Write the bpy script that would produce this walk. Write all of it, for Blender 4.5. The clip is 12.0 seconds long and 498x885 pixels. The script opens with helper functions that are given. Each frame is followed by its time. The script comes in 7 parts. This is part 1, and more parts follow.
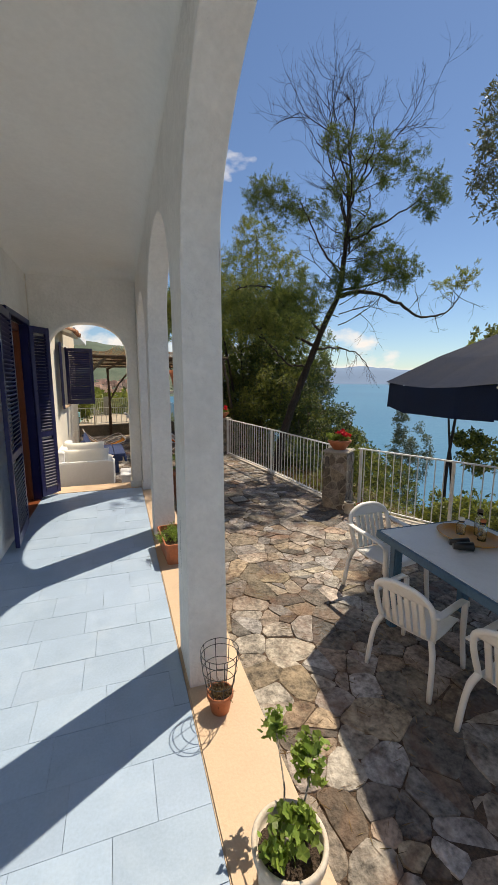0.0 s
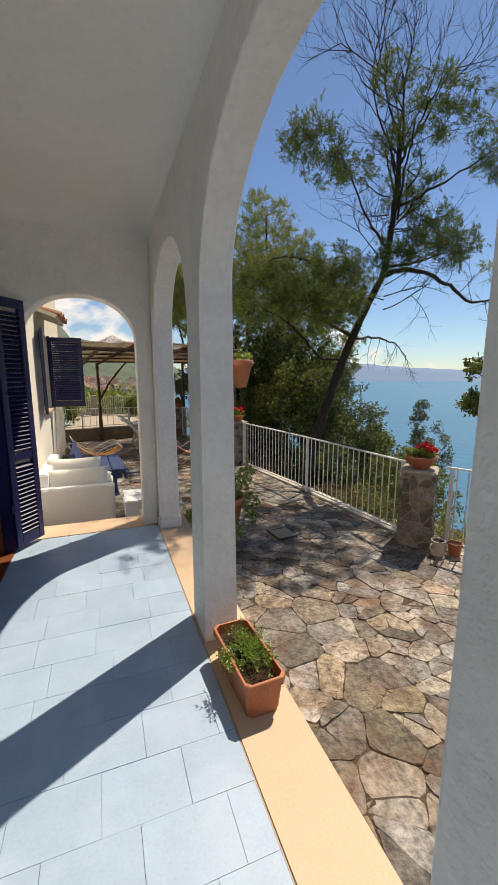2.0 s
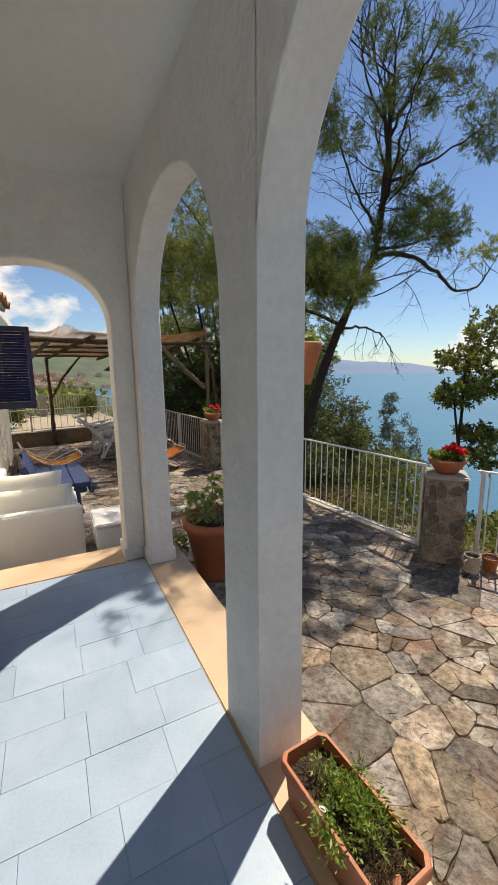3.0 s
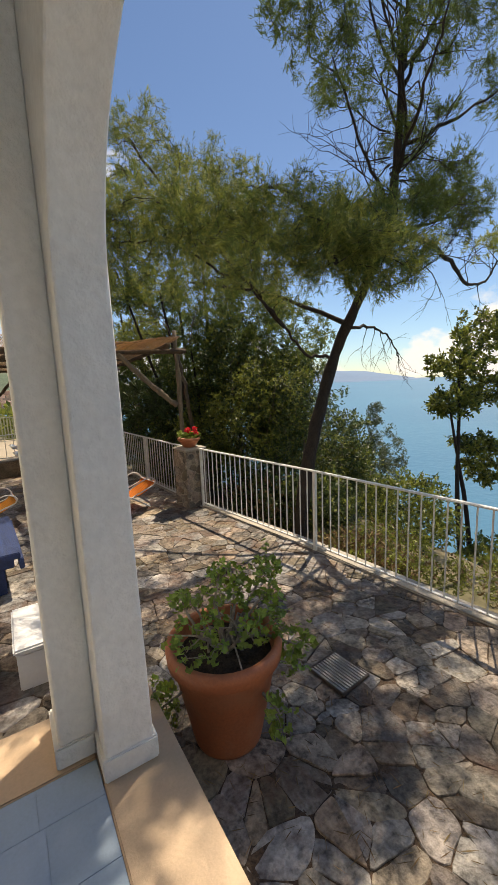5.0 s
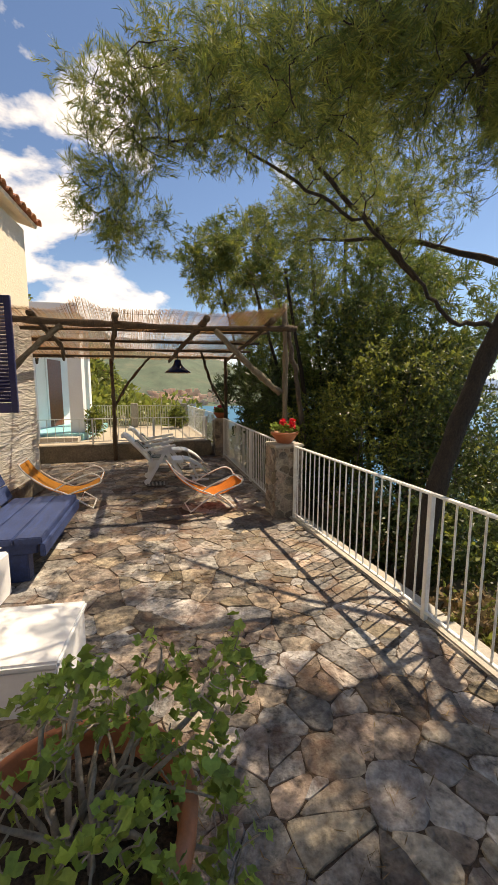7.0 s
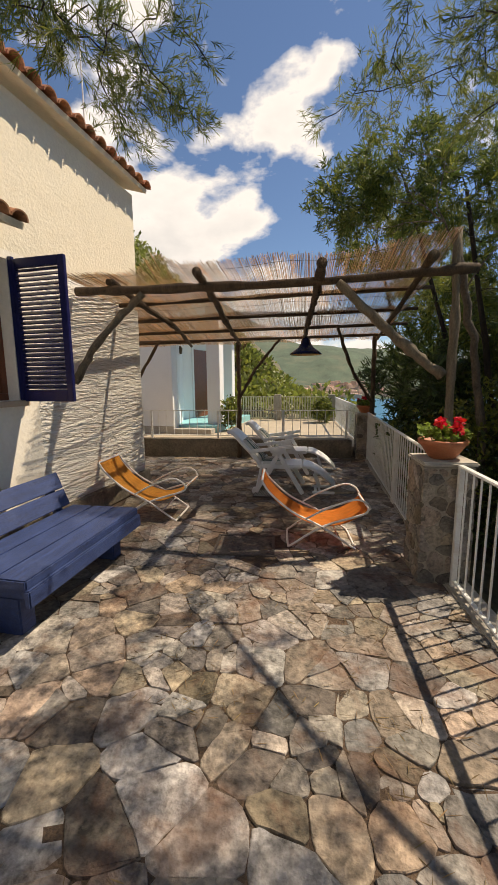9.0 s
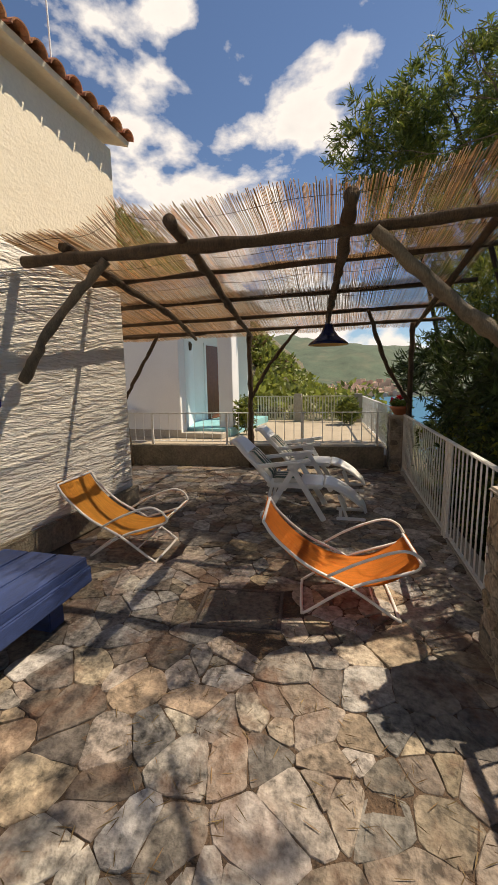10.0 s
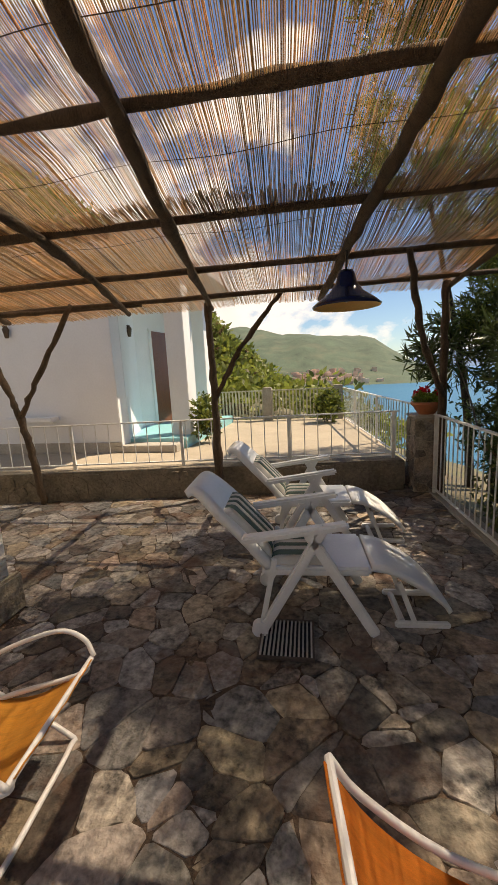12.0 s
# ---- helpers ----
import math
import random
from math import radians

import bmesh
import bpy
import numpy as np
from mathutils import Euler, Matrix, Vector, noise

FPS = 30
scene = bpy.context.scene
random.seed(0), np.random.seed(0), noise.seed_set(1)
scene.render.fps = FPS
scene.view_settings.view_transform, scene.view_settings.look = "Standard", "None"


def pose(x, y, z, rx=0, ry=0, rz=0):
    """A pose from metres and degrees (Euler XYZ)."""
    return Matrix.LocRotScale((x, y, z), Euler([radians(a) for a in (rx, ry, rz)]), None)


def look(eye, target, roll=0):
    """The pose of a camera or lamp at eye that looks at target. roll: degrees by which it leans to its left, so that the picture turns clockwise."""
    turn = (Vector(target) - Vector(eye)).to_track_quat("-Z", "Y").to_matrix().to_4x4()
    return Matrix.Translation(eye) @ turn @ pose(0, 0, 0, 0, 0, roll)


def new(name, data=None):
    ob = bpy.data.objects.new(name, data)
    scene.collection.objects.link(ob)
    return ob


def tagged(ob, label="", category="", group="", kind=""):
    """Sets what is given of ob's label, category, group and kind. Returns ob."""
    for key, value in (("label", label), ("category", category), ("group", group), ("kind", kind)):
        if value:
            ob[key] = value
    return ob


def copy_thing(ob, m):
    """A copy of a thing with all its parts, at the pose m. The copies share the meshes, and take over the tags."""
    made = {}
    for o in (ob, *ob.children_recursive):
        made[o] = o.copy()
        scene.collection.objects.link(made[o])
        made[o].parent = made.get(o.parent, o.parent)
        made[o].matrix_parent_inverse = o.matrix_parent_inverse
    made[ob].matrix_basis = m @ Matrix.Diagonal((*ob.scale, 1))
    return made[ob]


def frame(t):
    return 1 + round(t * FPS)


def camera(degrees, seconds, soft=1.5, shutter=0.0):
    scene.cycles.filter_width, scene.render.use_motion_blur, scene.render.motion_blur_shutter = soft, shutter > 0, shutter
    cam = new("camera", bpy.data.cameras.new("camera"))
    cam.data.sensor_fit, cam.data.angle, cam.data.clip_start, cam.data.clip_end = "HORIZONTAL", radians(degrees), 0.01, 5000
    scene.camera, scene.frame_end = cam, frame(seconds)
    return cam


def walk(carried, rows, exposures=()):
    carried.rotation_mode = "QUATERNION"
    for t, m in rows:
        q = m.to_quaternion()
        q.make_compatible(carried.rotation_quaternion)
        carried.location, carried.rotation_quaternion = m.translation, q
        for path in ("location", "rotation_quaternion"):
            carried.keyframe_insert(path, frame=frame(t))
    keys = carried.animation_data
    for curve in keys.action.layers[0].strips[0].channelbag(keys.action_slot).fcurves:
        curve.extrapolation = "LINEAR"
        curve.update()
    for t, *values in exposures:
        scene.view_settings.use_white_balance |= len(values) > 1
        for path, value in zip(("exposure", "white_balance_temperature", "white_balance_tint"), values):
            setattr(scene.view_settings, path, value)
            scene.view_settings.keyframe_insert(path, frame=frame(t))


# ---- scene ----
cam = camera(65.4, 12.0, soft=1.05)
METRES, EYE, TILT, LEAN, TURN = 10.3, 1.5, 0.0, 0.0, -18.5
ROWS = [
    (0.0, 0.0, 0.0, 0.0, 0.03, -9.28, -0.18),
    (0.5, -0.0169, 0.0375, -0.0, 0.39, -9.92, 0.18),
    (1.0, -0.0321, 0.0789, -0.0004, 2.94, -9.62, -0.18),
    (1.5, -0.051, 0.1121, -0.0007, 1.97, -9.34, -0.44),
    (2.0, -0.0687, 0.1437, -0.0005, -2.07, -9.78, -0.03),
    (2.5, -0.0863, 0.1825, -0.001, -5.66, -10.21, 0.2),
    (3.0, -0.1059, 0.2202, -0.0016, -8.66, -10.57, 0.56),
    (5.0, -0.1137, 0.3664, 0.0001, -14.05, -9.01, 2.17),
    (5.5, -0.0954, 0.3984, -0.0022, -12.66, -8.67, 1.75),
    (6.0, -0.0725, 0.4303, -0.002, -8.85, -8.42, 0.96),
    (6.5, -0.0531, 0.4491, -0.0219, -1.01, -7.96, -0.02),
    (7.0, -0.0348, 0.4732, -0.0279, 9.07, -7.9, -0.12),
    (7.5, -0.0196, 0.5015, -0.031, 18.18, -8.14, 0.18),
    (9.5, -0.0487, 0.6826, -0.0386, 35.02, -9.1, 0.64),
    (10.0, -0.0748, 0.7276, -0.0398, 36.27, -9.01, 1.05),
    (10.5, -0.1017, 0.7739, -0.0411, 36.12, -8.99, 1.59),
    (11.0, -0.1348, 0.8111, -0.0428, 34.62, -9.27, 2.25),
    (11.5, -0.1648, 0.8454, -0.0429, 32.23, -9.79, 2.69),
    (12.0, -0.1957, 0.8804, -0.0409, 29.82, -10.22, 2.9),
]
walk(cam, [(t, pose(0, 0, EYE, TILT, LEAN, TURN) @ pose(METRES * x, METRES * y, METRES * z, 90 + pitch, roll, yaw)) for t, x, y, z, yaw, pitch, roll in ROWS],
     exposures=[(0.0, 0.05, 7800, 11), (3.0, 0.08, 7800, 11), (5.5, 0.32, 8500, 11), (7.0, 0.5, 8900, 13), (9.5, 0.1, 8200, 12), (12.0, 0.33, 8600, 13)])
# world, sun
T = -0.35
SUN = Vector((0.53, 0.33, 1.0)).normalized()
sun = new("sun", bpy.data.lights.new("sun", "SUN"))
sun.data.energy, sun.data.angle, sun.data.color = 5.0, radians(0.53), (1.0, 0.955, 0.88)
sun.matrix_world = look((0, 0, 0), -SUN)


def tree_nodes(owner):
    owner.use_nodes = True
    nt = owner.node_tree
    nt.nodes.clear()
    return nt


def link(nt, kind, inputs=None, **props):
    n = nt.nodes.new(kind)
    for k, v in props.items():
        set_prop(n, k, v)
    for k, v in (inputs or {}).items():
        if isinstance(v, bpy.types.NodeSocket):
            nt.links.new(v, n.inputs[k])
        else:
            n.inputs[k].default_value = v
    return n


def set_prop(n, k, v):
    if k == "operation": n.operation = v
    elif k == "blend_type": n.blend_type = v
    elif k == "data_type": n.data_type = v
    elif k == "feature": n.feature = v
    elif k == "wave_type": n.wave_type = v
    elif k == "bands_direction": n.bands_direction = v
    elif k == "sky_type": n.sky_type = v
    elif k == "noise_dimensions": n.noise_dimensions = v


world = bpy.data.worlds.new("world")
scene.world = world
nt = tree_nodes(world)
sky = link(nt, "ShaderNodeTexSky", sky_type="NISHITA")
sky.sun_disc, sky.sun_elevation, sky.sun_rotation = False, math.asin(SUN.z), math.atan2(SUN.x, SUN.y)
sky.altitude, sky.air_density, sky.dust_density, sky.ozone_density = 50, 1.0, 0.1, 4.5
tc = link(nt, "ShaderNodeTexCoord")
sep = link(nt, "ShaderNodeSeparateXYZ", {0: tc.outputs["Generated"]})
# clouds: puffs of cumulus, thicker towards the horizon and over the land
blue = link(nt, "ShaderNodeMix", {"Factor": 1.0, 6: sky.outputs[0], 7: (0.86, 1.0, 1.17, 1)}, data_type="RGBA", blend_type="MULTIPLY")
puff = link(nt, "ShaderNodeMapping", {"Vector": tc.outputs["Generated"], "Scale": (1.0, 1.0, 1.75), "Location": (0.35, 0.1, 0.42)})
cn = link(nt, "ShaderNodeTexNoise", {"Vector": puff.outputs[0], "Scale": 4.6, "Detail": 9.0, "Roughness": 0.52, "Distortion": 0.12})
side = link(nt, "ShaderNodeMapRange", {"Value": sep.outputs[0], "From Min": 0.42, "From Max": -0.15, "To Min": -0.16, "To Max": 0.03})
low = link(nt, "ShaderNodeMapRange", {"Value": sep.outputs[2], "From Min": 0.02, "From Max": 0.2, "To Min": 0.23, "To Max": 0.0})
high = link(nt, "ShaderNodeMapRange", {"Value": sep.outputs[2], "From Min": 0.45, "From Max": 0.9, "To Min": 0.0, "To Max": -0.07})
cs = link(nt, "ShaderNodeMath", {0: cn.outputs[0], 1: side.outputs[0]}, operation="ADD")
cs = link(nt, "ShaderNodeMath", {0: cs.outputs[0], 1: low.outputs[0]}, operation="ADD")
cs = link(nt, "ShaderNodeMath", {0: cs.outputs[0], 1: high.outputs[0]}, operation="ADD")
cover = link(nt, "ShaderNodeMapRange", {"Value": cs.outputs[0], "From Min": 0.535, "From Max": 0.61})
cshade = link(nt, "ShaderNodeMapRange", {"Value": cs.outputs[0], "From Min": 0.6, "From Max": 0.8, "To Min": 1.0, "To Max": 0.45})
ccol = link(nt, "ShaderNodeMix", {"Factor": cshade.outputs[0], 6: (5.2, 5.7, 6.6, 1), 7: (8.8, 9.1, 9.8, 1)}, data_type="RGBA")
mixc = link(nt, "ShaderNodeMix", {"Factor": cover.outputs[0], 6: blue.outputs[2], 7: ccol.outputs[2]}, data_type="RGBA")
bg = link(nt, "ShaderNodeBackground", {"Color": mixc.outputs[2], "Strength": 0.1})
link(nt, "ShaderNodeOutputWorld", {"Surface": bg.outputs[0]})

# ---- materials
MATS = {}


def mat(name, color, rough=0.7, var=0.12, scale=6.0, grain=60.0, bump=0.25, metal=0.0, stain=None, stain_amt=0.0,
        stain_scale=2.5, per=0.0, island=False, dist=0.004, stretch=(1, 1, 1), trans=0.0, spec=0.5, crack=False, sat=0.0, place=False):
    if name in MATS:
        return MATS[name]
    m = bpy.data.materials.new(name)
    nt = tree_nodes(m)
    tc = link(nt, "ShaderNodeTexCoord")
    where = link(nt, "ShaderNodeNewGeometry").outputs["Position"] if place else tc.outputs["Object"]
    mp = link(nt, "ShaderNodeMapping", {"Vector": where, "Scale": stretch})
    oi = link(nt, "ShaderNodeObjectInfo")
    n1 = link(nt, "ShaderNodeTexNoise", {"Vector": mp.outputs[0], "Scale": scale, "Detail": 5.0, "Roughness": 0.6})
    n2 = link(nt, "ShaderNodeTexNoise", {"Vector": mp.outputs[0], "Scale": grain, "Detail": 3.0, "Roughness": 0.6})
    dark = tuple(c * (1 - var * 1.6) for c in color) + (1,)
    lite = tuple(min(1, c * (1 + var)) for c in color) + (1,)
    s = link(nt, "ShaderNodeMath", {0: n1.outputs[0], 1: n2.outputs[0]}, operation="ADD")
    s = link(nt, "ShaderNodeMapRange", {"Value": s.outputs[0], "From Min": 0.7, "From Max": 1.3})
    col = link(nt, "ShaderNodeMix", {"Factor": s.outputs[0], 6: dark, 7: lite}, data_type="RGBA").outputs[2]
    if per:
        if island:
            rnd = link(nt, "ShaderNodeNewGeometry").outputs["Random Per Island"]
        else:
            rnd = oi.outputs["Random"]
        v = link(nt, "ShaderNodeMapRange", {"Value": rnd, "To Min": 1 - per, "To Max": 1 + per})
        h = link(nt, "ShaderNodeMath", {0: rnd, 1: 7.31}, operation="MULTIPLY")
        h = link(nt, "ShaderNodeMath", {0: h.outputs[0]}, operation="FRACT")
        h = link(nt, "ShaderNodeMapRange", {"Value": h.outputs[0], "To Min": 0.5 - per * 0.035, "To Max": 0.5 + per * 0.025})
        g = link(nt, "ShaderNodeMath", {0: rnd, 1: 23.7}, operation="MULTIPLY")
        g = link(nt, "ShaderNodeMath", {0: g.outputs[0]}, operation="FRACT")
        g = link(nt, "ShaderNodeMapRange", {"Value": g.outputs[0], "To Min": 1 - sat, "To Max": 1 + sat * 0.12})
        col = link(nt, "ShaderNodeHueSaturation", {"Hue": h.outputs[0], "Saturation": g.outputs[0], "Value": v.outputs[0], "Color": col}).outputs[0]
    if stain:
        n3 = link(nt, "ShaderNodeTexNoise", {"Vector": where, "Scale": stain_scale, "Detail": 6.0, "Roughness": 0.65, "Distortion": 0.6})
        f = link(nt, "ShaderNodeMapRange", {"Value": n3.outputs[0], "From Min": 0.5, "From Max": 0.72, "To Max": stain_amt})
        col = link(nt, "ShaderNodeMix", {"Factor": f.outputs[0], 6: col, 7: stain + (1,)}, data_type="RGBA").outputs[2]
    hgt = s.outputs[0]
    if crack:
        vo = link(nt, "ShaderNodeTexVoronoi", {"Vector": mp.outputs[0], "Scale": scale * 1.3}, feature="DISTANCE_TO_EDGE")
        cr = link(nt, "ShaderNodeMapRange", {"Value": vo.outputs["Distance"], "From Min": 0.0, "From Max": 0.05})
        hgt = link(nt, "ShaderNodeMath", {0: hgt, 1: cr.outputs[0]}, operation="ADD").outputs[0]
        cf = link(nt, "ShaderNodeMapRange", {"Value": cr.outputs[0], "To Min": 0.55, "To Max": 1.0})
        col = link(nt, "ShaderNodeMix", {"Factor": 1.0, 6: col, 7: cf.outputs[0]}, data_type="RGBA", blend_type="MULTIPLY").outputs[2]
    bp = link(nt, "ShaderNodeBump", {"Height": hgt, "Strength": bump, "Distance": dist})
    rr = link(nt, "ShaderNodeMapRange", {"Value": n1.outputs[0], "To Min": max(0.03, rough - 0.12), "To Max": min(1, rough + 0.12)})
    b = link(nt, "ShaderNodeBsdfPrincipled", {"Base Color": col, "Roughness": rr.outputs[0], "Metallic": metal, "Normal": bp.outputs[0]})
    b.inputs["Specular IOR Level"].default_value = spec
    out = b.outputs[0]
    if trans:
        tl = link(nt, "ShaderNodeBsdfTranslucent", {"Color": col, "Normal": bp.outputs[0]})
        out = link(nt, "ShaderNodeMixShader", {0: trans, 1: b.outputs[0], 2: tl.outputs[0]}).outputs[0]
    link(nt, "ShaderNodeOutputMaterial", {"Surface": out})
    MATS[name] = m
    return m


PLASTER = mat("white_plaster", (0.86, 0.835, 0.79), 0.85, 0.05, 6.0, 30.0, 0.5, stain=(0.56, 0.53, 0.48), stain_amt=0.25, stain_scale=1.4, dist=0.012)
CEIL = mat("ceiling_plaster", (0.88, 0.86, 0.81), 0.9, 0.03, 1.5, 30.0, 0.2, stain=(0.66, 0.62, 0.55), stain_amt=0.2, stain_scale=0.8)
CREAM = mat("cream_plaster", (0.78, 0.70, 0.55), 0.9, 0.05, 2.5, 30.0, 0.45, stain=(0.6, 0.52, 0.38), stain_amt=0.25, dist=0.01)
WHITEWASH = mat("whitewashed_plaster", (0.84, 0.79, 0.70), 0.9, 0.05, 9.0, 22.0, 0.75, stretch=(1, 0.32, 1.7), stain=(0.66, 0.58, 0.45), stain_amt=0.3, dist=0.045)
SMOOTHWASH = mat("smooth_cream_wash", (0.83, 0.77, 0.66), 0.9, 0.05, 2.5, 26.0, 0.25, stain=(0.66, 0.58, 0.45), stain_amt=0.3, dist=0.01)
NBWHITE = mat("neighbour_plaster", (0.80, 0.80, 0.80), 0.9, 0.03, 2.0, 30.0, 0.2)
BLUETILE = mat("blue_floor_paint", (0.355, 0.465, 0.60), 0.42, 0.06, 5.0, 90.0, 0.12, stain=(0.50, 0.60, 0.70), stain_amt=0.4, stain_scale=3.0, per=0.05, dist=0.002, place=True)
GROUT = mat("grout", (0.34, 0.44, 0.56), 0.9, 0.1, 20, 120, 0.3)
STRIP = mat("beige_paint", (0.62, 0.445, 0.30), 0.6, 0.06, 4.0, 80.0, 0.2, stain=(0.5, 0.4, 0.28), stain_amt=0.3, stain_scale=5.0)
STONE = mat("flagstone", (0.275, 0.217, 0.155), 0.85, 0.5, 7.0, 30.0, 1.0, per=0.58, sat=0.8, place=True, stain=(0.15, 0.075, 0.045), stain_amt=0.9, stain_scale=3.0, dist=0.010)
STONER = mat("flagstone_far", (0.275, 0.217, 0.155), 0.85, 0.5, 7.0, 30.0, 1.0, per=0.58, sat=0.8, place=True, island=True, stain=(0.15, 0.075, 0.045), stain_amt=0.9, stain_scale=3.0, dist=0.010)
EARTH = mat("joint_mortar", (0.095, 0.06, 0.038), 0.95, 0.45, 8.0, 70.0, 0.9, dist=0.01)
PILSTONE = mat("pillar_stone", (0.26, 0.21, 0.155), 0.85, 0.4, 9.0, 50.0, 0.9, per=0.45, sat=0.5, place=True, dist=0.008)
MORTAR = mat("pale_mortar", (0.36, 0.32, 0.26), 0.95, 0.15, 10.0, 60.0, 0.8)
WHITEMETAL = mat("white_enamel_metal", (0.78, 0.78, 0.75), 0.4, 0.05, 12.0, 90.0, 0.15, stain=(0.40, 0.26, 0.16), stain_amt=0.35, stain_scale=9.0)
WHITETUBE = mat("white_tube", (0.80, 0.76, 0.72), 0.35, 0.04, 12.0, 90.0, 0.08)
NAVY = mat("navy_gloss_paint", (0.009, 0.011, 0.075), 0.32, 0.15, 5.0, 60.0, 0.15, spec=0.5)
NAVYWOOD = mat("blue_weathered_wood", (0.022, 0.045, 0.14), 0.6, 0.35, 4.0, 40.0, 0.5, stretch=(8, 1, 8), stain=(0.05, 0.08, 0.19), stain_amt=0.6, stain_scale=3.0)
DOORWOOD = mat("red_brown_wood", (0.20, 0.055, 0.02), 0.4, 0.25, 4.0, 50.0, 0.2, stretch=(10, 10, 1))
POLE = mat("pergola_wood", (0.125, 0.082, 0.05), 0.85, 0.35, 4.0, 40.0, 0.9, stretch=(5, 5, 1), dist=0.01)
POLEG = mat("weathered_pole", (0.24, 0.19, 0.13), 0.85, 0.3, 4.0, 40.0, 0.9, stretch=(5, 5, 1), dist=0.01)
REED = mat("dry_reed", (0.62, 0.42, 0.22), 0.55, 0.2, 3.0, 40.0, 0.2, per=0.4, sat=0.35, island=True, trans=0.5)
ROOFTILE = mat("terracotta_roof_tile", (0.42, 0.19, 0.10), 0.8, 0.25, 8.0, 50.0, 0.5, per=0.2, stain=(0.25, 0.18, 0.12), stain_amt=0.5)
TERRA = mat("terracotta", (0.46, 0.15, 0.065), 0.6, 0.12, 6.0, 70.0, 0.2, stain=(0.5, 0.3, 0.2), stain_amt=0.35, stain_scale=5.0)
CONCRETE = mat("concrete", (0.45, 0.41, 0.35), 0.9, 0.15, 4.0, 50.0, 0.5, stain=(0.28, 0.25, 0.2), stain_amt=0.5)
BANK = mat("hillside_soil", (0.16, 0.13, 0.075), 0.95, 0.35, 0.8, 9.0, 0.8, stain=(0.09, 0.11, 0.035), stain_amt=0.9, stain_scale=0.6)
DARKWALL = mat("mossy_wall", (0.24, 0.20, 0.15), 0.95, 0.3, 4.0, 30.0, 0.9, stain=(0.12, 0.11, 0.07), stain_amt=0.6, dist=0.012)

# ---- mesh helpers
def mesh_of(bm, name):
    me = bpy.data.meshes.new(name)
    bm.to_mesh(me)
    bm.free()
    return me


def part(name, bm, material, parent=None, label="", smooth=False):
    me = bm if isinstance(bm, bpy.types.Mesh) else mesh_of(bm, name)
    if smooth:
        me.polygons.foreach_set("use_smooth", [True] * len(me.polygons))
    if material and not me.materials:
        me.materials.append(material)
    ob = new(name, me)
    if parent is not None:
        ob.parent = parent
    if label:
        ob["label"] = label
    return ob


def struct(name, bm, material, label, category, smooth=False):
    return tagged(part(name, bm, material, smooth=smooth), label, category, kind="structure")


def thing(name, label, category, at=None, group="", kind=""):
    ob = new(name)
    ob.empty_display_size = 0.1
    if at is not None:
        ob.matrix_world = at
    return tagged(ob, label, category, group, kind)


def add_box(bm, x0, x1, y0, y1, z0, z1, bevel=0.0, m=None):
    g = bmesh.ops.create_cube(bm, size=1.0)
    vs = g["verts"]
    bmesh.ops.transform(bm, matrix=Matrix.Translation(((x0 + x1) / 2, (y0 + y1) / 2, (z0 + z1) / 2)) @ Matrix.Diagonal((x1 - x0, y1 - y0, z1 - z0, 1)), verts=vs)
    if bevel:
        es = list({e for v in vs for e in v.link_edges})
        r = bmesh.ops.bevel(bm, geom=es, offset=bevel, segments=2, affect="EDGES", clamp_overlap=True)
        vs = list({v for f in r["faces"] for v in f.verts} | {v for v in vs if v.is_valid})
    if m is not None:
        bmesh.ops.transform(bm, matrix=m, verts=[v for v in vs if v.is_valid])
    return bm


def box(x0, x1, y0, y1, z0, z1, bevel=0.0, m=None):
    return add_box(bmesh.new(), x0, x1, y0, y1, z0, z1, bevel, m)


def prism(pts, z0, z1, bevel=0.0):
    bm = bmesh.new()
    lo = [bm.verts.new((x, y, z0)) for x, y in pts]
    hi = [bm.verts.new((x, y, z1)) for x, y in pts]
    n = len(pts)
    bm.faces.new(hi)
    bm.faces.new(lo[::-1])
    for i in range(n):
        bm.faces.new((lo[i], lo[(i + 1) % n], hi[(i + 1) % n], hi[i]))
    bmesh.ops.recalc_face_normals(bm, faces=bm.faces)
    if bevel:
        bmesh.ops.bevel(bm, geom=list(bm.edges), offset=bevel, segments=2, affect="EDGES", clamp_overlap=True)
    return bm


def add_tube(bm, pts, r, sides=8, cap=True):
    pts = [Vector(p) for p in pts]
    rad = r if isinstance(r, (list, tuple)) else [r] * len(pts)
    rings, side = [], None
    for i, p in enumerate(pts):
        d = (pts[min(i + 1, len(pts) - 1)] - pts[max(i - 1, 0)]).normalized()
        if side is None:
            side = d.orthogonal().normalized()
        side = (side - d * side.dot(d))
        side = side.normalized() if side.length > 1e-6 else d.orthogonal().normalized()
        up = d.cross(side)
        rings.append([bm.verts.new(p + (side * math.cos(a) + up * math.sin(a)) * rad[i]) for a in (2 * math.pi * k / sides for k in range(sides))])
    for a, b in zip(rings, rings[1:]):
        for k in range(sides):
            bm.faces.new((a[k], a[(k + 1) % sides], b[(k + 1) % sides], b[k]))
    if cap:
        bm.faces.new(rings[0][::-1])
        bm.faces.new(rings[-1])
    return bm


def tube(pts, r, sides=8, cap=True):
    return add_tube(bmesh.new(), pts, r, sides, cap)


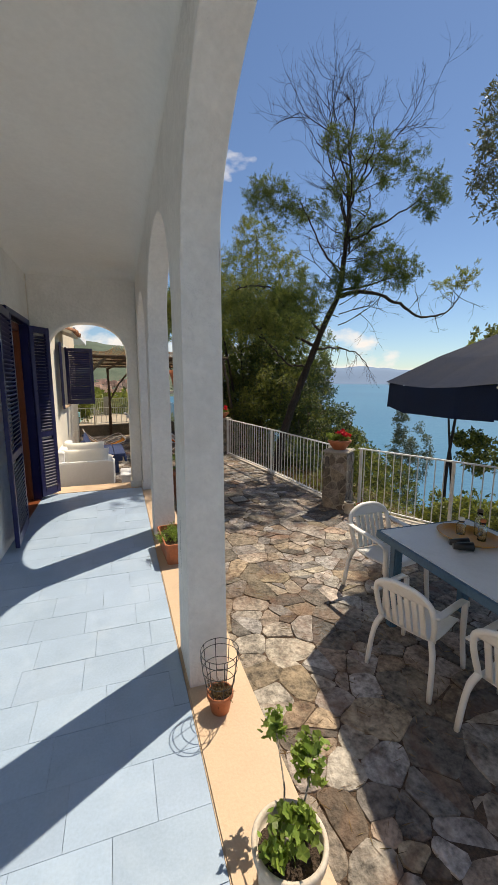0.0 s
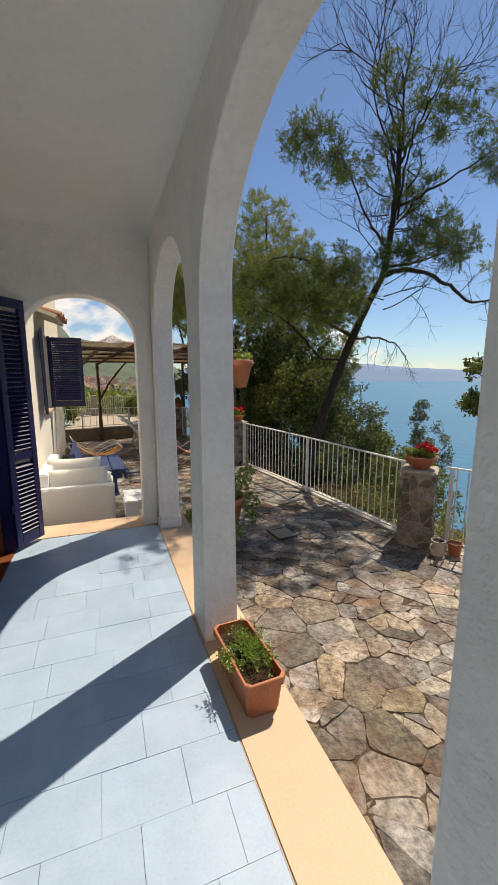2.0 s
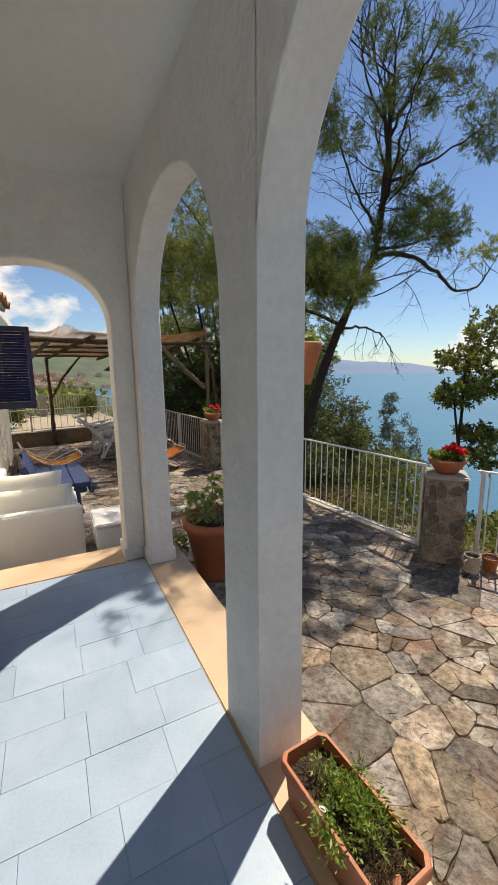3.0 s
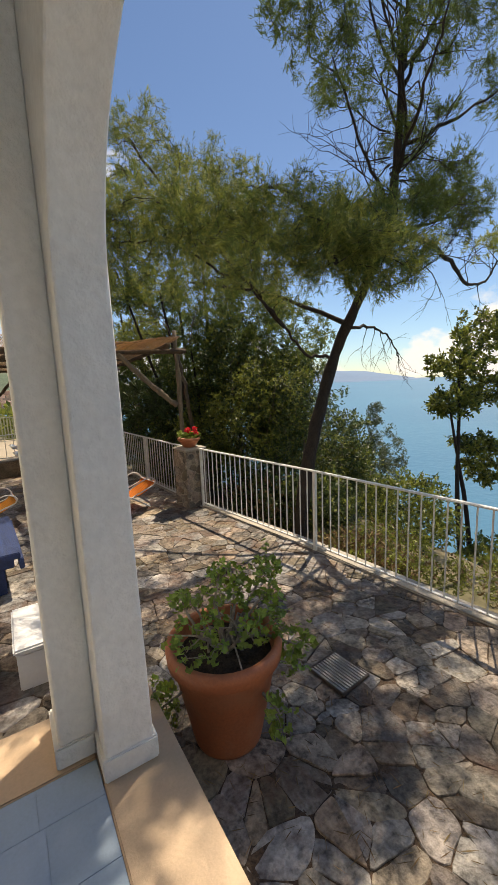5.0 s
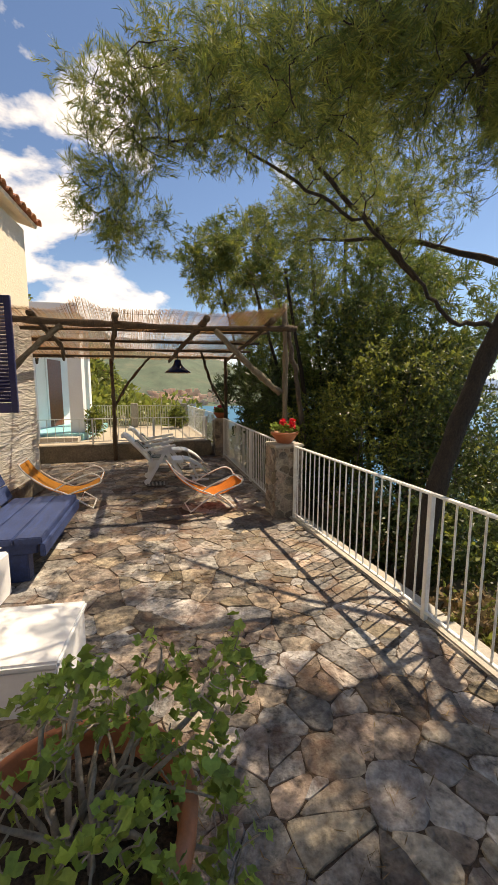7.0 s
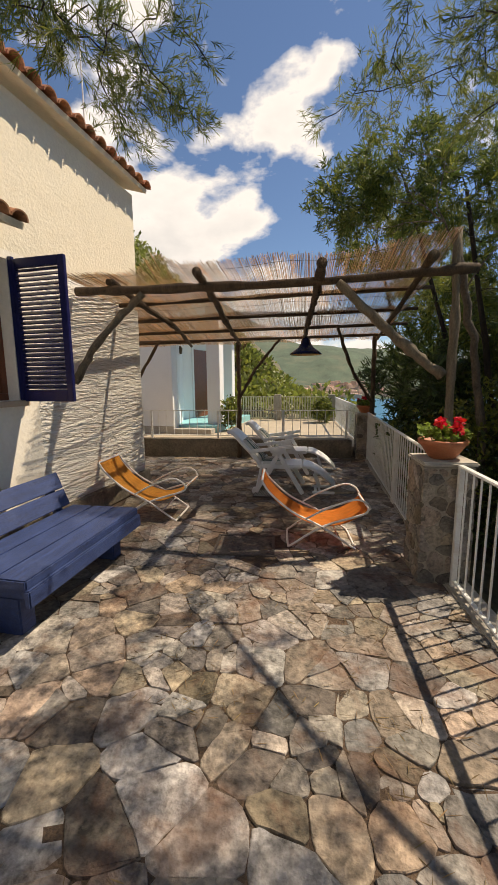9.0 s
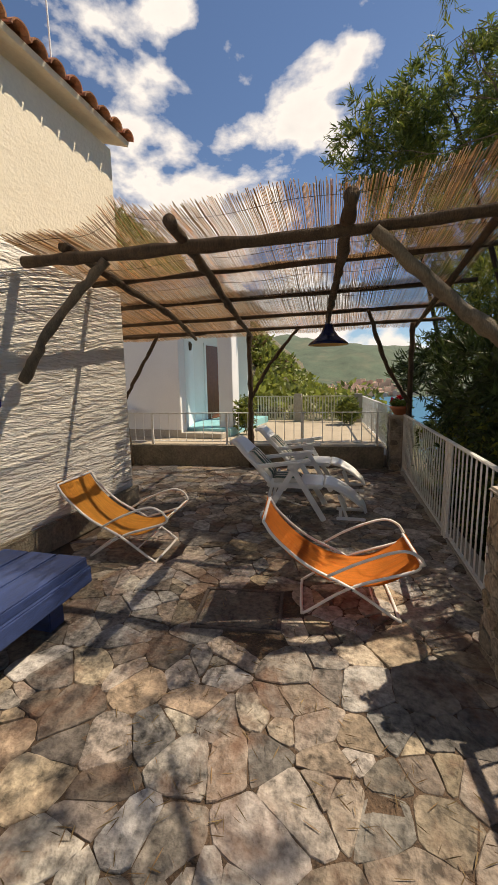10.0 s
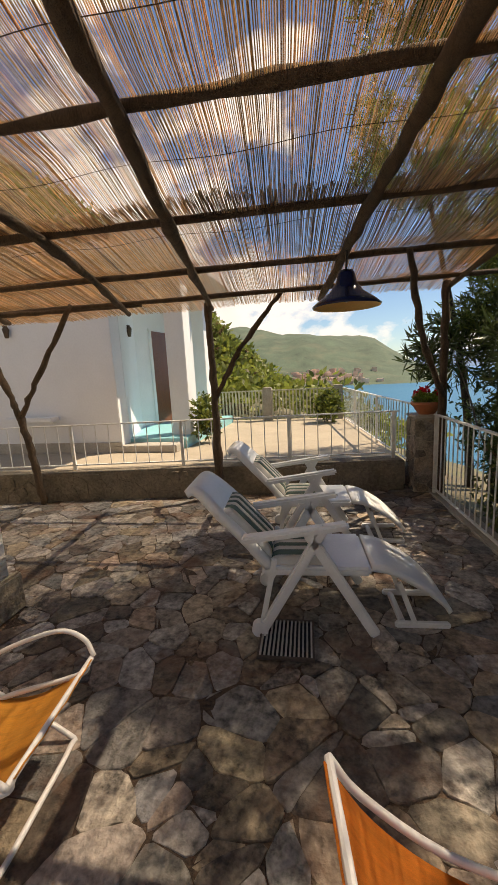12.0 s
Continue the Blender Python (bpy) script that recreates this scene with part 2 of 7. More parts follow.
def smooth_path(pts, steps=6):
    """Catmull-Rom through the points."""
    P = [Vector(p) for p in pts]
    P = [P[0] * 2 - P[1]] + P + [P[-1] * 2 - P[-2]]
    out = []
    for i in range(1, len(P) - 2):
        a, b, c, d = P[i - 1:i + 3]
        for k in range(steps):
            t = k / steps
            out.append(0.5 * (2 * b + (c - a) * t + (2 * a - 5 * b + 4 * c - d) * t * t + (3 * b - a - 3 * c + d) * t ** 3))
    out.append(P[-2])
    return out


def lathe(profile, sides=28, squash=(1, 1)):
    bm = bmesh.new()
    rings = []
    for r, z in profile:
        if r < 1e-5:
            rings.append([bm.verts.new((0, 0, z))])
        else:
            rings.append([bm.verts.new((r * squash[0] * math.cos(2 * math.pi * k / sides), r * squash[1] * math.sin(2 * math.pi * k / sides), z)) for k in range(sides)])
    for a, b in zip(rings, rings[1:]):
        for k in range(sides):
            j = (k + 1) % sides
            if len(a) == 1:
                bm.faces.new((a[0], b[k], b[j]))
            elif len(b) == 1:
                bm.faces.new((a[k], a[j], b[0]))
            else:
                bm.faces.new((a[k], a[j], b[j], b[k]))
    bmesh.ops.recalc_face_normals(bm, faces=bm.faces)
    return bm


# ---- veranda
# pier outline: inner face x = XI, outer face x = XO
XI, XO = 0.265, 0.455
WALLX = -1.0
ENDY0, ENDY1 = 5.50, 5.72
PIERS = [(-2.75, -2.45), (-0.56, -0.26), (1.69, 2.01), (3.57, 3.87)]
CEILZ = 2.88


def arched_wall(length0, length1, openings, z0, z1, thick0, thick1, axis, n=20, wob=0.0):
    """A wall along axis with arched openings (a, b, spring, apex); thick0..thick1 is the other axis."""
    bm = bmesh.new()
    def v(s, d, z):
        return bm.verts.new((d, s, z)) if axis == "y" else bm.verts.new((s, d, z))
    prof = []
    for a, b, sp, ap in openings:
        pts = [(a, z0), (a, sp * 0.5), (a, sp)]
        for k in range(1, n):
            t = math.pi * k / n
            e = 0.93
            c, s_ = math.cos(t), math.sin(t)
            pts.append(((a + b) / 2 - (b - a) / 2 * math.copysign(abs(c) ** e, c), sp + (ap - sp) * abs(s_) ** e))
        pts += [(b, sp), (b, sp * 0.5), (b, z0)]
        prof.append(pts)
    for d in (thick0, thick1):
        cur = length0
        for pts in prof:
            # pier panel left of the opening
            a = pts[0][0]
            q = [v(cur, d, z0), v(a, d, z0), v(a, d, pts[1][1]), v(a, d, pts[2][1]), v(a, d, z1), v(cur, d, z1)]
            if cur != length0:
                q += [v(cur, d, pts[2][1]), v(cur, d, pts[1][1])]
            bm.faces.new(q)
            arc = pts[2:-2]
            for (s0, h0), (s1, h1) in zip(arc, arc[1:]):
                bm.faces.new([v(s0, d, h0), v(s1, d, h1), v(s1, d, z1), v(s0, d, z1)])
            cur = pts[-1][0]
        bm.faces.new([v(cur, d, z0), v(length1, d, z0), v(length1, d, z1), v(cur, d, z1), v(cur, d, pts[2][1]), v(cur, d, pts[1][1])])
    for pts in prof:
        for (s0, h0), (s1, h1) in zip(pts, pts[1:]):
            bm.faces.new([v(s0, thick0, h0), v(s1, thick0, h1), v(s1, thick1, h1), v(s0, thick1, h0)])
    for s in (length0, length1):
        bm.faces.new([v(s, thick0, z0), v(s, thick1, z0), v(s, thick1, z1), v(s, thick0, z1)])
    bm.faces.new([v(length0, thick0, z1), v(length1, thick0, z1), v(length1, thick1, z1), v(length0, thick1, z1)])
    bmesh.ops.remove_doubles(bm, verts=bm.verts, dist=1e-4)
    bmesh.ops.recalc_face_normals(bm, faces=bm.faces)
    return bm


def worn(ob, width=0.018):
    b = ob.modifiers.new("worn_edges", "BEVEL")
    b.width, b.segments, b.limit_method, b.angle_limit = width, 3, "ANGLE", radians(40)
    return ob


ops = [(PIERS[0][1], PIERS[1][0], 1.92, 2.64), (PIERS[1][1], PIERS[2][0], 1.92, 2.64),
       (PIERS[2][1], PIERS[3][0], 1.80, 2.50), (PIERS[3][1], 5.34, 1.74, 2.42)]
arcade = struct("wall_arcade", arched_wall(-2.95, 5.56, ops, -0.01, CEILZ + 0.3, XI, XO, "y"), PLASTER, "white rough-plastered arcade wall with slender arched openings", "wall")
# the outer face leans in a little towards the top
for v in arcade.data.vertices:
    if v.co.x > XO - 0.01:
        v.co.x -= 0.012 * min(2.2, max(0.0, v.co.z))
worn(arcade)
endw = struct("wall_end_arch", arched_wall(WALLX, XI + 0.005, [(-0.83, 0.12, 1.80, 2.20)], -0.01, CEILZ + 0.3, ENDY0, ENDY1, "x"), PLASTER, "white plastered end wall with a low arched passage", "wall")
worn(endw)

# beige sill between arcade and terrace, and across the end arch
sill = struct("floor_edge_sill", box(0.25, 0.555, -3.0, 5.80, -0.40, 0.0, 0.006), STRIP, "peach painted masonry edge strip under the arcade", "sill")
struct("floor_end_sill", box(WALLX, 0.248, 5.47, 5.80, -0.40, 0.004, 0.006), STRIP, "peach painted threshold under the end arch", "sill")
struct("floor", box(WALLX - 0.3, 0.248, -3.0, 5.468, -0.40, -0.004), GROUT, "grey-blue jointed bed of the veranda floor", "floor")

# plaster cracks on the pier, and a low base on the last piers
CRACK = mat("crack_shadow", (0.12, 0.11, 0.10), 0.95)
rc = random.Random(2)
for y, z0, z1 in ((1.88, 0.50, 0.82),):
    pts = [(XI - 0.0006, y + 0.012 * math.sin(k * 0.35) + rc.uniform(-0.009, 0.009), z0 + (z1 - z0) * k / 9) for k in range(10)]
    part("crack", tube(pts, [0.0004] + [rc.uniform(0.0003, 0.0009) for _ in range(8)] + [0.0003], 4), CRACK, arcade, "hairline plaster crack")
part("pier_base", box(XI - 0.012, XO + 0.012, 5.33, 5.565, 0.0, 0.10, 0.006), PLASTER, arcade)
part("pier_base", box(0.105, XI - 0.013, 5.488, 5.732, 0.004, 0.10, 0.006), PLASTER, endw)

# ceiling with rounded edges
def coved_ceiling():
    bm = bmesh.new()
    x0, x1, y0, y1, r = WALLX, XI, -3.0, ENDY0, 0.14
    prof = [(0.0, -r)] + [(r - r * math.cos(a), -r + r * math.sin(a)) for a in (radians(d) for d in range(10, 91, 10))]
    rings = []
    for d, z in prof:
        rings.append([bm.verts.new(p) for p in ((x0 + d, y0 + d, CEILZ + z), (x1 - d, y0 + d, CEILZ + z), (x1 - d, y1 - d, CEILZ + z), (x0 + d, y1 - d, CEILZ + z))])
    for a, b in zip(rings, rings[1:]):
        for k in range(4):
            bm.faces.new((a[k], b[k], b[(k + 1) % 4], a[(k + 1) % 4]))
    bm.faces.new(rings[-1][::-1])
    return bm


struct("ceiling", coved_ceiling(), CEIL, "off-white plastered veranda ceiling with rounded edges", "ceiling", smooth=True)
struct("veranda_roof", box(WALLX - 0.3, XO + 0.15, -3.0, ENDY1 + 0.1, CEILZ + 0.31, CEILZ + 0.42, 0.01), CONCRETE, "flat concrete slab roof over the veranda", "roof")

# house wall along the veranda and the terrace, with door and window openings
HOUSEY = 11.15
DOOR = (4.36, 5.30, 0.0, 2.12)
WIN = (8.22, 9.08, 0.97, 2.13)


def wall_pieces(y0, y1, z0, z1, holes, xa, xb):
    bm = bmesh.new()
    cur = y0
    for a, b, c, d in holes:
        add_box(bm, xa, xb, cur, a, z0, z1)
        if c > z0:
            add_box(bm, xa, xb, a, b, z0, c)
        add_box(bm, xa, xb, a, b, d, z1)
        cur = b
    add_box(bm, xa, xb, cur, y1, z0, z1)
    bmesh.ops.remove_doubles(bm, verts=bm.verts, dist=1e-4)
    return bm


struct("wall_house_veranda", wall_pieces(-3.0, 5.5, -0.01, CEILZ + 0.3, [DOOR], WALLX - 0.3, WALLX), PLASTER, "white plastered house wall with a shuttered doorway", "wall")
struct("wall_house_terrace", wall_pieces(5.5, 9.3, -0.12, 2.2, [WIN], WALLX - 0.35, WALLX - 0.03), SMOOTHWASH, "cream plastered house wall with a shuttered window", "wall")
struct("wall_house_pergola", box(WALLX - 0.35, WALLX - 0.03, 9.3, HOUSEY, -0.12, 2.2), WHITEWASH, "white rough-trowelled house wall under the pergola", "wall")
struct("wall_house_terrace_upper", box(WALLX - 0.35, WALLX - 0.03, 5.5, HOUSEY, 2.2, 3.48), CREAM, "cream plastered upper wall of the house", "wall")
struct("wall_house_gable", box(-6.0, WALLX - 0.35, HOUSEY - 0.3, HOUSEY, T, 3.48), CREAM, "cream plastered gable wall of the house", "wall")
struct("wall_house_upper", box(WALLX - 0.35, WALLX - 0.03, -3.0, 5.5, CEILZ + 0.43, 3.48), CREAM, "cream plastered upper wall of the house", "wall")
struct("wall_veranda_back", box(WALLX - 0.3, XO, -3.25, -3.0, -0.4, CEILZ + 0.3), PLASTER, "white plastered wall closing the veranda", "wall")
struct("wall_room_back", box(-4.2, -4.0, 2.0, 10.5, -0.4, 3.0), PLASTER, "dim plastered wall of the room behind", "wall")
struct("floor_room", box(-4.0, WALLX - 0.3, 2.0, 10.8, -0.3, 0.0), DOORWOOD, "dark tiled floor of the room behind the door", "floor")
struct("ceiling_room", box(-4.0, WALLX - 0.35, 2.0, 10.8, 2.6, 2.8), CEIL, "plain ceiling of the room behind the door", "ceiling")
struct("wall_room_side", box(-4.0, WALLX - 0.3, 1.8, 2.0, -0.4, 3.0), PLASTER, "plain side wall of the room behind", "wall")
struct("plinth", box(WALLX - 0.03, WALLX + 0.02, 5.85, HOUSEY + 0.06, T, -0.10, 0.015), DARKWALL, "dark rough stone plinth at the foot of the house wall", "plinth")

# door: frame, half open brown leaf, threshold
d1 = thing("door_1", "red-brown wooden doorway frame with a leaf ajar", "door", kind="structure")
part("door_threshold", box(WALLX - 0.3, WALLX + 0.02, DOOR[0], DOOR[1], -0.011, 0.012, 0.004), DOORWOOD, d1, "worn wooden threshold")
part("door_frame", box(WALLX - 0.14, WALLX - 0.06, DOOR[1] - 0.07, DOOR[1] - 0.002, 0.012, DOOR[3] - 0.08, 0.005), DOORWOOD, d1)
part("door_frame", box(WALLX - 0.14, WALLX - 0.06, DOOR[0] + 0.002, DOOR[0] + 0.07, 0.012, DOOR[3] - 0.08, 0.005), DOORWOOD, d1)
part("door_frame", box(WALLX - 0.14, WALLX - 0.06, DOOR[0] + 0.002, DOOR[1] - 0.002, DOOR[3] - 0.08, DOOR[3] - 0.003, 0.005), DOORWOOD, d1)
part("door_leaf", box(WALLX - 0.62, WALLX - 0.15, DOOR[1] - 0.12, DOOR[1] - 0.075, 0.02, DOOR[3] - 0.09, 0.006), DOORWOOD, d1)
part("door_jamb", box(WALLX - 0.058, WALLX + 0.035, DOOR[1] - 0.06, DOOR[1] + 0.05, 0.013, DOOR[3] - 0.003, 0.005), NAVY, d1, "navy painted jamb")
part("door_jamb", box(WALLX - 0.058, WALLX + 0.035, DOOR[0] - 0.05, DOOR[0] + 0.06, 0.013, DOOR[3] - 0.003, 0.005), NAVY, d1, "navy painted jamb")
part("door_head", box(WALLX - 0.058, WALLX + 0.04, DOOR[0] - 0.05, DOOR[1] + 0.05, DOOR[3], DOOR[3] + 0.06, 0.005), NAVY, d1, "navy painted head")


def shutter(label, m, w, h, mid=0.36, group="shutters"):
    """A louvred leaf; its hinge edge stands at the origin, it runs along +x, thickness in y."""
    s = thing("shutter", label, "shutter", m, group)
    fw, t = 0.06, 0.036
    for a in (0.0, w - fw):
        part("stile", box(a, a + fw, -t / 2, t / 2, 0, h, 0.004), NAVY, s)
    for z0, hh in ((0.0, 0.1), (h - 0.075, 0.075)) + (((h * mid, 0.07),) if mid else ()):
        part("rail", box(fw, w - fw, -t / 2 + 0.001, t / 2 - 0.001, z0, z0 + hh, 0.003), NAVY, s)
    slat = mesh_of(box(fw + 0.002, w - fw - 0.002, -0.024, 0.024, -0.004, 0.004, 0.0, Matrix.Rotation(radians(38), 4, "X")), "slat")
    slat.materials.append(NAVY)
    z = 0.125
    while z < h - 0.09:
        if not mid or not (h * mid - 0.02 < z < h * mid + 0.085):
            part("slat", slat, None, s).location = (0, 0, z)
        z += 0.038
    part("hinge", tube([(0, 0, h * 0.15), (0, 0, h * 0.15 + 0.07)], 0.011, 8), NAVY, s)
    part("hinge", tube([(0, 0, h * 0.85), (0, 0, h * 0.85 + 0.07)], 0.011, 8), NAVY, s)
    return s


def leaf_pose(x, y, z, tx, ty):
    return Matrix.Translation((x, y, z)) @ Matrix.Rotation(math.atan2(ty - y, tx - x), 4, "Z")


shutter("tall navy louvred door shutter folded open against the wall", leaf_pose(-0.945, 4.31, 0.04, -0.89, 3.62), 0.66, 2.07, group="door shutters")
shutter("tall navy louvred door shutter standing half open", leaf_pose(-0.965, 5.24, 0.04, -0.80, 5.47), 0.30, 2.07, group="door shutters")
shutter("navy louvred window shutter swung out square from the wall", leaf_pose(-1.02, 9.11, 0.96, -0.48, 9.11), 0.53, 1.17, 0.0, "window shutters")
shutter("navy louvred window shutter opened back against the wall", leaf_pose(-1.0, 8.16, 0.96, -0.93, 7.64), 0.53, 1.17, 0.0, "window shutters")
w1 = thing("window_1", "brown wooden window with a navy surround in the terrace wall", "window", kind="structure")
for a, b, c, d in ((WIN[0], WIN[1], WIN[2], WIN[2] + 0.06), (WIN[0], WIN[1], WIN[3] - 0.06, WIN[3]), (WIN[0], WIN[0] + 0.06, WIN[2] + 0.061, WIN[3] - 0.061), (WIN[1] - 0.06, WIN[1], WIN[2] + 0.061, WIN[3] - 0.061), ((WIN[0] + WIN[1]) / 2 - 0.03, (WIN[0] + WIN[1]) / 2 + 0.03, WIN[2] + 0.061, WIN[3] - 0.061)):
    part("window_frame", box(WALLX - 0.2, WALLX - 0.14, a, b, c, d, 0.004), DOORWOOD, w1)
GLASS = mat("window_glass", (0.03, 0.035, 0.04), 0.05, 0.1, 2, 10, 0.0)
for a, b in ((WIN[0] + 0.061, (WIN[0] + WIN[1]) / 2 - 0.031), ((WIN[0] + WIN[1]) / 2 + 0.031, WIN[1] - 0.061)):
    part("pane", box(WALLX - 0.175, WALLX - 0.169, a, b, WIN[2] + 0.061, WIN[3] - 0.061), GLASS, w1)
part("window_sill", box(WALLX - 0.14, WALLX + 0.03, WIN[0] - 0.06, WIN[1] + 0.06, WIN[2] - 0.05, WIN[2] - 0.002, 0.008), STRIP, w1, "pale stone window sill")
for y in (WIN[0] - 0.035, WIN[1] + 0.005):
    part("casing", box(WALLX - 0.029, WALLX + 0.012, y, y + 0.035, WIN[2], WIN[3] + 0.02, 0.004), NAVY, w1, "navy painted casing")


# roofs of barrel tiles
def tile_mesh(r=0.085, ln=0.40, taper=0.8):
    bm = bmesh.new()
    rows = []
    for x, k in ((0.0, 1.0), (ln, taper)):
        rows.append(([bm.verts.new((x, r * k * math.cos(a), r * k * math.sin(a) * 0.8)) for a in (math.pi * i / 8 for i in range(9))],
                     [bm.verts.new((x, (r * k - 0.014) * math.cos(a), (r * k - 0.014) * math.sin(a) * 0.8)) for a in (math.pi * i / 8 for i in range(9))]))
    (a0, a1), (b0, b1) = rows
    for i in range(8):
        bm.faces.new((a0[i], a0[i + 1], b0[i + 1], b0[i]))
        bm.faces.new((a1[i + 1], a1[i], b1[i], b1[i + 1]))
        bm.faces.new((a0[i + 1], a0[i], a1[i], a1[i + 1]))
    return mesh_of(bm, "roof_tile")


TILE = tile_mesh()
TILE.materials.append(ROOFTILE)


def tiled_roof(name, label, y0, y1, x_eave, z_eave, rows, slope, deck_t=0.05):
    r = thing(name, label, "roof", kind="structure")
    run = rows * 0.33
    m = Matrix.Translation((x_eave, 0, z_eave)) @ Matrix.Rotation(math.pi, 4, "Z") @ Matrix.Rotation(-radians(slope), 4, "Y")
    part("roof_deck", box(0.03, run, -y1, -y0, -deck_t - 0.03, -0.03, 0.004, m), CREAM, r, "cream plastered eave board")
    n = int((y1 - y0) / 0.185)
    for k in range(n + 1):
        for j in range(rows):
            ob = part("tile", TILE, None, r)
            ob.matrix_local = m @ Matrix.Translation((j * 0.33 - 0.02 + random.uniform(-0.012, 0.012), -(y0 + 0.09 + k * 0.185 * (y1 - y0 - 0.18) / (n * 0.185)), -0.03 + 0.012 * random.random())) @ Matrix.Rotation(radians(random.uniform(-2.5, 2.5)), 4, "Z") @ Matrix.Rotation(radians(3.5), 4, "Y")
    return r


tiled_roof("house_roof", "terracotta barrel tile roof with a low cream eave", 3.2, HOUSEY + 0.12, -0.84, 3.60, 6, 17)
tiled_roof("window_canopy", "small terracotta barrel tile canopy over the window", 7.9, 9.0, -0.70, 2.36, 1, 20)
part("antenna", tube([(-1.545, 11.0, 3.72), (-1.545, 11.0, 5.5)], 0.009), WHITEMETAL)
tagged(bpy.data.objects["antenna"], "thin bare roof aerial rod", "antenna")

# ---- terrain: one sheet, flat under the terraces, falling to the sea beyond the railing
RAIL = [(5.2, -3.0), (4.35, 2.4), (3.05, 4.75), (2.86, 6.97), (2.5, 9.3), (2.12, 13.75), (1.45, 19.2)]


def rail_x(y):
    for (x0, y0), (x1, y1) in zip(RAIL, RAIL[1:]):
        if y <= y1:
            t = max(0, (y - y0) / (y1 - y0))
            return x0 + (x1 - x0) * t
    return RAIL[-1][0] - (y - RAIL[-1][1]) * 0.12


SEA = -38.0


def ground_z(x, y):
    d = x - rail_x(y) - 0.12
    far = max(0.0, y - 19.6)
    n = noise.fractal(Vector((x * 0.11, y * 0.11, 0)), 1.0, 2.0, 4)
    if d <= 0:
        z = T - 0.03
        if far > 0:
            # hillside behind the neighbouring terrace rises towards the left
            z += -far * 0.10 + max(0, -x - 1) * 0.85 * min(1, far / 8) + n * min(1.0, far / 10) * 1.2
        return max(z, SEA - 3)
    z = T - 0.03 - 0.25 * min(1, d / 0.25) - d * 0.30 - max(0, d - 3) * 0.25 - max(0, d - 7) * 0.3 - far * 0.22 + n * min(1.2, d * 0.2)
    return max(z, SEA - 3)


def terrain():
    xs = [-300, -160, -90, -50, -30, -18, -11, -7, -4, -2, 0, 1, 1.4, 1.7, 2.0, 2.3, 2.6, 2.9, 3.2, 3.5, 3.9, 4.4, 5, 5.7, 6.5, 7.5, 9, 11, 13, 16, 20, 25, 32, 42, 60, 90, 150, 300]
    ys = [-300, -100, -40, -15, -6, -3, -1, 0.5, 1.8, 2.8, 3.6, 4.4, 5.2, 6, 7, 8, 9, 10, 11, 12, 13, 14, 15, 16.5, 18, 19.3, 20, 21, 22.5, 24, 26, 28, 31, 34, 38, 43, 50, 60, 75, 95, 130, 200, 300]
    bm = bmesh.new()
    g = [[bm.verts.new((x, y, ground_z(x, y))) for x in xs] for y in ys]
    for a, b in zip(g, g[1:]):
        for k in range(len(xs) - 1):
            bm.faces.new((a[k], a[k + 1], b[k + 1], b[k]))
    return bm


struct("ground", terrain(), BANK, "dry scrubby hillside falling away to the sea", "ground", smooth=True)

wm = bpy.data.materials.new("sea_water")
nt = tree_nodes(wm)
tc = link(nt, "ShaderNodeTexCoord")
n1 = link(nt, "ShaderNodeTexNoise", {"Vector": tc.outputs["Object"], "Scale": 0.25, "Detail": 6.0})
n2 = link(nt, "ShaderNodeTexNoise", {"Vector": tc.outputs["Object"], "Scale": 0.004, "Detail": 4.0})
wc = link(nt, "ShaderNodeMix", {"Factor": n2.outputs[0], 6: (0.02, 0.12, 0.225, 1), 7: (0.045, 0.20, 0.30, 1)}, data_type="RGBA")
bp = link(nt, "ShaderNodeBump", {"Height": n1.outputs[0], "Strength": 0.5, "Distance": 0.6})
b = link(nt, "ShaderNodeBsdfPrincipled", {"Base Color": wc.outputs[2], "Roughness": 0.35, "Normal": bp.outputs[0]})
b.inputs["Specular IOR Level"].default_value = 0.35
link(nt, "ShaderNodeOutputMaterial", {"Surface": b.outputs[0]})
bm = bmesh.new()
bmesh.ops.create_grid(bm, x_segments=8, y_segments=8, size=4700, matrix=Matrix.Translation((0, 0, SEA)))
struct("water", bm, wm, "calm turquoise-blue sea reaching the horizon", "sea")

# ---- terrace paving: irregular flagstones
def clip_poly(poly, px, py, nx, ny):
    out = []
    for i, (ax, ay) in enumerate(poly):
        bx, by = poly[(i + 1) % len(poly)]
        da, db = (ax - px) * nx + (ay - py) * ny, (bx - px) * nx + (by - py) * ny
        if da <= 0:
            out.append((ax, ay))
        if (da < 0 < db) or (db < 0 < da):
            t = da / (da - db)
            out.append((ax + (bx - ax) * t, ay + (by - ay) * t))
    return out


